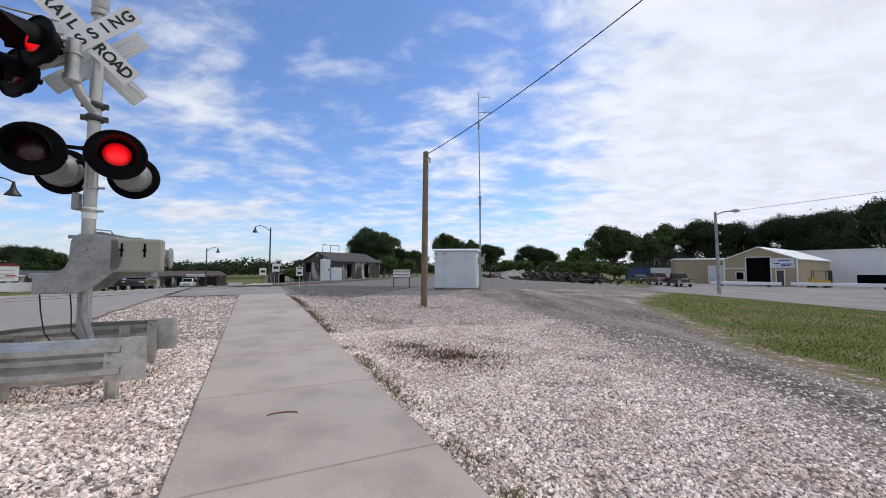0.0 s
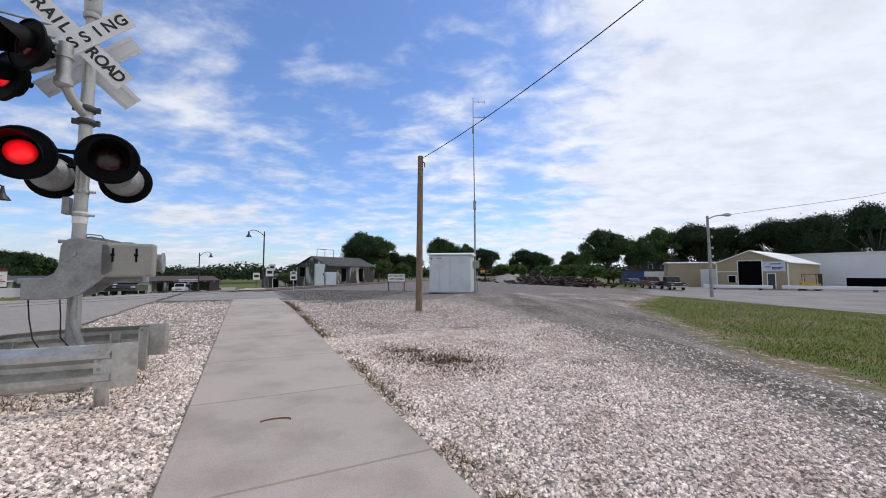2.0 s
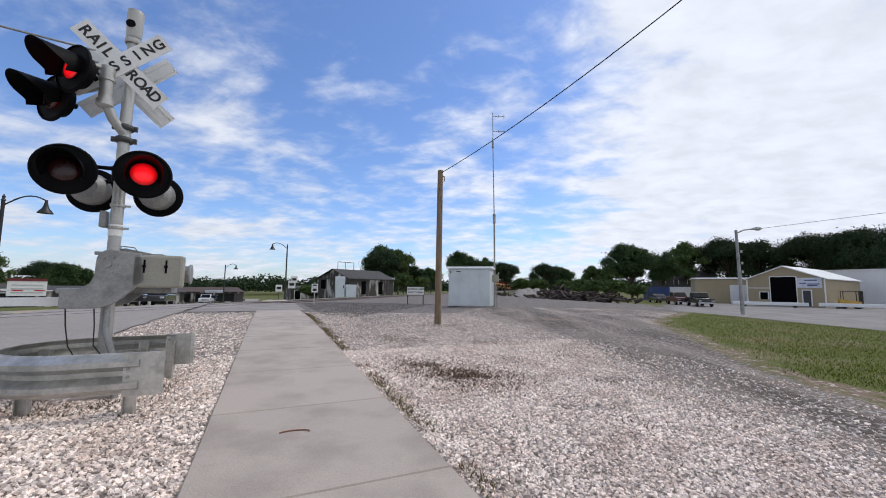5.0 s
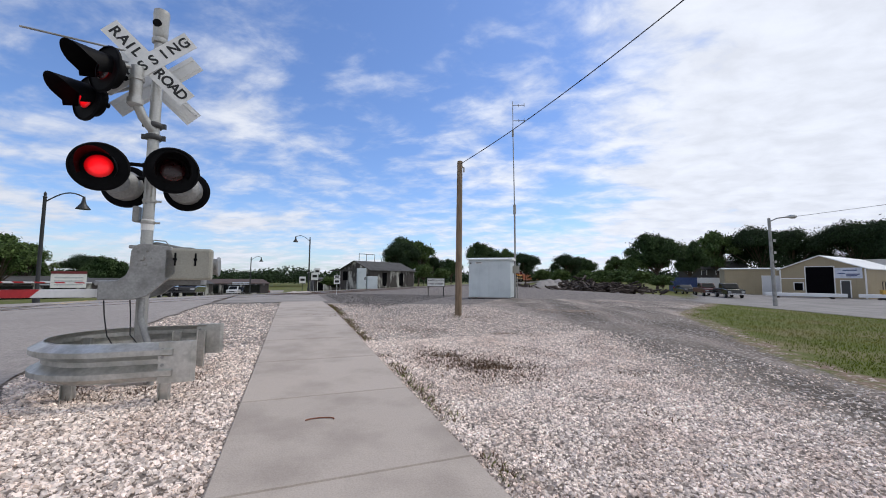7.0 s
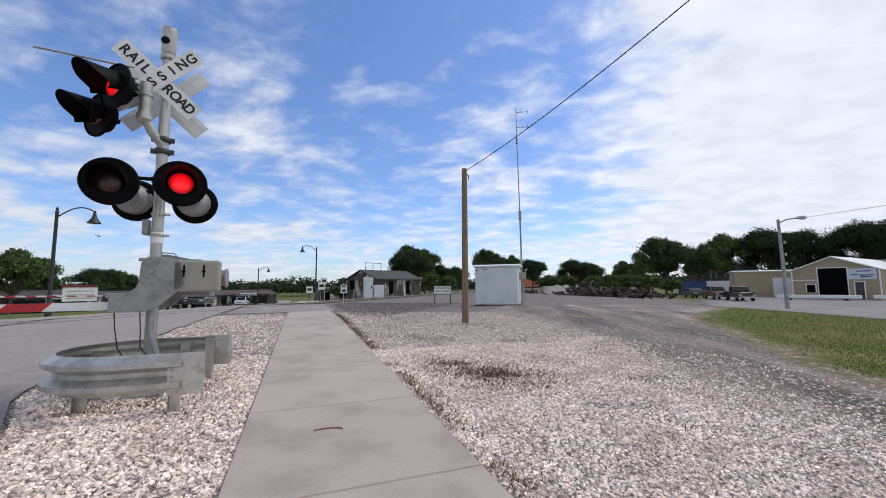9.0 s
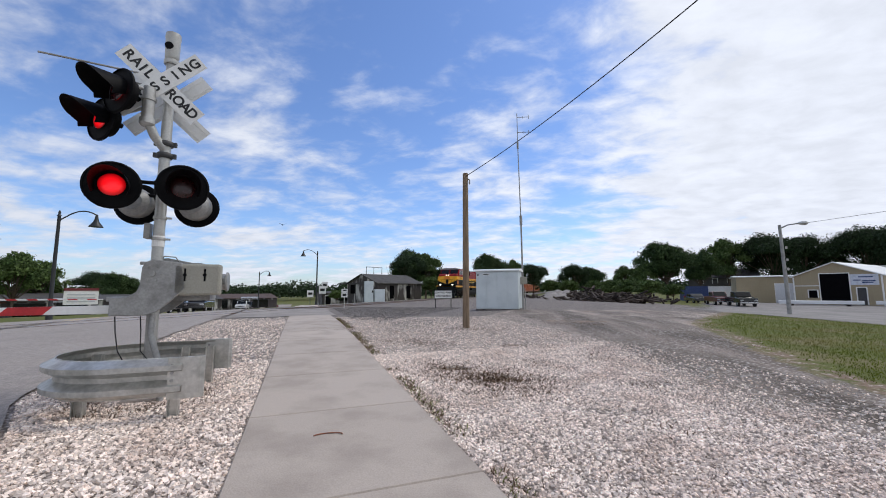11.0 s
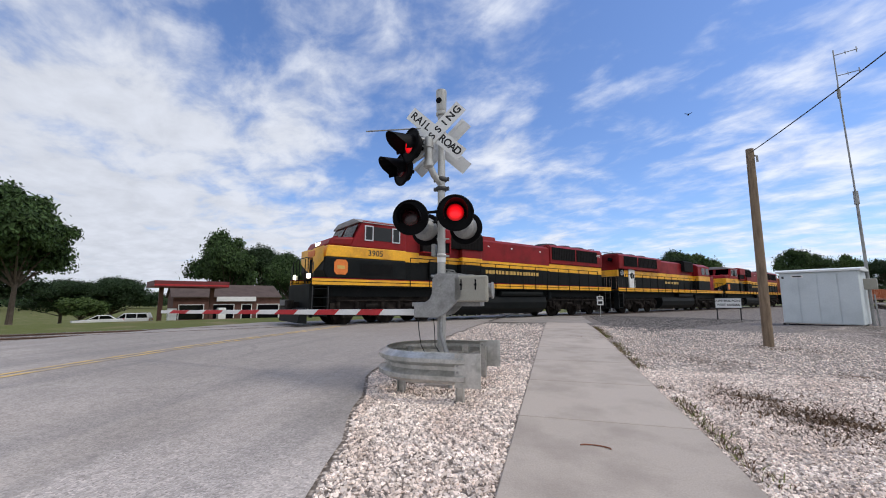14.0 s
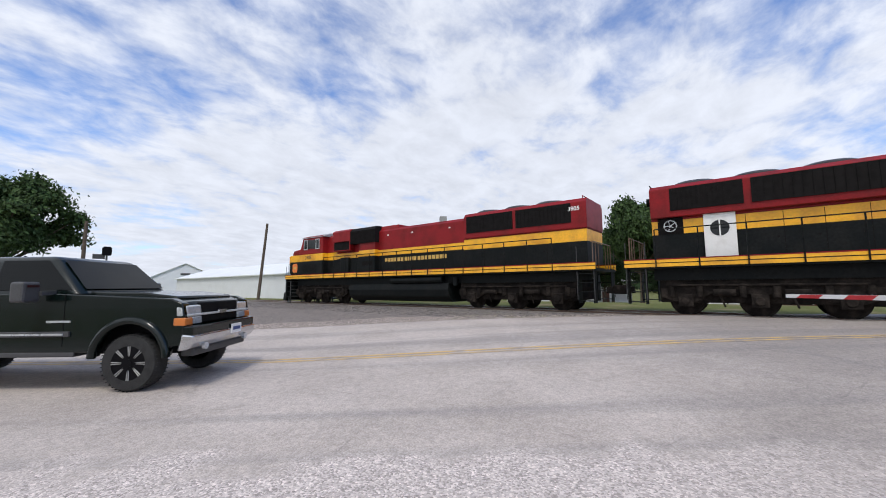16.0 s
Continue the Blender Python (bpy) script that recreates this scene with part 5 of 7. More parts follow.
def container_car(name, color, label):
    car = thing(name, rail_pose(-360, 0, RAIL_Z), label, "railway car", "train")
    b = Shape()
    b.box(-17.6, -0.4, -1.35, 1.35, 0.75, 1.05)
    b.box(-17.2, -0.8, -1.45, 1.45, 1.05, 1.25)
    part("car_frame", b, "rust", car, bevel=0.02)
    for x0 in (-0.9, -9.2):
        c = Shape()
        c.box(x0 - 8.0, x0, -1.22, 1.22, 1.25, 4.1)
        for i in range(26):
            x = x0 - 0.2 - i * 0.3
            for s in (-1, 1):
                p, q = sorted((s * 1.22, s * 1.25))
                c.box(x - 0.09, x + 0.02, p, q, 1.4, 3.95)
        part("container", c, color, car)
    for xs in ((-1.8, -3.5), (-14.5, -16.2)):
        f = Shape()
        for s in (-1, 1):
            f.box(min(xs) - 0.3, max(xs) + 0.3, s * 1.0 - 0.08, s * 1.0 + 0.08, 0.45, 0.75)
        f.box(sum(xs) / 2 - 0.2, sum(xs) / 2 + 0.2, -1.0, 1.0, 0.5, 0.72)
        fr = part("truck_frame", f, "grime", car)
        for x in xs:
            for s in (-1, 1):
                part("wheel", Shape().turned((x, s * 0.8, 0.45), (x, s * 0.68, 0.45), [(0.42, 0), (0.45, 0.8), (0.49, 1)], 20), "grime", fr, smooth=True)
    return car


TRAIN = []
lead = wide_cab_locomotive("lead_locomotive", "red, yellow and black diesel locomotive with grey cab roof", "3905")
TRAIN.append((lead, 0.0))
second = hood_first_locomotive("second_locomotive", "red, yellow and black locomotive with a white door, hood leading")
TRAIN.append((second, -23.05))
third = copy_thing(lead, rail_pose(-350))
third.name = "third_locomotive"
tagged(third, "red, yellow and black diesel locomotive coupled third in the train")
for ob in third.children:
    if ob.name.split(".")[0] in ("headlight", "ditch_light"):
        ob.data = ob.data.copy()
        ob.data.materials[0] = MAT["clear"]
        tagged(ob, "unlit lamp")
TRAIN.append((third, -44.85))
car = container_car("flat_car", "rust2", "rusty flat car carrying two orange containers")
TRAIN.append((car, -68.6))
for i in range(1, 9):
    TRAIN.append((copy_thing(car, rail_pose(-400 - 20 * i)), -68.6 - 18.4 * i))


TRAVEL = [(2.0 * i, -30.5 - 17.3 * (12.5 - 2.0 * i)) for i in range(7)] + [(12.5, -30.5), (13.0, -21.9), (13.5, -13.2), (14.0, -4.75), (14.5, 3.5), (15.0, 11.62), (15.5, 19.42), (16.0, 27.3)]


def motions():
    # the train slows a little as it comes over the road
    for ob, lag in TRAIN:
        walk(ob, [(t, rail_pose(s + lag, 0, RAIL_Z)) for t, s in TRAVEL])
    # the lamps flash in turn: a lit face comes round as the dark one goes
    switches = [0.45, 1.09, 1.70, 2.30, 2.98, 3.72, 4.35, 4.98, 5.6, 6.23, 6.85, 7.47, 8.13, 8.75, 9.39, 10.03, 10.68, 11.28, 11.97, 12.62, 13.22, 13.83, 14.57, 15.2, 15.83]
    for name, first in (("front_right", 1), ("front_left", 0), ("rear_right", 0), ("rear_left", 1), ("upper_near", 1), ("upper_far", 0)):
        ang, rows = 180.0 * first, []
        rows.append((0.0, pose(0, -0.02, 0, 0, 0, ang)))
        for t in switches:
            f0 = round(t * FPS)
            for k, d in enumerate((0, 60, 120, 180)):
                rows.append(((f0 - 2 + k) / FPS, pose(0, -0.02, 0, 0, 0, ang + d)))
            ang += 180
        rows.append((16.0, pose(0, -0.02, 0, 0, 0, ang)))
        walk(LENSES[name], rows)
    moving_extras()


def polar(bearing, far):
    """A place by its bearing, in degrees to the left of +y, and its distance from the eye."""
    return (-math.sin(radians(bearing)) * far, math.cos(radians(bearing)) * far)


def facing(bearing, far, turn=0.0, lift=0.0):
    """A pose on the ground there, whose -y side looks back at the eye, turned by some degrees."""
    x, y = polar(bearing, far)
    return pose(x, y, ground_z(x, y) + lift, 0, 0, bearing + turn)


# ---- signal hut, poles and signs ----
def build_hut():
    hut = thing("signal_hut", pose(0.92, 22.38, 0.42, 0, 0, -13.0), "pale blue-grey steel signal hut on short feet", "equipment hut")
    w, d, h = 1.16, 0.75, 2.16
    part("body", Shape().box(-w, w, -d, d, 0.10, h), "hut", hut, bevel=0.01)
    for i in range(4):
        x0 = -w + 0.02 + i * 0.58
        part("wall_panel", Shape().box(x0 + 0.012, x0 + 0.560, -d - 0.02, -d, 0.12, h - 0.06), "hut", hut, bevel=0.004)
    for i in range(3):
        y0 = -d + 0.02 + i * 0.49
        part("wall_panel", Shape().box(w, w + 0.012, y0 + 0.008, y0 + 0.475, 0.12, h - 0.06), "hut", hut, bevel=0.004)
    part("roof", Shape().prism([(-d - 0.09, h), (d + 0.09, h), (d + 0.09, h + 0.06), (0, h + 0.16), (-d - 0.09, h + 0.07)], "x", -w - 0.10, w + 0.10), "whiteroof", hut, "pale overhanging roof", bevel=0.006)
    plate = part("sign_plate", Shape().box(-0.78, -0.40, -d - 0.026, -d - 0.02, h - 0.21, h - 0.11), "white", hut, "small white name plate")
    part("sign_bar", Shape().box(-0.74, -0.44, -d - 0.030, -d - 0.026, h - 0.185, h - 0.135), "ink", plate)
    part("badge", Shape().box(-1.08, -1.01, -d - 0.026, -d - 0.02, h - 0.24, h - 0.14), "poleblack", hut)
    for x in (-w + 0.1, w - 0.1):
        for y in (-d + 0.1, d - 0.1):
            part("foot", Shape().box(x - 0.05, x + 0.05, y - 0.05, y + 0.05, -0.2, 0.10), "alu", hut)
    part("skid", Shape().box(-w - 0.05, w + 0.05, -d + 0.05, -d + 0.12, -0.02, 0.06), "black", hut)
    mb = thing("meter_cabinet", pose(2.22, 22.3, 0.42, 0, 0, -10), "small grey meter cabinet on a post by the hut", "electrical cabinet")
    part("post", Shape().rod((0, 0.1, -0.2), (0, 0.1, 1.9), 0.05), "alu", mb)
    part("cabinet", Shape().box(-0.24, 0.24, -0.14, 0.08, 1.44, 1.86), "box", mb, bevel=0.015)
    part("conduit", Shape().tube([(0.12, 0.0, 1.25), (0.14, 0.0, 0.5), (0.16, 0.0, -0.1)], 0.025, 8), "alu", mb)


build_hut()


def build_poles():
    p = thing("wooden_pole", pose(-0.57, 12.9, 0.2), "short weathered wooden utility pole in gravel", "utility pole")
    s = Shape()
    s.turned((0, 0, -0.2), (0.03, 0, 5.28), [(0.115, 0), (0.108, 0.3), (0.098, 0.7), (0.09, 1)], 14)
    part("shaft", s, "wood", p, smooth=True)
    part("insulator", Shape().tube([(0.09, 0, 5.1), (0.17, -0.02, 5.05), (0.17, -0.02, 4.9)], 0.025, 8), "alu", p)
    part("base_stone", Shape().box(-0.35, 0.2, -0.3, 0.05, -0.05, 0.10), "stone", p, bevel=0.03)
    c = thing("overhead_cable", pose(-0.54, 12.9, 5.38), "black overhead cable rising from the wooden pole", "cable")
    q = Vector((7.3, -10.2, 2.65))
    pts = [q * k + Vector((0, 0, -1.1 * 4 * k * (1 - k) * 0.36)) for k in [i / 24 for i in range(25)]]
    part("wire", Shape().tube(pts, 0.013, 6), "wire", c)
    a = thing("radio_mast", pose(2.3, 22.9, 0.4), "slim grey radio mast with two side antennas", "antenna mast")
    m = Shape()
    m.rod((0, 0, -0.2), (-0.02, 0, 5.2), 0.055, 0.05)
    m.rod((-0.02, 0, 5.2), (-0.10, 0, 10.2), 0.033, 0.028)
    part("shaft", m, "alu", a, smooth=True)
    part("splice", Shape().rod((-0.02, 0, 4.95), (-0.02, 0, 5.5), 0.085), "alu", a)
    part("splice", Shape().rod((-0.10, 0, 9.6), (-0.10, 0, 10.0), 0.06), "alu", a)
    part("whip", Shape().rod((-0.09, 0, 10.2), (-0.10, 0, 11.8), 0.022), "alu", a)
    for z in (10.6, 11.55):
        d = Shape().rod((-0.1, 0, z), (0.62, 0, z), 0.018)
        d.rod((0.58, 0, z - 0.12), (0.58, 0, z + 0.12), 0.018)
        d.rod((0.25, 0, z - 0.08), (0.25, 0, z + 0.08), 0.014)
        part("side_antenna", d, "alu", a)
    part("marker_post", Shape().rod((-2.6, -0.5, -0.2), (-2.6, -0.5, 1.3), 0.05), "white", thing("marker_post", pose(2.3, 23.6, 0.3), "pale plastic cable marker post", "marker post"))
    # name board of the control point
    sg = thing("name_board", pose(-2.68, 26.3, 0.36, 0, 0, 6), "white lineside board with black border on two posts", "sign")
    for x in (-0.52, 0.52):
        part("post", Shape().box(x - 0.03, x + 0.03, -0.02, 0.02, -0.2, 0.72), "poleblack", sg)
    b = part("board", Shape().box(-0.60, 0.60, -0.035, -0.02, 0.64, 1.20), "white", sg)
    fr = Shape()
    for x0, x1, z0, z1 in ((-0.60, 0.60, 0.64, 0.665), (-0.60, 0.60, 1.175, 1.20), (-0.60, -0.575, 0.64, 1.20), (0.575, 0.60, 0.64, 1.20)):
        fr.box(x0, x1, -0.040, -0.035, z0, z1)
    part("border", fr, "ink", b)
    writing("CONTROL POINT", 0.155, "lettering", "ink", b, pose(0, -0.042, 1.04, 90, 0, 0), bold=0.004)
    writing("WEST ODESSA", 0.155, "lettering", "ink", b, pose(0, -0.042, 0.82, 90, 0, 0), bold=0.004)
    # small crossing sign by the footpath
    x, y = polar(20.0, 27.5)
    sm = thing("small_sign", pose(x, y, 0.3, 0, 0, 24), "small white sign plates on a thin post", "sign")
    part("post", Shape().rod((0, 0, -0.2), (0, 0, 1.5), 0.025), "galv", sm)
    for z, h in ((1.28, 0.2), (0.98, 0.34)):
        pl = part("plate", Shape().box(-0.2, 0.2, -0.035, -0.025, z - h / 2, z + h / 2), "white", sm)
        part("bar", Shape().box(-0.13, 0.13, -0.039, -0.035, z - h / 4, z + h / 4), "ink", pl)


build_poles()


def bell_lamp(bearing, far, height, reach):
    """A black post lamp with a curled arm and a bell shade; reach: along local x."""
    lp = thing("street_lamp", facing(bearing, far), "black post-top street lamp with curved arm and bell shade", "street lamp", "bell lamps")
    s = Shape().turned((0, 0, -0.5), (0, 0, height), [(0.17, 0), (0.17, 0.12), (0.11, 0.14), (0.085, 1)], 12)
    part("post", s, "poleblack", lp, smooth=True)
    part("finial", Shape().turned((0, 0, height), (0, 0, height + 0.35), [(0.12, 0), (0.06, 0.3), (0.08, 0.6), (0.02, 1)], 10), "poleblack", lp, smooth=True)
    k = 1 if reach > 0 else -1
    r = abs(reach)
    pts = [(k * r * u, 0, height - 0.3 + 0.75 * math.sin(u * 2.3)) for u in [i / 8 for i in range(9)]]
    part("arm", Shape().tube(pts, 0.04, 8), "poleblack", lp)
    x, z = pts[-1][0], pts[-1][2]
    part("shade", Shape().turned((x, 0, z + 0.05), (x, 0, z - 0.75), [(0.06, 0), (0.10, 0.35), (0.16, 0.6), (0.34, 0.92), (0.38, 1.0)], 16), "poleblack", lp, smooth=True)
    return lp


bell_lamp(23.8, 58, 7.4, -1.9)
bell_lamp(50.9, 33, 6.3, 1.7)
bell_lamp(55.1, 37, 5.9, -1.6)
bell_lamp(31.1, 80, 6.6, 1.7)


def shed_lamp():
    lp = thing("street_lamp", pose(19.6, 27.4, -0.25, 0, 0, -36), "grey wooden street light pole with cobra-head lamp", "street lamp")
    part("pole", Shape().turned((0, 0, -0.4), (-0.10, 0, 6.0), [(0.13, 0), (0.085, 1)], 12), "alu", lp, smooth=True)
    part("arm", Shape().tube([(-0.1, 0, 5.75), (0.3, 0, 5.95), (0.85, 0, 6.0)], 0.04, 8), "alu", lp)
    part("lamp_head", Shape().turned((0.8, 0, 6.0), (1.3, 0, 5.98), [(0.06, 0), (0.13, 0.4), (0.13, 0.8), (0.04, 1)], 12), "galv", lp, smooth=True)
    for z in (4.4, 3.6, 3.0):
        part("bracket_box", Shape().box(0.07, 0.19, -0.06, 0.06, z, z + 0.16), "galv", lp, bevel=0.02)
    c = thing("overhead_cable", pose(20.2, 27.0, 5.7), "thin overhead service cable", "cable")
    part("wire", Shape().tube([(0, 0, 0), (6, -4, 0.6), (14, -9, 2.2), (24, -15, 5.0)], 0.012, 5), "wire", c)


shed_lamp()

far_signal = copy_thing(bpy.data.objects["crossing_signal"], pose(-25.2, 16.3, 0.05, 0, 0, ROAD_TURN + 180))
tagged(far_signal, "second crossing signal with crossbuck and gate across the rails")


# ---- vehicles ----
def wheel(parent, x, y, r, w, side, mat="silver", spokes=0):
    t = Shape().turned((0, -w / 2, 0), (0, w / 2, 0), [(r * 0.60, 0), (r * 0.93, 0.02), (r, 0.16), (r, 0.84), (r * 0.93, 0.98), (r * 0.60, 1)], 32, cap=False)
    tyre = part("tyre", t, "rubber", parent, smooth=True, m=pose(x, y, r))
    if spokes:
        tread = Shape()
        for i in range(44):
            a = 2 * math.pi * i / 44
            ca, sa = math.cos(a), math.sin(a)
            for yy in (-w * 0.34, 0.0, w * 0.34):
                b = a + (0.05 if yy == 0 else 0)
                tread.rod((r * 0.99 * math.cos(b), yy - w * 0.12, r * 0.99 * math.sin(b)), (r * 0.99 * math.cos(b), yy + w * 0.12, r * 0.99 * math.sin(b)), 0.009, n=4)
        part("tread", tread, "rubber", tyre)
    rim = Shape()
    s = side
    rim.turned((0, s * w * 0.46, 0), (0, s * w * 0.10, 0), [(r * 0.63, 0), (r * 0.60, 0.1), (r * 0.55, 0.5), (r * 0.2, 0.95), (r * 0.05, 1.0)], 28)
    if spokes:
        for i in range(spokes):
            for d in (-0.14, 0.14):
                a = 2 * math.pi * i / spokes + d
                rim.rod((r * 0.10 * math.cos(a), s * w * 0.42, r * 0.10 * math.sin(a)), (r * 0.61 * math.cos(a - d * 0.6), s * w * 0.475, r * 0.61 * math.sin(a - d * 0.6)), 0.008, n=6, mi=1)
        rim.rod((0, s * w * 0.30, 0), (0, s * w * 0.50, 0), r * 0.14, n=16)
    part("rim", rim, [mat, "alu"], tyre, smooth=True)


def small_vehicle(name, m, kind, paint, label):
    """A parked or waiting vehicle; it faces +x, wheels on z = 0."""
    ve = thing(name, m, label, {"pickup": "pickup truck", "suv": "car", "sedan": "car"}[kind])
    w = 0.93
    if kind == "pickup":
        low = [(-2.8, 0.48), (2.65, 0.42), (2.75, 0.65), (2.68, 1.02), (1.15, 1.14), (-2.8, 1.14)]
        top = [(-0.95, 1.14), (1.15, 1.14), (0.45, 1.78), (-0.75, 1.80)]
        glass = [(0.2, 1.18, 0.95, 1.18, 0.38, 1.70, 0.2, 1.70), (-0.8, 1.18, 0.1, 1.18, 0.1, 1.70, -0.68, 1.70)]
        wx, r = (1.75, -1.75), 0.39
    elif kind == "suv":
        low = [(-2.4, 0.45), (2.3, 0.40), (2.4, 0.62), (2.32, 0.98), (1.05, 1.10), (-2.42, 1.12)]
        top = [(-2.40, 1.12), (1.05, 1.10), (0.35, 1.74), (-2.15, 1.76)]
        glass = [(0.15, 1.14, 0.88, 1.14, 0.30, 1.66, 0.15, 1.66), (-1.0, 1.14, 0.05, 1.14, 0.05, 1.66, -1.0, 1.66), (-2.2, 1.16, -1.1, 1.14, -1.1, 1.66, -2.05, 1.66)]
        wx, r = (1.5, -1.5), 0.37
    else:
        low = [(-2.35, 0.40), (2.25, 0.36), (2.35, 0.55), (2.2, 0.82), (1.0, 0.93), (-1.6, 0.96), (-2.35, 0.92)]
        top = [(-1.7, 0.95), (1.05, 0.93), (0.15, 1.42), (-1.0, 1.43)]
        glass = [(0.0, 0.98, 0.8, 0.97, 0.1, 1.36, 0.0, 1.36), (-1.4, 0.99, -0.1, 0.98, -0.1, 1.36, -0.95, 1.37)]
        wx, r = (1.4, -1.4), 0.33
    part("body", Shape().prism(low[::1], "y", -w, w), paint, ve, bevel=0.07)
    cab = Shape()
    cab.prism(top, "y", -w + 0.10, w - 0.10)
    part("cabin", cab, paint, ve, bevel=0.06)
    for g in glass:
        for s in (-1, 1):
            pts = [(g[i], g[i + 1]) for i in (0, 2, 4, 6)]
            a, b = sorted((s * (w - 0.105), s * (w - 0.09)))
            part("side_window", Shape().prism(pts, "y", a, b), "tinted", ve)
    xw, zw, xt, zt = top[1][0], top[1][1] + 0.05, top[2][0], top[2][1] - 0.05
    part("windshield", Shape().add([(xw, -w + 0.18, zw), (xw, w - 0.18, zw), (xt + 0.03, w - 0.24, zt), (xt + 0.03, -w + 0.24, zt)], [(0, 1, 2, 3)]), "tinted", ve, m=pose(0.03, 0, 0.015))
    for s in (-1, 1):
        part("headlight", Shape().box(low[2][0] - 0.10, low[2][0] + 0.03, s * 0.68 - 0.17, s * 0.68 + 0.17, 0.68, 0.84), "clear", ve, bevel=0.02)
        part("tail_light", Shape().box(low[0][0] - 0.02, low[0][0] + 0.06, s * 0.78 - 0.1, s * 0.78 + 0.1, 0.75, 1.0), "red_sheet", ve)
        for x in wx:
            wheel(ve, x, s * (w - 0.12), r, 0.24, s)
    part("grille", Shape().box(low[2][0] - 0.06, low[2][0] + 0.025, -0.46, 0.46, 0.66, 0.84), "plastic", ve)
    part("bumper", Shape().box(low[2][0] - 0.12, low[2][0] + 0.06, -w + 0.03, w - 0.03, 0.40, 0.58), "plastic" if kind != "pickup" else "chrome", ve, bevel=0.03)
    if kind == "pickup":
        part("load_bed", Shape().box(-2.7, -1.05, -w + 0.08, w - 0.08, 1.10, 1.146), "plastic", ve)
    return ve


def on_road(a, b, turn=0.0):
    p = along(a, b)
    grade = math.degrees(math.atan2(ground_z(*(p + U * 1.5)) - ground_z(*(p - U * 1.5)), 3.0))
    way = math.degrees(math.atan2(U.y, U.x))
    return pose(p.x, p.y, ground_z(p.x, p.y) + 0.03, 0, 0, way + turn) @ pose(0, 0, 0, 0, -grade if turn < 90 else grade, 0)


small_vehicle("waiting_suv", on_road(46, -9.7, 180), "suv", "carblack", "black sport-utility car waiting beyond the crossing")
small_vehicle("waiting_suv", on_road(40.5, -11.2, 180), "suv", "carblack", "dark car waiting at the far gate")
small_vehicle("white_pickup", on_road(86, -10.8, 180), "pickup", "carwhite", "white pickup waiting in the queue on the road")
small_vehicle("waiting_car", on_road(94, -10.8, 180), "suv", "carblack", "dark car behind the white pickup")
small_vehicle("waiting_car", on_road(112, -10.8, 180), "sedan", "carwhite", "pale car far down the road")
for k, (bear, far, kind, paint) in enumerate(((31.0, 118, "sedan", "carwhite"), (32.6, 122, "suv", "carwhite"), (33.8, 110, "sedan", "carblack"), (29.5, 125, "suv", "carred"))):
    small_vehicle("parked_car", facing(bear, far, 20 * k), kind, paint, "car parked in front of the far shops")
small_vehicle("parked_pickup", facing(-31.4, 61, -74), "pickup", "truckgreen", "dark green pickup parked on the street edge")
small_vehicle("parked_pickup", facing(-29.2, 66, -74), "pickup", "carred", "dull red pickup parked behind the green one")
small_vehicle("parked_car", facing(-27.0, 73, -70), "sedan", "carblack", "dark sedan parked at the end of the row")
small_vehicle("white_sedan", facing(83.0, 62, 180), "sedan", "carwhite", "white sedan parked by the filling station")
small_vehicle("white_suv", facing(80.4, 66, 165), "suv", "carwhite", "white sport-utility car by the filling station")
small_vehicle("white_pickup", facing(97.5, 58, 0), "pickup", "carwhite", "white pickup parked on the street beyond the rails")


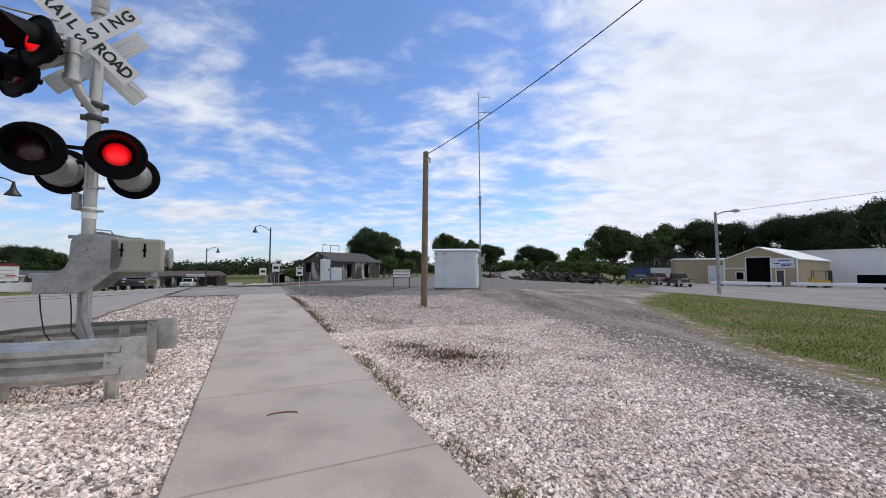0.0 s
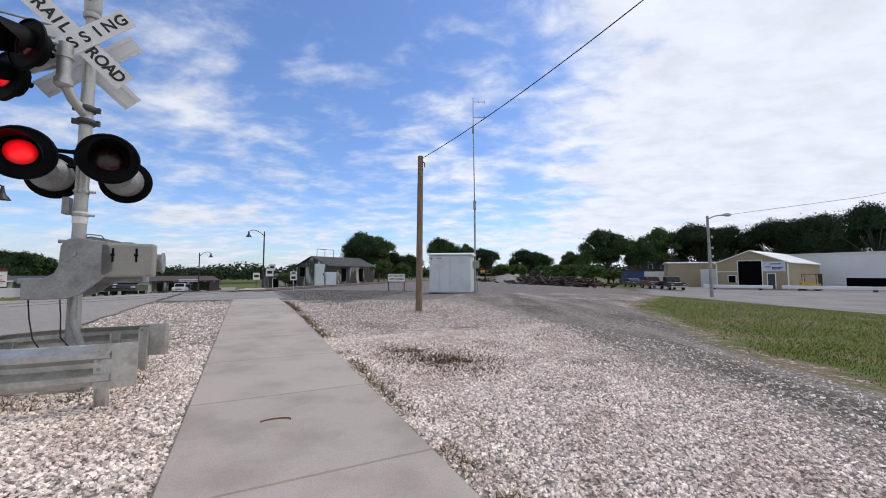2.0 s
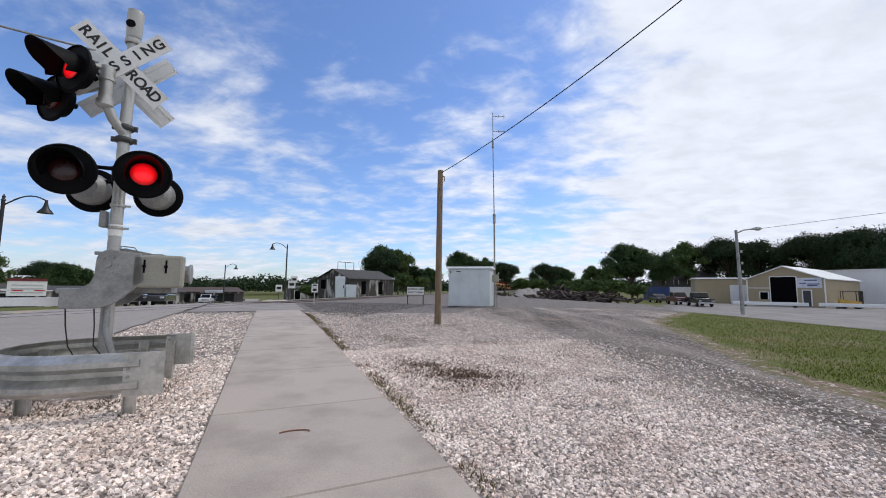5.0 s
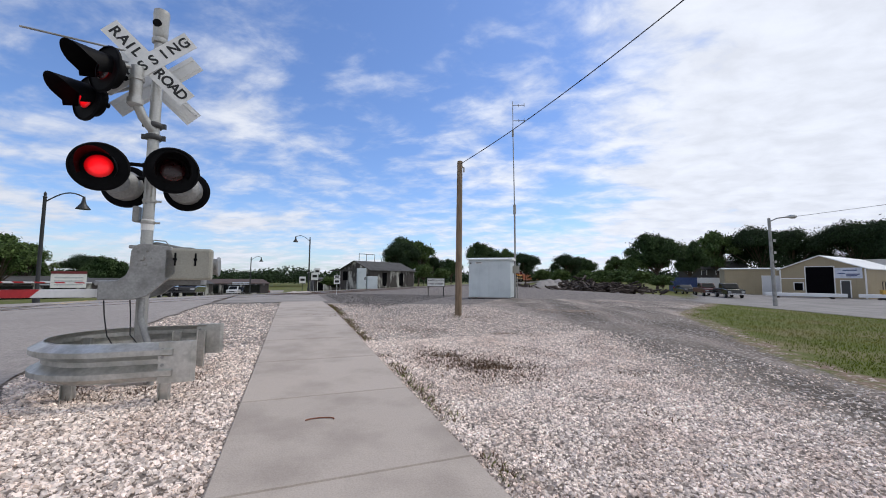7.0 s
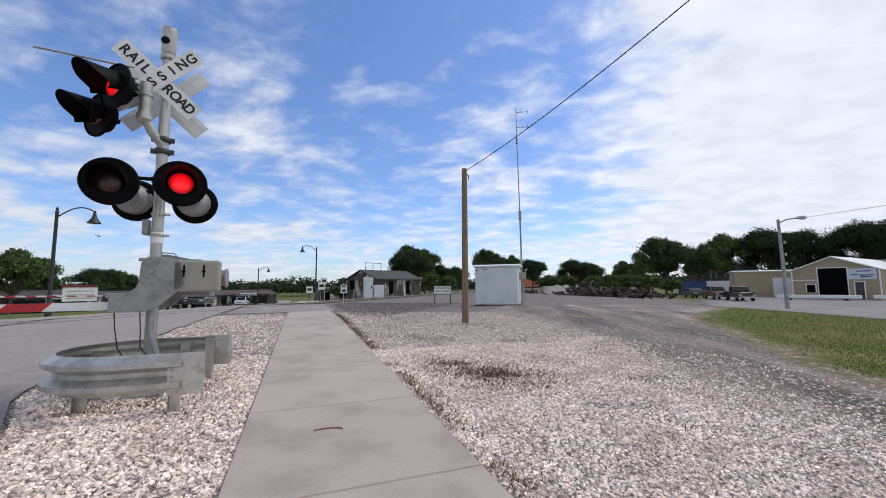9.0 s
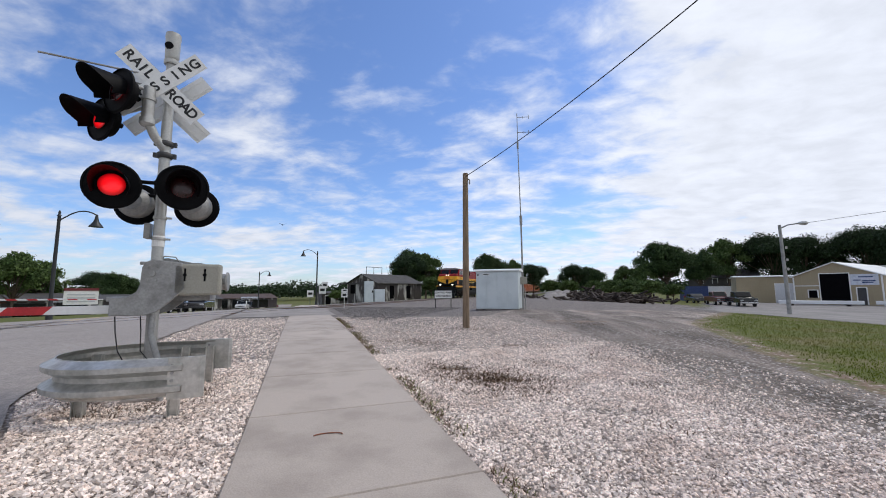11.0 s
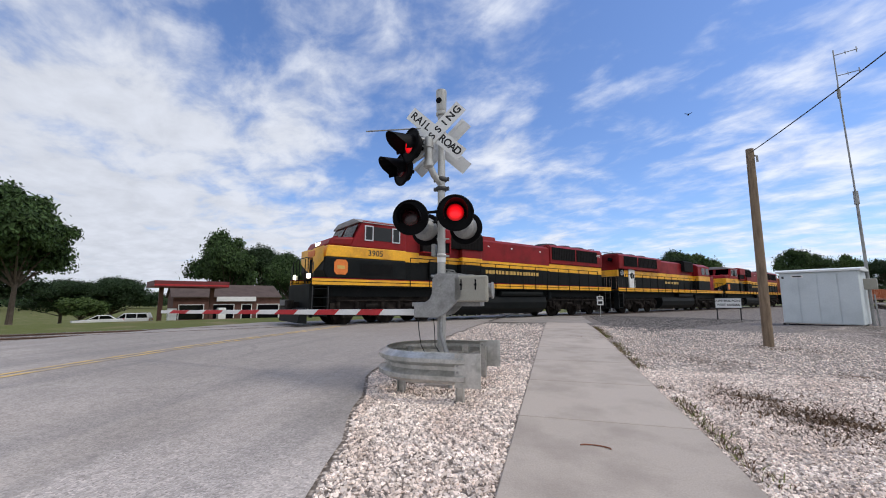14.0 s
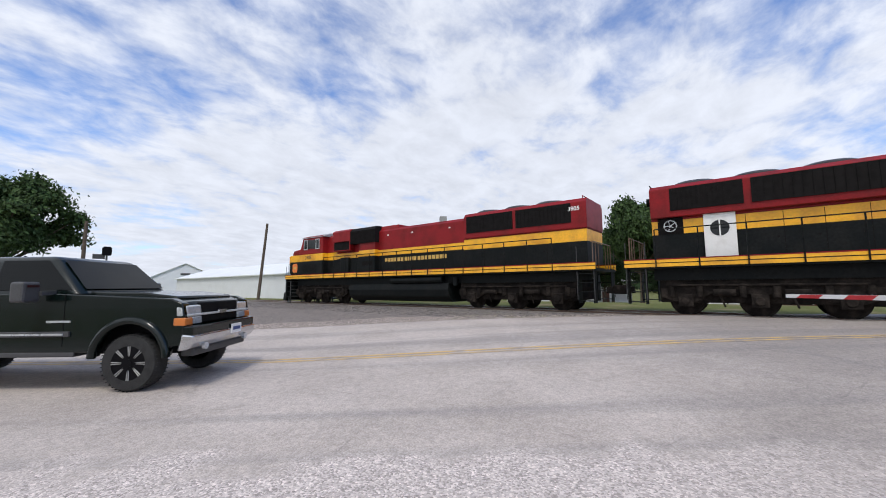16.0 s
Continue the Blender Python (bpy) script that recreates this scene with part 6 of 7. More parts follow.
def big_pickup():
    """The dark green crew-cab pickup that waits close by; it faces +x, wheels on z = 0."""
    front = along(-5.20, -7.24)
    m = pose(front.x, front.y, ground_z(front.x, front.y) + 0.03, 0, 0, math.degrees(math.atan2(U.y, U.x)) + 1.0)
    tr = thing("pickup_truck", m, "dark green crew-cab pickup with black wheels waiting on the road", "pickup truck")
    w, r = 0.99, 0.42
    back = -3.9
    # flanks with wheel openings: x forward from the front axle
    def arch(cx, rad, n=9):
        return [(cx + rad * math.cos(radians(a)), 0.40 + rad * math.sin(radians(a))) for a in [180 - 180 * i / (n - 1) for i in range(n)]]
    side = [(-5.0, 0.62), (back - 0.56, 0.58)] + arch(back, 0.54) + [(back + 0.56, 0.50), (-0.42, 0.48)] + arch(0.16, 0.54) + [(0.74, 0.55), (0.92, 0.58), (0.97, 0.95), (0.92, 1.20), (0.75, 1.27), (-0.92, 1.36), (-5.0, 1.38)]
    for s in (-1, 1):
        a, b = sorted((s * w, s * (w - 0.16)))
        part("flank", Shape().prism(side, "y", a, b), "truckgreen", tr, bevel=0.06, smooth=True)
    body = Shape()
    body.prism([(-4.98, 0.95), (0.85, 0.95), (0.90, 1.20), (0.72, 1.255), (-0.90, 1.345), (-4.98, 1.36)], "y", -w + 0.06, w - 0.06)
    part("body", body, "truckgreen", tr, bevel=0.06, smooth=True)
    hood = Shape().prism([(-0.93, 1.335), (0.72, 1.25), (0.70, 1.30), (0.2, 1.365), (-0.93, 1.40)], "y", -0.78, 0.78)
    part("bonnet", hood, "truckgreen", tr, bevel=0.035, smooth=True)
    part("chassis", Shape().box(-4.8, 0.75, -0.7, 0.7, 0.42, 0.95), "black", tr)
    # greenhouse, leaning inwards
    def ring(z, x0, x1, yy):
        return [(x1, -yy, z), (x0, -yy, z), (x0, yy, z), (x1, yy, z)]
    gh = Shape()
    lo, hi = ring(1.36, -0.62, -3.25, 0.94), ring(1.95, -1.22, -3.10, 0.79)
    gh.add(lo + hi, [(0, 1, 5, 4)[::-1], (1, 2, 6, 5)[::-1], (2, 3, 7, 6)[::-1], (3, 0, 4, 7)[::-1], (4, 5, 6, 7)[::-1]])
    part("cab", gh, "truckgreen", tr, bevel=0.10, smooth=True)
    ws = Shape().add([(-0.685, -0.84, 1.41), (-0.685, 0.84, 1.41), (-1.155, 0.72, 1.87), (-1.155, -0.72, 1.87)], [(0, 1, 2, 3)])
    part("windshield", ws, "tinted", tr, m=pose(0.022, 0, 0.022))
    for s in (-1, 1):
        def skin(x, z):
            k = (z - 1.36) / 0.62
            return (x, s * (0.94 - 0.16 * k + 0.012), z)
        for pts in ([(-0.80, 1.42), (-1.98, 1.42), (-1.98, 1.88), (-1.28, 1.88)], [(-2.08, 1.42), (-3.02, 1.42), (-2.94, 1.88), (-2.08, 1.88)]):
            win = Shape().add([skin(*p) for p in pts], [(0, 1, 2, 3) if s < 0 else (3, 2, 1, 0)])
            part("side_window", win, "tinted", tr)
        a, b = sorted((s * (w - 0.01), s * (w + 0.03)))
        part("side_trim", Shape().box(-3.25, -0.72, a, b, 0.72, 0.80), "plastic", tr, bevel=0.01)
        a2, b2 = sorted((s * (w + 0.02), s * (w + 0.038)))
        part("chrome_strip", Shape().box(-3.25, -0.80, a2, b2, 0.745, 0.772), "silver", tr)
        part("badge", Shape().box(-1.08, -0.72, *sorted((s * (w - 0.005), s * (w + 0.012))), 0.93, 0.96), "silver", tr)
        for x in (-1.88, -3.0):
            part("door_handle", Shape().box(x - 0.12, x + 0.06, *sorted((s * (w - 0.01), s * (w + 0.035))), 1.10, 1.16), "plastic", tr, bevel=0.012)
        seams = Shape()
        for x in (-0.83, -2.02, -3.12):
            seams.box(x - 0.005, x + 0.005, *sorted((s * w, s * (w + 0.003))), 0.58, 1.35)
        part("door_seam", seams, "black", tr)
        for cx in (0.16, back):
            flare = Shape()
            pts = [(cx + 0.55 * math.cos(radians(a)), s * (w - 0.005), 0.40 + 0.55 * math.sin(radians(a))) for a in range(0, 181, 12)]
            flare.tube(pts, 0.06, 10)
            part("wheel_flare", flare, "truckgreen", tr, smooth=True)
        mir = Shape().box(-1.27, -1.07, *sorted((s * 1.12, s * 1.38)), 1.24, 1.54)
        mirror = part("mirror", mir, "plastic", tr, "large black towing mirror", bevel=0.035)
        part("mirror_arm", Shape().box(-1.10, -1.02, *sorted((s * 0.9, s * 1.16)), 1.34, 1.40), "plastic", mirror)
        part("mirror_signal", Shape().box(-1.075, -1.06, *sorted((s * 1.16, s * 1.32)), 1.46, 1.49), "lens_dark", mirror)
        hl = part("headlight", Shape().prism([(0.70, 1.02), (0.965, 1.02), (0.945, 1.16), (0.72, 1.17)], "y", *sorted((s * 0.56, s * 0.92))), "clear", tr, bevel=0.02)
        part("side_lamp", Shape().prism([(0.84, 1.00), (0.945, 1.00), (0.925, 1.14), (0.83, 1.15)], "y", *sorted((s * 0.915, s * 0.995))), "clear", tr, bevel=0.02)
        part("turn_signal", Shape().prism([(0.80, 0.86), (0.985, 0.86), (0.975, 0.985), (0.80, 0.985)], "y", *sorted((s * 0.80, s * 1.0))), "amber", tr, bevel=0.02)
        part("lower_lamp", Shape().prism([(0.68, 0.87), (0.98, 0.87), (0.97, 0.99), (0.70, 0.99)], "y", *sorted((s * 0.56, s * 0.92))), "clear", tr, bevel=0.02)
        part("fog_lamp", Shape().rod((1.05, s * 0.62, 0.52), (1.10, s * 0.62, 0.52), 0.055, n=14), "clear", tr)
        for x in (0.16, back):
            wheel(tr, x, s * (w - 0.15), r, 0.30, s, "black", 8)
    gr = part("grille", Shape().box(0.86, 0.955, -0.55, 0.55, 0.87, 1.20), "black", tr, bevel=0.02)
    part("grille_bar", Shape().box(0.94, 0.992, -0.93, 0.93, 0.995, 1.03), "silver", gr, "bright bar across the grille", bevel=0.012)
    part("emblem", Shape().prism([(-0.10, 1.0), (0.10, 1.0), (0.13, 1.06), (-0.13, 1.06)], "x", 0.98, 1.0), "chrome", gr)
    bm = Shape().prism([(0.86, 0.48), (1.02, 0.50), (1.10, 0.60), (1.10, 0.72), (0.92, 0.74)], "y", -w, w)
    bumper = part("bumper", bm, "chrome", tr, "chrome front bumper", bevel=0.03)
    part("bumper_top", Shape().box(0.80, 1.08, -w + 0.01, w - 0.01, 0.70, 0.86), "truckgreen", bumper, bevel=0.03)
    part("valance", Shape().box(0.80, 1.0, -0.8, 0.8, 0.38, 0.50), "plastic", bumper, bevel=0.03)
    pl = part("number_plate", Shape().box(1.10, 1.115, 0.10, 0.42, 0.63, 0.79), "white", bumper)
    part("plate_bar", Shape().box(1.115, 1.118, 0.14, 0.38, 0.68, 0.74), "bluefar", pl)
    part("running_board", Shape().box(-3.3, -0.65, -w + 0.0, w - 0.0, 0.42, 0.50), "plastic", tr, bevel=0.02)
    part("roof_aerial", Shape().turned((-2.6, 0.2, 1.93), (-2.75, 0.2, 2.03), [(0.06, 0), (0.02, 1)], 8), "black", tr)
    wip = Shape().rod((-0.72, -0.6, 1.415), (-0.80, -0.05, 1.47), 0.012)
    wip.rod((-0.72, 0.15, 1.415), (-0.80, 0.7, 1.47), 0.012)
    part("wiper", wip, "black", tr)
    # a lifted body: the wheels stay on the road
    for ob in tr.children:
        if not ob.name.startswith("tyre"):
            ob.matrix_basis = pose(0, 0, 0.10) @ ob.matrix_basis


big_pickup()


# ---- buildings ----
def gabled(name, m, L, W, eave, ridge, wall, roof, label, category, openings=(), gable="x", trim="white", ribs=True):
    """A hall L long along x and W deep along y from its front at y = 0; gable: the axis along which its ridge runs."""
    h = thing(name, m, label, category)
    s = Shape()
    if gable == "y":
        s.prism([(-L / 2, -1), (L / 2, -1), (L / 2, eave), (0, ridge), (-L / 2, eave)], "y", 0, W)
    else:
        s.prism([(0, -1), (W, -1), (W, eave), (W / 2, ridge), (0, eave)], "x", -L / 2, L / 2)
    part("wall", s, wall, h)
    r = Shape()
    o, t = 0.25, 0.12
    if gable == "y":
        k = (ridge - eave) / (L / 2)
        for q in (-1, 1):
            p = [(0, ridge), (q * (L / 2 + o), eave - k * o), (q * (L / 2 + o), eave - k * o + t), (0, ridge + t)]
            r.prism(p if q < 0 else p[::-1], "y", -o, W + o)
    else:
        k = (ridge - eave) / (W / 2)
        r.prism([(-o, eave - k * o), (W / 2, ridge), (W / 2, ridge + t), (-o, eave - k * o + t)], "x", -L / 2 - o, L / 2 + o)
        r.prism([(W / 2, ridge), (W + o, eave - k * o), (W + o, eave - k * o + t), (W / 2, ridge + t)], "x", -L / 2 - o, L / 2 + o)
    part("roof", r, roof, h, "pitched roof with a thin overhang")
    if ribs:
        rb = Shape()
        n = int(L / 0.9)
        for i in range(n + 1):
            x = -L / 2 + L * i / n
            top = eave if gable == "x" else eave + (ridge - eave) * (1 - abs(x) / (L / 2))
            rb.box(x - 0.03, x + 0.03, -0.035, 0, -1, top - 0.05)
        part("siding_rib", rb, wall, h)
    for nm, x0, x1, z0, z1, mat in openings:
        op = part(nm, Shape().box(x0, x1, -0.06, 0.02, z0, z1), mat, h)
        if nm in ("door", "window", "gate"):
            f = Shape()
            for bx in ((x0 - 0.1, x0, z0, z1 + 0.1), (x1, x1 + 0.1, z0, z1 + 0.1), (x0, x1, z1, z1 + 0.1)):
                f.box(bx[0], bx[1], -0.09, 0.0, bx[2], bx[3])
            part("frame", f, trim, op)
    return h


def build_buildings():
    # yard on the far side of the street: a tan hall with a lower wing and a white block
    hall = gabled("warehouse", facing(-39.3, 72, -16), 8.6, 17, 3.75, 5.5, "tan", "whiteroof", "tan metal warehouse with open door and white roof", "warehouse",
                  [("gate", -1.45, 1.35, 0.1, 4.05, "dark"), ("banner", 1.4, 3.95, 2.55, 3.9, "poster"), ("door", 2.0, 2.8, 0.1, 2.2, "plastic"), ("window", -2.7, -1.8, 0.9, 1.9, "dark"), ("ledge", -4.25, -1.6, 2.45, 2.56, "white")], gable="y", trim="white")
    for x0, x1, z in ((2.2, 3.5, 3.5), (1.7, 2.4, 3.1), (2.5, 3.7, 3.0), (2.5, 3.5, 2.8)):
        part("banner_bar", Shape().box(x0, x1, -0.075, -0.06, z, z + 0.13), "bluefar", hall)
    for x in (-4.22, 4.22):
        part("corner_trim", Shape().box(x - 0.08, x + 0.08, -0.08, -0.02, -1, 3.7), "white", hall)
    gabled("annex", facing(-34.2, 79, 8), 8.6, 9, 4.0, 4.2, "tan", "whiteroof", "tan flat-roofed wing with a white door", "building", [("door", 0.5, 2.6, 0.0, 2.9, "whitewall")], gable="x")
    gabled("white_block", facing(-49.5, 90, -8), 26, 14, 5.6, 5.8, "whitewall", "whiteroof", "white metal building beside the warehouse", "building", [("gate", -4, 8, 0.0, 1.6, "dark")], gable="x")
    for k, (bear, far, mat) in enumerate(((-27.1, 88, "bluefar"), (-29.5, 89, "whitewall"))):
        c = thing("shipping_container", facing(bear, far, 10), "corrugated shipping container behind the parked cars", "container", "containers")
        s = Shape().box(-1.9, 1.9, 0, 6, 0, 2.7)
        for i in range(13):
            s.box(-1.85 + 0.3 * i, -1.70 + 0.3 * i, -0.04, 0, 0.15, 2.55)
        part("box", s, mat, c)
    gabled("house", facing(-29.8, 118, 0), 14, 8, 5.0, 7.2, "oldroof", "oldroof", "dark grey two-storey house behind the containers", "house", [("window", x, x + 1.0, 3.6, 4.8, "glass") for x in (-5, -2, 1, 4)])
    x, y = polar(-44.3, 70)
    fk = thing("forklift", pose(x, y, ground_z(x, y), 0, 0, -30), "small yellow forklift parked at the warehouse wall", "forklift")
    part("body", Shape().prism([(-1.0, 0.3), (0.9, 0.3), (0.9, 0.9), (-0.2, 1.0), (-1.0, 1.2)], "y", -0.5, 0.5), "forklift", fk, bevel=0.05)
    cage = Shape()
    for px in (-0.7, 0.7):
        for py in (-0.45, 0.45):
            cage.rod((px, py, 0.9), (px, py, 2.1), 0.04)
    cage.box(-0.75, 0.75, -0.5, 0.5, 2.1, 2.17)
    part("cage", cage, "poleblack", fk)
    part("lift_mast", Shape().box(0.95, 1.1, -0.35, 0.35, 0.1, 2.2), "poleblack", fk)
    for px in (-0.7, 0.65):
        part("tyre", Shape().rod((px, -0.55, 0.3), (px, 0.55, 0.3), 0.3, n=18), "rubber", fk)
    for bear, far, ln in ((-38.0, 66, 7.5), (-46.2, 68, 10.0)):
        st = thing("pipe_stack", facing(bear, far, 4, 0.1), "long pale stacked beams lying on blocks", "beam stack")
        for j in range(3):
            part("beam", Shape().box(-ln / 2, ln / 2, 0.34 * j, 0.34 * j + 0.3, 0.15, 0.55), "whitewall", st, bevel=0.02)
        for px in (-ln / 3, ln / 3):
            part("block", Shape().box(px - 0.15, px + 0.15, -0.05, 1.05, -0.15, 0.15), "tie", st)
    # derelict depot beyond the rails
    dep = gabled("old_depot", facing(17.6, 62, -52), 7.5, 9.5, 2.95, 4.35, "oldwall", "oldroof", "derelict depot with peeling whitewash and dark roof", "building",
                 [("window", -2.8, -1.6, 1.4, 2.8, "dark"), ("door", 0.6, 1.7, 0.1, 2.4, "dark"), ("canopy", -6.2, 2.2, 2.9, 3.08, "oldroof")], gable="y", ribs=False, trim="oldroof")
    fr = Shape().tube([(-0.2, 1, 4.2), (-0.2, 1, 5.6), (-0.2, 4.2, 5.6), (-0.2, 4.2, 4.2)], 0.05, 6)
    fr.rod((-0.2, 2.5, 4.2), (-0.2, 2.5, 5.6), 0.04)
    part("roof_frame", fr, "poleblack", dep, "empty sign frame on the roof")
    for k in range(5):
        part("side_patch", Shape().box(3.75, 3.78, 0.6 + 1.8 * k, 1.5 + 1.8 * k, 0.6, 2.6), "dark" if k % 2 else "oldwall", dep)
    cab = thing("equipment_cabinet", facing(16.2, 44.5, 8), "pair of silver equipment cabinets by the rails", "equipment cabinet")
    part("tall_cabinet", Shape().box(-0.75, 0.2, 0, 0.8, -0.3, 2.3), "hut", cab, bevel=0.03)
    part("low_cabinet", Shape().box(0.35, 1.5, 0, 0.8, -0.3, 1.4), "hut", cab, bevel=0.03)
    part("label_plate", Shape().box(0.02, 0.14, -0.01, 0.0, 1.0, 1.3), "ink", cab)
    gabled("low_shop", facing(21.1, 92, 10), 6.4, 7, 2.5, 2.9, "oldwall", "oldroof", "low grey shop beyond the rails", "building", [("door", -2.4, -1.2, 0, 2.0, "dark"), ("window", 0.4, 2.6, 0.8, 1.9, "glass")], ribs=False)
    for bear, far, z in ((23.0, 55, 2.2), (22.7, 66, 3.4), (24.6, 62, 2.0)):
        sg = thing("small_sign", facing(bear, far), "small white roadside sign on a post", "sign")
        part("post", Shape().rod((0, 0.05, -0.3), (0, 0.05, z), 0.04), "poleblack", sg)
        pl = part("plate", Shape().box(-0.45, 0.45, -0.03, 0.0, z - 0.7, z + 0.3), "white", sg)
        part("bar", Shape().box(-0.3, 0.3, -0.04, -0.03, z - 0.35, z), "ink", pl)
    # shops left of the road
    for bear, far, ln, wallm, roofm, lab in ((36.8, 105, 30, "oldwall", "brownroof", "long low shop row with worn walls and brown roof"), (45.5, 92, 34, "oldwall", "oldroof", "long low store with worn walls and dark roof"), (55.5, 78, 26, "oldwall", "oldroof", "low store with worn walls and dark roof")):
        b = gabled("shop_row", facing(bear, far, 6), ln, 14, 2.7, 3.7, wallm, roofm, lab, "shop", [("window", -ln / 2 + 2 + 4.5 * i, -ln / 2 + 5.4 + 4.5 * i, 0.5, 2.4, "glass") for i in range(int(ln / 4.6))], ribs=False, trim="plastic")
        for i in range(3):
            part("shop_sign", Shape().box(-ln / 2 + 3 + i * ln / 3.2, -ln / 2 + 7 + i * ln / 3.2, -0.2, -0.05, 2.5, 3.1), ("maroon", "brick", "poster")[i], b)
    for bear, far, z in ((48.6, 62, 3.3),):
        sg = thing("pole_sign", facing(bear, far), "pale board sign on two posts by the road", "sign")
        for px in (-1.3, 1.3):
            part("post", Shape().rod((px, 0.1, -0.3), (px, 0.1, z), 0.09), "poleblack", sg)
        pl = part("board", Shape().box(-1.5, 1.5, -0.1, 0.05, z - 1.9, z), "white", sg)
        part("header_bar", Shape().box(-1.5, 1.5, -0.13, -0.1, z - 0.3, z), "maroon", pl)
        for k in range(3):
            part("text_bar", Shape().box(-1.2, 1.2, -0.12, -0.1, z - 0.8 - 0.4 * k, z - 0.65 - 0.4 * k), "silver", pl)
    # filling station
    gs = gabled("filling_station", facing(70.3, 58, 10), 12.3, 9, 3.3, 4.9, "brick", "brownroof", "brown brick filling station shop with hipped roof", "filling station", [("window", -5.5, -3.0, 0.6, 2.3, "glass"), ("window", -2.2, 0.4, 0.6, 2.3, "dark"), ("door", 1.4, 2.5, 0.1, 2.3, "dark"), ("window", 3.3, 6.0, 0.5, 2.3, "dark")], ribs=False)
    part("fascia_sign", Shape().box(-1.6, 3.0, -0.35, -0.1, 2.75, 3.35), "white", gs, "white fascia with pale bars")
    cp = thing("station_canopy", facing(75.0, 52, 10), "maroon flat canopy over the fuel pumps", "canopy")
    part("deck", Shape().box(-3.4, 3.4, -3, 3, 3.95, 4.6), "maroon", cp, bevel=0.04)
    part("stripe", Shape().box(-3.4, 3.4, -3.02, -3.0, 4.08, 4.22), "red_sheet", cp)
    for px in (-2.4, 2.4):
        part("column", Shape().box(px - 0.2, px + 0.2, -0.2, 0.2, -0.5, 3.95), "brick", cp)
        part("fuel_pump", Shape().box(px + 0.7, px + 1.5, -0.4, 0.4, -0.3, 1.7), "white", cp, bevel=0.05)
    # white halls, pens and the grain tower on the other side
    gabled("white_barn", facing(133.2, 46, 35), 9.4, 30, 2.55, 4.05, "whitewall", "whiteroof", "long white metal barn with a pale roof", "barn", [("gate", -2.6, 2.8, 0.0, 2.3, "whitewall"), ("door_track", -3.6, 3.8, 2.36, 2.46, "poleblack")], gable="y", trim="white")
    gabled("white_hall", facing(149.6, 92, 0), 10.5, 16, 3.6, 6.2, "whitewall", "whiteroof", "white hall with a dark door and a round mark", "barn", [("gate", 0.5, 4.2, 0, 2.6, "dark"), ("mark", -0.8, 0.8, 3.9, 4.3, "plastic")], gable="y", trim="poleblack")
    gabled("blue_hall", facing(124.5, 62, 6), 26, 10, 3.2, 3.5, "blue", "blue", "long low hall of blue sheet steel", "building", [("window", -9, -4, 0.2, 2.2, "dark")], gable="x")
    tw = thing("grain_tower", facing(117.2, 120, 8), "white concrete grain tower with leg and head house", "grain tower")
    part("silo", Shape().prism([(-6, -6), (6, -6), (6, 6), (-6, 6)], "z", -1, 16.5, top=[(-5.4, -5.4), (5.4, -5.4), (5.4, 5.4), (-5.4, 5.4)]), "whitewall", tw)
    for i in range(13):
        part("board_line", Shape().box(-5.75, 5.75, -6.06 + 0.034 * i, -5.9 + 0.034 * i, 0.4 + i, 0.48 + i), "silver", tw)
    part("head_leg", Shape().box(1.9, 2.7, -0.4, 0.4, 15, 25.5), "alu", tw)
    part("head_house", Shape().box(1.3, 3.3, -1, 1, 25, 26.6), "alu", tw)
    part("spout", Shape().rod((1.9, 0, 22), (-4.5, 0, 16.4), 0.2), "alu", tw)
    for i, (bear, far) in enumerate(((134.0, 31), (130.5, 33), (127.0, 34), (122.5, 36), (118.6, 38))):
        pen = thing("cattle_pen", facing(bear, far, 12), "black steel cattle panels standing in rows", "livestock pen", "pens")
        for j in range(3):
            pn = Shape()
            y = 0.7 * j
            for z in (0.25, 0.5, 0.75, 1.0, 1.25, 1.55):
                pn.rod((-2.0, y, z), (2.0, y, z), 0.035, n=6)
            for x in (-2.0, -1.0, 0, 1.0, 2.0):
                pn.rod((x, y, -0.3), (x, y, 1.6), 0.04, n=6)
            part("panel", pn, "poleblack", pen)
    for bear, far, hgt, lean in ((141.6, 42, 7.4, 5.0), (159.0, 40, 6.6, 1.0)):
        pl = thing("wooden_pole", facing(bear, far), "dark leaning wooden pole beyond the rails", "utility pole")
        k = math.tan(radians(lean)) * hgt
        part("shaft", Shape().rod((0, 0, -0.6), (k, 0, hgt), 0.15, 0.11), "bark", pl)
    sgn = thing("block_signal", facing(157.0, 44), "black railway block signal head on a mast", "railway signal")
    part("mast", Shape().rod((0, 0, -0.5), (0, 0, 4.4), 0.07), "plastic", sgn)
    part("head", Shape().prism([(-0.26, 4.2), (0.26, 4.2), (0.32, 4.35), (0.32, 4.8), (0.2, 4.95), (-0.2, 4.95), (-0.32, 4.8), (-0.32, 4.35)], "y", -0.2, 0.15), "black", sgn, bevel=0.03)
    part("ladder", Shape().box(-0.9, -0.1, 0.0, 0.05, 3.9, 4.3), "plastic", sgn)
    for bear, far, lab in ((101.5, 66, "brownroof"), (94.6, 62, "oldroof")):
        gabled("small_house", facing(bear, far, 15), 9, 7, 2.8, 4.6, "whitewall", lab, "small pale house beyond the street", "house", [("window", -3, -2, 1.0, 2.1, "glass"), ("door", 0.3, 1.3, 0, 2.1, "brick")], gable="y", ribs=False)
    sl = thing("street_lamp", facing(107.2, 44), "galvanised street light with a short arm", "street lamp")
    part("post", Shape().rod((0, 0, -0.5), (0, 0, 7.0), 0.11, 0.07), "galv", sl)
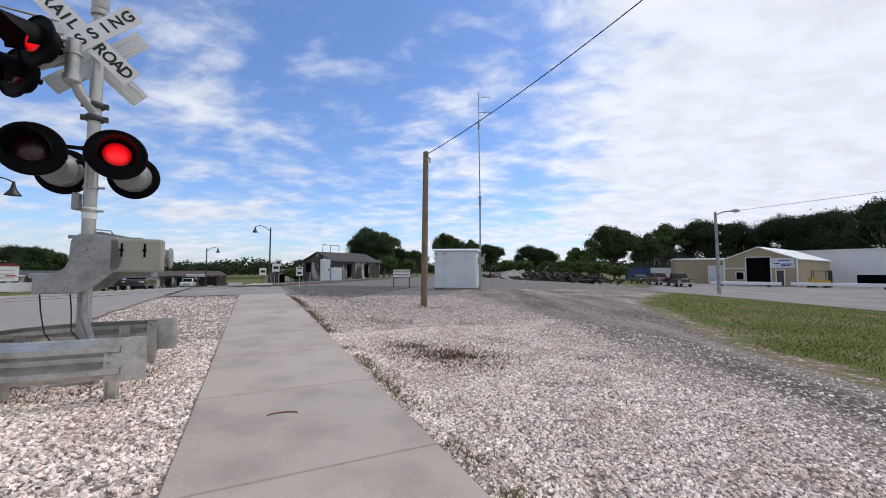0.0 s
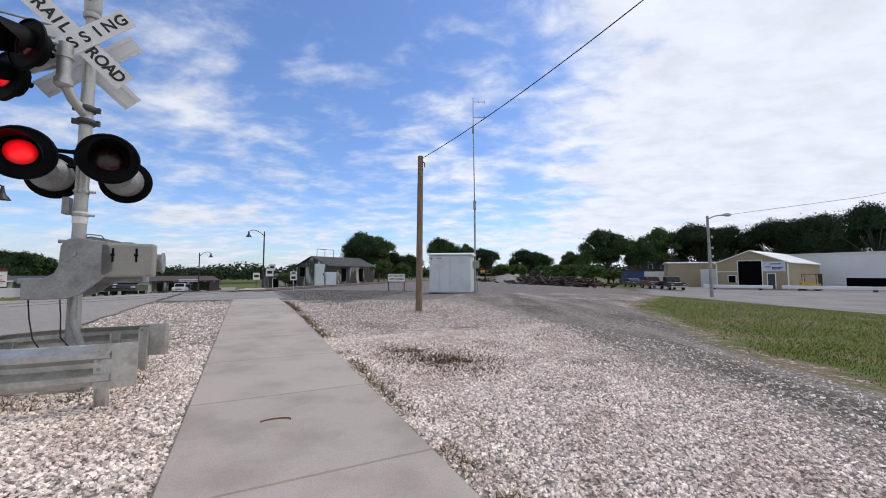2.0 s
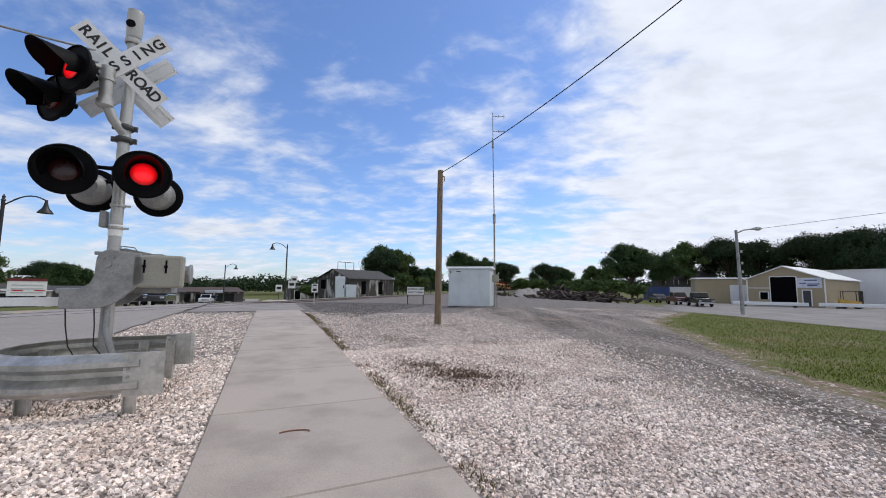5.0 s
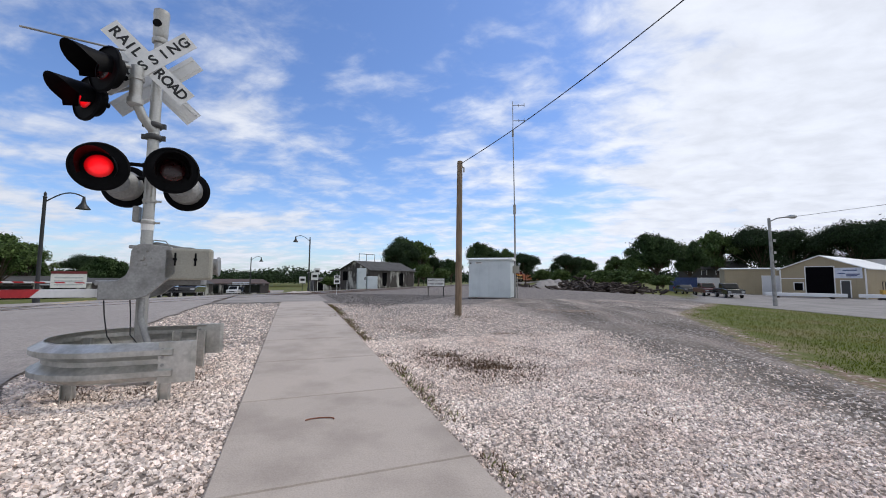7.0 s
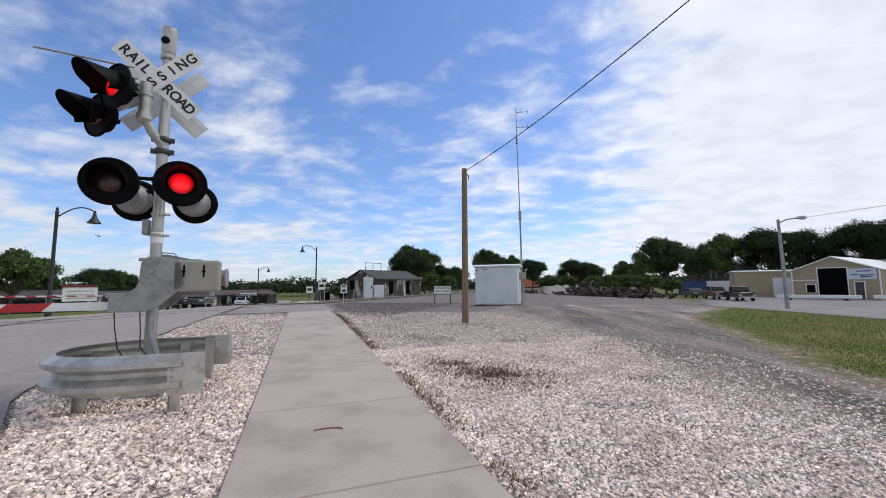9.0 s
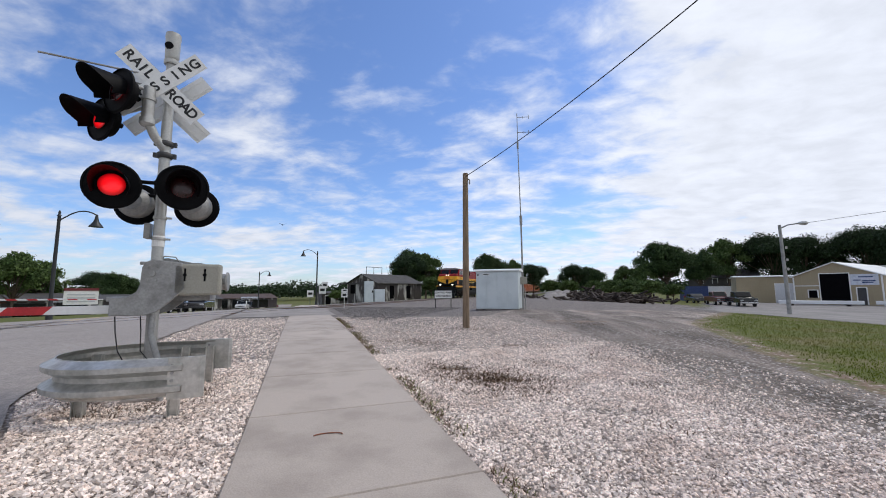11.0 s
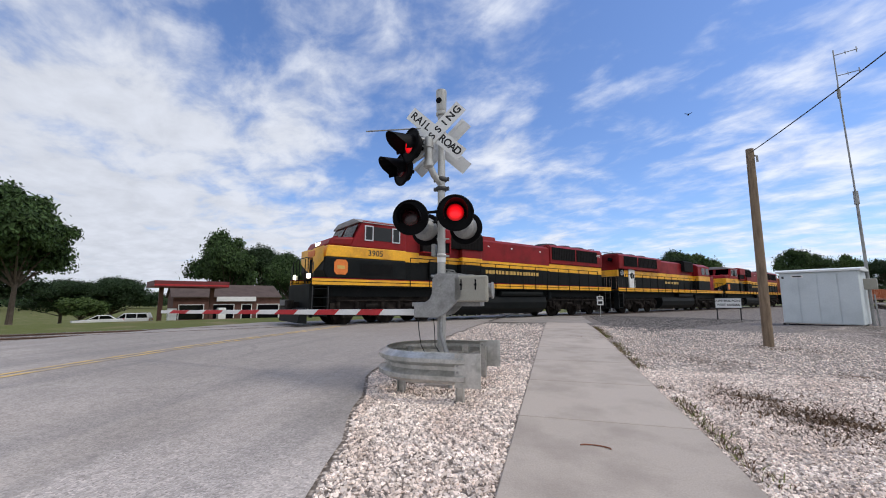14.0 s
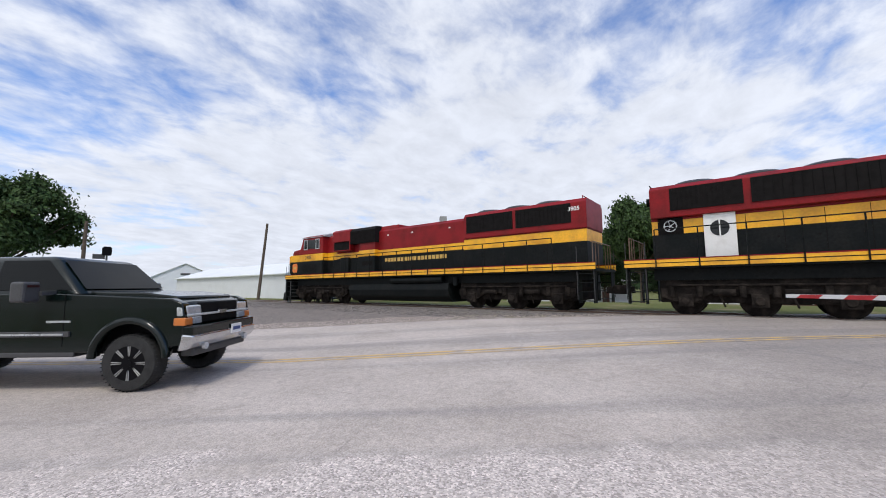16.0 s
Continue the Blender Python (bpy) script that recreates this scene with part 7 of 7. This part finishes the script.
    part("arm", Shape().tube([(0, 0, 6.9), (0.7, 0, 7.15), (1.5, 0, 7.2)], 0.04, 6), "galv", sl)
    part("lamp_head", Shape().turned((1.3, 0, 7.2), (1.9, 0, 7.2), [(0.06, 0), (0.13, 0.5), (0.05, 1)], 10), "galv", sl)


build_buildings()


# ---- trees and weeds ----
def leaf_mesh(name, blobs, count, size, mat, rng, loose=0.20):
    """Many small bent leaf sprays on and inside a set of ellipsoids (centre, radii)."""
    weights = np.array([b[1][0] * b[1][1] + b[1][2] * b[1][0] for b in blobs])
    pick = rng.choice(len(blobs), count, p=weights / weights.sum())
    cen = np.array([b[0] for b in blobs])[pick]
    rad = np.array([b[1] for b in blobs])[pick]
    d = rng.normal(size=(count, 3))
    d /= np.linalg.norm(d, axis=1)[:, None]
    d[:, 2] = np.where(d[:, 2] < -0.35, -d[:, 2], d[:, 2])
    depth = 1.0 - 0.5 * rng.random(count) ** 2.2
    depth *= 1 + loose * rng.normal(size=count)
    p = cen + d * rad * depth[:, None]
    n = d + 0.7 * rng.normal(size=(count, 3))
    n /= np.linalg.norm(n, axis=1)[:, None]
    t = np.cross(n, rng.normal(size=(count, 3)))
    t /= np.linalg.norm(t, axis=1)[:, None]
    b = np.cross(n, t)
    s = size * (0.55 + 0.9 * rng.random(count))[:, None]
    v = np.stack([p - t * s, p - b * s * 0.55 + n * s * 0.15, p + t * s, p + b * s * 0.55 + n * s * 0.15], 1).reshape(-1, 3)
    f = np.arange(count * 4).reshape(-1, 4)
    me = bpy.data.meshes.new(name)
    me.from_pydata(v.tolist(), [], f.tolist())
    me.materials.append(MAT[mat])
    me.update()
    return me


def tree(height, width, seed, mat, count, label, size=0.155):
    rng = np.random.default_rng(seed)
    root = thing("tree", pose(0, 0, -50), label, "tree")
    trunk_h = height * 0.34
    t = Shape().turned((0, 0, -0.5), (0.1, 0, trunk_h), [(height * 0.030, 0), (height * 0.022, 0.3), (height * 0.016, 1)], 9)
    blobs = []
    n = 27
    for i in range(n):
        a = 2 * math.pi * i / n * 2.4 + rng.random()
        k = rng.random()
        rr = width * 0.5 * (0.20 + 0.62 * rng.random())
        z = trunk_h * 0.9 + (height - trunk_h) * (0.15 + 0.72 * k)
        shrink = math.sqrt(max(0.15, 1 - (2 * k - 0.75) ** 2))
        c = (math.cos(a) * rr * shrink, math.sin(a) * rr * shrink, z)
        q = width * (0.08 + 0.10 * rng.random())
        blobs.append((c, (q, q, q * (0.7 + 0.3 * rng.random()))))
        t.turned((0.05, 0, trunk_h * (0.75 + 0.25 * k)), c, [(height * 0.010, 0), (height * 0.003, 1)], 6)
    part("trunk", t, "bark", root, smooth=True)
    crown = new("crown", leaf_mesh("crown", blobs, count, size, mat, rng))
    crown.parent = root
    return root


def plant(master, bearing, far, turn, sx, sz, label=""):
    x, y = polar(bearing, far)
    t = copy_thing(master, pose(x, y, ground_z(x, y), 0, 0, turn))
    t.scale = (sx, sx, sz * 1.12)
    if label:
        tagged(t, label)
    return t


broad = tree(10.0, 11.0, 11, "leaf", 30000, "broad green deciduous tree beyond the railway")
dense = tree(11.0, 13.0, 12, "leaf2", 32000, "dense dark green deciduous tree in leaf")
light = tree(8.0, 7.0, 13, "leaf3", 11000, "lighter green tree with an open crown", 0.16)
bushy = tree(4.0, 5.0, 14, "leaf3", 8000, "low leafy green bush", 0.13)
for master, rows in (
    (broad, [(10.2, 86, 20, 0.95, 1.0), (-0.8, 118, 60, 1.1, 1.12), (-24.0, 96, 0, 1.25, 1.12), (-27.6, 104, 130, 0.8, 1.0), (-15.0, 120, 10, 0.9, 0.8), (70.8, 74, 40, 1.15, 1.4),
              (94.0, 60, 0, 0.85, 0.85), (89.6, 50, 70, 1.0, 1.15), (45.5, 112, 90, 1.0, 0.85), (58.6, 96, 10, 1.2, 1.3), (63.2, 92, 0, 1.2, 1.38), (165.0, 58, 0, 1.3, 1.22), (168, 56, 50, 1.1, 1.0), (3.6, 100, 44, 0.6, 0.6), (103.5, 84, 0, 0.9, 0.8)]),
    (dense, [(-34.6, 118, 15, 1.25, 1.2), (-37.2, 122, 80, 1.15, 1.15), (-42.0, 120, 33, 1.25, 1.2), (-44.6, 116, 150, 1.2, 1.22), (-49.2, 104, 20, 0.9, 1.2), (-47.0, 128, 70, 1.0, 0.95), (-7.2, 128, 10, 0.85, 0.8), (-13.0, 112, 60, 0.75, 0.72), (10.6, 80, 0, 0.8, 0.75),
              (47.2, 120, 20, 0.9, 0.8), (66.5, 100, 140, 1.2, 1.4), (60.9, 104, 0, 1.1, 1.2), (93.0, 60, 10, 0.9, 0.62), (99.0, 92, 0, 1.0, 0.7), (82.0, 90, 0, 1.0, 0.72), (6.2, 84, 110, 0.5, 0.5), (109.0, 110, 0, 1.1, 0.7), (86, 96, 0, 1.1, 0.7)]),
    (light, [(8.4, 80, 10, 1.0, 1.05), (-4.4, 120, 0, 0.9, 1.2), (-30.4, 118, 20, 1.5, 1.65), (-19.2, 104, 0, 0.9, 0.9), (-21.4, 92, 40, 0.8, 0.8), (56.0, 82, 0, 0.8, 0.85), (53.6, 74, 0, 1.0, 1.0), (51.8, 88, 0, 1.1, 1.05), (40.2, 118, 0, 0.9, 0.8)]),
    (bushy, [(-22.0, 74, 0, 1.2, 0.85), (-19.6, 80, 40, 1.2, 0.9), (-17.4, 84, 80, 1.1, 0.9), (-24.6, 80, 10, 1.0, 0.7), (-12.0, 92, 0, 1.2, 0.9), (-15.2, 90, 50, 1.0, 0.9), (21.0, 52, 0, 0.5, 0.4), (12.2, 66, 0, 0.8, 0.6), (7.6, 72, 30, 0.9, 0.9), (5.0, 80, 0, 0.9, 0.8), (-9.6, 110, 0, 1.3, 1.0), (84.5, 70, 0, 1.2, 0.9), (97, 76, 0, 1.0, 0.9)]),
):
    for i, (bear, far, turn, sx, sz) in enumerate(rows):
        plant(master, bear, far, turn, sx, sz)
for master in (broad, dense, light, bushy):
    for ob in list(master.children):
        bpy.data.objects.remove(ob)
    bpy.data.objects.remove(master)


def far_woods():
    """A distant belt of trees round the horizon."""
    rng = np.random.default_rng(5)
    blobs = []
    for i in range(720):
        bear = -75 + 260 * i / 720 + rng.normal() * 0.4
        far = rng.uniform(230, 330)
        x, y = polar(bear, far)
        q = rng.uniform(5, 9)
        tall = rng.uniform(5.0, 9.5) + (1.5 if 18 < bear < 44 else 0)
        blobs.append(((x, y, ground_z(x, y) + tall * 0.45), (q, q, tall * 0.6)))
    ob = new("far_woods", leaf_mesh("far_woods", blobs, 150000, 0.7, "leaf2", rng, 0.06))
    tagged(ob, "distant belt of dark green woods on the horizon", "woods", kind="stuff")


far_woods()


# ---- scrap pile of old ties ----
def scrap_pile():
    rng = random.Random(4)
    for bear, far, n, hgt, wide in ((-14.6, 52, 170, 1.7, 4.2), (-18.2, 48, 230, 1.25, 6.0), (-6.8, 60, 14, 0.4, 2.0)):
        x, y = polar(bear, far)
        pile = thing("tie_pile", pose(x, y, ground_z(x, y), 0, 0, bear), "heap of broken old wooden railway ties", "timber pile")
        base = part("timber", Shape().box(-0.85, 0.85, -0.085, 0.085, -0.07, 0.07), "tie", pile, m=pose(0, 0, 0.2, 0, 0, 20))
        for i in range(n):
            px, py = rng.gauss(0, wide * 0.42), rng.gauss(0, 1.3)
            top = hgt * max(0.0, 1 - (abs(px) / wide) ** 1.4) * max(0.1, 1 - abs(py) / 3.2)
            ob = new("timber", base.data)
            ob.parent = pile
            ob.matrix_basis = pose(px, py, 0.1 + rng.random() * top, rng.uniform(-25, 25), rng.uniform(-28, 28), rng.uniform(0, 360))
            ob.scale = (rng.uniform(0.4, 1.1), 1, 1)
    x, y = polar(-11.0, 64)
    g = Shape()
    for i in range(7):
        a = i * 0.9
        g.turned((1.6 * math.cos(a), 1.0 * math.sin(a), -0.3), (1.6 * math.cos(a), 1.0 * math.sin(a), 1.1 + 0.3 * math.sin(i)), [(2.6, 0), (1.7, 0.45), (0.7, 0.85), (0.1, 1)], 14)
    tagged(part("gravel_heap", g, "heap", m=pose(x, y, ground_z(x, y))), "low heap of grey gravel", "gravel heap")


scrap_pile()


# ---- loose stones, weeds and grass ----
def stones(name, spots, mat, label, seed):
    """spots: x, y, radius. Each stone is an uneven eight-cornered chip."""
    rng = np.random.default_rng(seed)
    n = len(spots)
    cube = np.array([(-1, -1, -1), (1, -1, -1), (1, 1, -1), (-1, 1, -1), (-1, -1, 1), (1, -1, 1), (1, 1, 1), (-1, 1, 1)], float)
    faces = np.array([(0, 3, 2, 1), (4, 5, 6, 7), (0, 1, 5, 4), (1, 2, 6, 5), (2, 3, 7, 6), (3, 0, 4, 7)])
    jit = 1 + rng.uniform(-0.42, 0.25, (n, 8, 3))
    shape = cube * jit * rng.uniform(0.55, 1.0, (n, 1, 3)) * np.array([1.0, 0.8, 0.55])
    a, b, c = rng.uniform(0, 6.28, n), rng.normal(0, 0.5, n), rng.normal(0, 0.5, n)
    ca, sa, cb, sb, cc, sc = np.cos(a), np.sin(a), np.cos(b), np.sin(b), np.cos(c), np.sin(c)
    x, y, z = shape[..., 0], shape[..., 1], shape[..., 2]
    y, z = y * cb[:, None] - z * sb[:, None], y * sb[:, None] + z * cb[:, None]
    x, z = x * cc[:, None] + z * sc[:, None], -x * sc[:, None] + z * cc[:, None]
    x, y = x * ca[:, None] - y * sa[:, None], x * sa[:, None] + y * ca[:, None]
    pts = np.stack([x, y, z], -1) * np.array([s[2] for s in spots])[:, None, None] * 0.72
    pts += np.array([(s[0], s[1], ground_z(s[0], s[1]) + s[2] * 0.22) for s in spots])[:, None, :]
    f = (faces[None] + 8 * np.arange(n)[:, None, None]).reshape(-1, 4)
    me = bpy.data.meshes.new(name)
    me.from_pydata(pts.reshape(-1, 3).tolist(), [], f.tolist())
    me.materials.append(MAT[mat])
    me.update()
    tagged(new(name, me), label, "gravel", kind="stuff")


def scatter_stones():
    rng = random.Random(9)
    out, dark, loose = [], [], []
    while len(out) < 105000:
        a = rng.uniform(-1.5, 19) if rng.random() < 0.5 else rng.uniform(0.5, 8)
        b = rng.uniform(-3.6, -0.5) if rng.random() < 0.25 else rng.uniform(1.37, 7.5)
        if b < 0 and b < road_edge(a) + 0.05:
            continue
        p = along(a, b)
        far = p.length
        if rng.random() > min(1.0, 6.0 / max(far, 1)) ** 1.2 or p.y > 17:
            continue
        z = zones(p.x, p.y)
        if z[2] > 0.4 or rng.random() > z[0] * 0.92 + 0.05 or rng.random() < 1.5 * soil_share(p.x, p.y) - 0.15:
            continue
        out.append((p.x, p.y, rng.uniform(0.011, 0.029) * (1.2 if b < 0 else 0.95)))
    for i in range(16000):
        s, n = rng.uniform(-26, 4), rng.uniform(6.5, 15.0)
        p = D * s + N * n
        if V.dot(p) > 2.0 and p.y > 9 and zones(p.x, p.y)[1] > 0.5:
            dark.append((p.x, p.y, rng.uniform(0.02, 0.045)))
    for i in range(5000):
        s, n = rng.uniform(4, 40), rng.uniform(12.0, 15.6)
        p = D * s + N * n
        if V.dot(p) < -14.6:
            dark.append((p.x, p.y, rng.uniform(0.02, 0.05)))
    for i in range(1500):
        a = rng.uniform(-5, 4)
        b = road_edge(a) - abs(rng.gauss(0, 0.5))
        p = along(a, b)
        loose.append((p.x, p.y, rng.uniform(0.006, 0.016)))
    for i in range(60):
        p = along(rng.uniform(1, 12), rng.uniform(-0.45, 1.3))
        loose.append((p.x, p.y, rng.uniform(0.005, 0.014)))
    stones("pale_gravel", out, "stone", "loose pale pinkish limestone chips", 1)
    stones("dark_gravel", dark, "ballast", "loose dark grey ballast stones", 2)
    stones("road_grit", [(x, y, r) for x, y, r in loose], "stone", "scattered grit along the road edge", 3)


scatter_stones()


def blades(name, spots, mat, label, category, seed, lean=0.5):
    """spots: x, y, height, half width. Thin bent blades."""
    rng = np.random.default_rng(seed)
    n = len(spots)
    s = np.array(spots)
    z = np.array([ground_z(x, y) for x, y in s[:, :2]]) - 0.01
    base = np.column_stack([s[:, 0], s[:, 1], z])
    a = rng.uniform(0, 6.283, n)
    side = np.column_stack([np.cos(a), np.sin(a), np.zeros(n)]) * s[:, 3:4]
    tip = np.column_stack([rng.normal(0, lean, n), rng.normal(0, lean, n), np.ones(n)]) * s[:, 2:3]
    mid = tip * np.array([0.35, 0.35, 0.6])
    v = np.stack([base - side, base + side, base + mid + side * 0.7, base + mid - side * 0.7, base + tip], 1).reshape(-1, 3)
    k = 5 * np.arange(n)
    quads = np.column_stack([k, k + 1, k + 2, k + 3]).tolist()
    tris = np.column_stack([k + 3, k + 2, k + 4]).tolist()
    me = bpy.data.meshes.new(name)
    me.from_pydata(v.tolist(), [], quads + tris)
    me.materials.append(MAT[mat])
    me.update()
    tagged(new(name, me), label, category, kind="stuff")


def weeds():
    rng = random.Random(21)
    dry, green, grass = [], [], []
    for i in range(2600):
        x, y = 0.05 + rng.gauss(0, 0.42) + rng.gauss(0, 0.2), 6.15 + rng.gauss(0, 0.45)
        x += 0.5 * (6.15 - y)
        dry.append((x, y, rng.uniform(0.015, 0.07), rng.uniform(0.004, 0.012)))
    for i in range(4200):
        a = rng.uniform(1.2, 17)
        p = along(a, 1.40 + abs(rng.gauss(0, 0.10)))
        if noise.noise((a * 1.3, 0.4, 0)) > -0.12:
            (dry if rng.random() < 0.75 else green).append((p.x, p.y, rng.uniform(0.02, 0.09), rng.uniform(0.003, 0.008)))
    for cx, cy, r, n in ((2.3, 6.0, 0.35, 160), (1.1, 9.3, 0.4, 200), (-1.6, 9.6, 0.5, 260), (-0.3, 12.5, 0.5, 200), (1.8, 4.3, 0.2, 60), (-4.2, 11.8, 0.5, 200), (3.6, 14.5, 0.6, 160), (0.9, 7.4, 0.5, 320), (-0.7, 7.1, 0.4, 280), (2.0, 8.3, 0.8, 300), (0.3, 5.4, 0.4, 240)):
        for i in range(n):
            dry.append((cx + rng.gauss(0, r), cy + rng.gauss(0, r * 0.5), rng.uniform(0.02, 0.07), rng.uniform(0.003, 0.009)))
    for i in range(900):
        t = rng.uniform(0, 6.28)
        q = along(6.0, 0)
        x, y = -4.2 + 0.75 * math.cos(t) * rng.uniform(0.5, 1.1), 4.6 + 0.75 * math.sin(t) * rng.uniform(0.5, 1.1)
        dry.append((x, y, rng.uniform(0.02, 0.10), 0.005))
    while len(grass) < 60000:
        x, y = rng.uniform(4.6, 26), rng.uniform(3.5, 30)
        if rng.random() > (9.0 / max(9.0, math.hypot(x, y))) ** 1.6:
            continue
        z = zones(x, y)[2]
        if rng.random() < z - 0.25 + 0.35 * noise.noise((x * 0.9, y * 0.9, 0)) - 1.1 * soil_share(x, y):
            grass.append((x, y, rng.uniform(0.02, 0.065), rng.uniform(0.004, 0.009)))
    blades("dry_weeds", dry, "dry", "dry brown weeds and leaf litter in the gravel", "weeds", 5, 0.9)
    if green:
        blades("green_weeds", green, "grassblade", "small green weeds beside the footpath", "weeds", 6, 0.7)
    blades("grass", grass, "grassblade", "rough green and straw-coloured grass verge", "grass", 7)


weeds()


# ---- footpath slabs ----
def footpath():
    path = thing("footpath", pose(0, 0, 0, 0, 0, ROAD_TURN), "grey concrete footpath with cut joints", "pavement", kind="structure")
    k = 0
    edges = [2.85 + 1.87 * i for i in range(-4, 10)]
    for a0, a1 in zip(edges, edges[1:]):
        c = along((a0 + a1) / 2, 0.44)
        z0 = ground_z(*along(a0, 0.44)) + 0.025
        z1 = ground_z(*along(a1, 0.44)) + 0.025
        s = Shape()
        x0, x1, e = -0.48, 1.36, 0.007
        y0, y1 = a0 + e, a1 - e
        s.add([(x0, y0, z0 - 0.12), (x1, y0, z0 - 0.12), (x1, y1, z1 - 0.12), (x0, y1, z1 - 0.12),
               (x0, y0, z0 - 0.012), (x1, y0, z0 - 0.012), (x1, y1, z1 - 0.012), (x0, y1, z1 - 0.012),
               (x0 + 0.012, y0 + 0.008, z0), (x1 - 0.012, y0 + 0.008, z0), (x1 - 0.012, y1 - 0.008, z1), (x0 + 0.012, y1 - 0.008, z1)],
              [(0, 3, 2, 1), (0, 1, 5, 4), (1, 2, 6, 5), (2, 3, 7, 6), (3, 0, 4, 7), (4, 5, 9, 8), (5, 6, 10, 9), (6, 7, 11, 10), (7, 4, 8, 11), (8, 9, 10, 11)])
        part("slab", s, "concrete", path)
    # a bent bit of wire and two chips lying on it
    w = along(3.95, 0.28)
    tw = Shape().tube([(0.13 * math.cos(radians(a)), 0.05 * math.sin(radians(a)), 0.004) for a in range(-10, 171, 15)], 0.006, 6)
    tagged(part("bent_wire", tw, "rust", m=pose(w.x, w.y, ground_z(w.x, w.y) + 0.03, 0, 0, 20)), "bent rusty wire lying on the footpath", "wire")


footpath()


def build_bird():
    bird = thing("bird", pose(0, 20, 8), "small dark bird in flight", "bird")
    part("body", Shape().turned((-0.10, 0, 0), (0.10, 0, 0), [(0.008, 0), (0.03, 0.3), (0.035, 0.65), (0.02, 0.9), (0.004, 1)], 8), "black", bird, smooth=True)
    for s in (-1, 1):
        part("wing", Shape().prism([(0.05, 0), (-0.05, 0), (-0.07, s * 0.20), (0.0, s * 0.22)][::s], "z", -0.004, 0.004), "black", bird, m=pose(0, 0, 0.01, 24 * s, 0, 0))
    part("tail", Shape().prism([(-0.09, -0.02), (-0.19, -0.035), (-0.19, 0.035), (-0.09, 0.02)][::-1], "z", -0.003, 0.003), "black", bird)
    return bird


BIRD = build_bird()


def moving_extras():
    # the bird crosses high above the rails, from left to right
    spots = [(0.0, 122.0, 3.0), (6.0, 72.0, 5.0), (10.0, 38.0, 7.0), (12.0, 18.6, 10.6), (12.5, 13.9, 11.6), (13.0, 11.3, 17.2), (13.5, 9.2, 21.0), (14.0, 8.1, 22.5), (14.2, 7.8, 23.0), (15.0, -2.0, 24.0), (16.0, -16.0, 25.0)]
    rows = []
    for t, bear, rise in spots:
        x, y = polar(bear, 26.0)
        rows.append((t, pose(x, y, 1.5 + 26.0 * math.tan(radians(rise)), 0, 0, bear - 80)))
    walk(BIRD, rows)


motions()
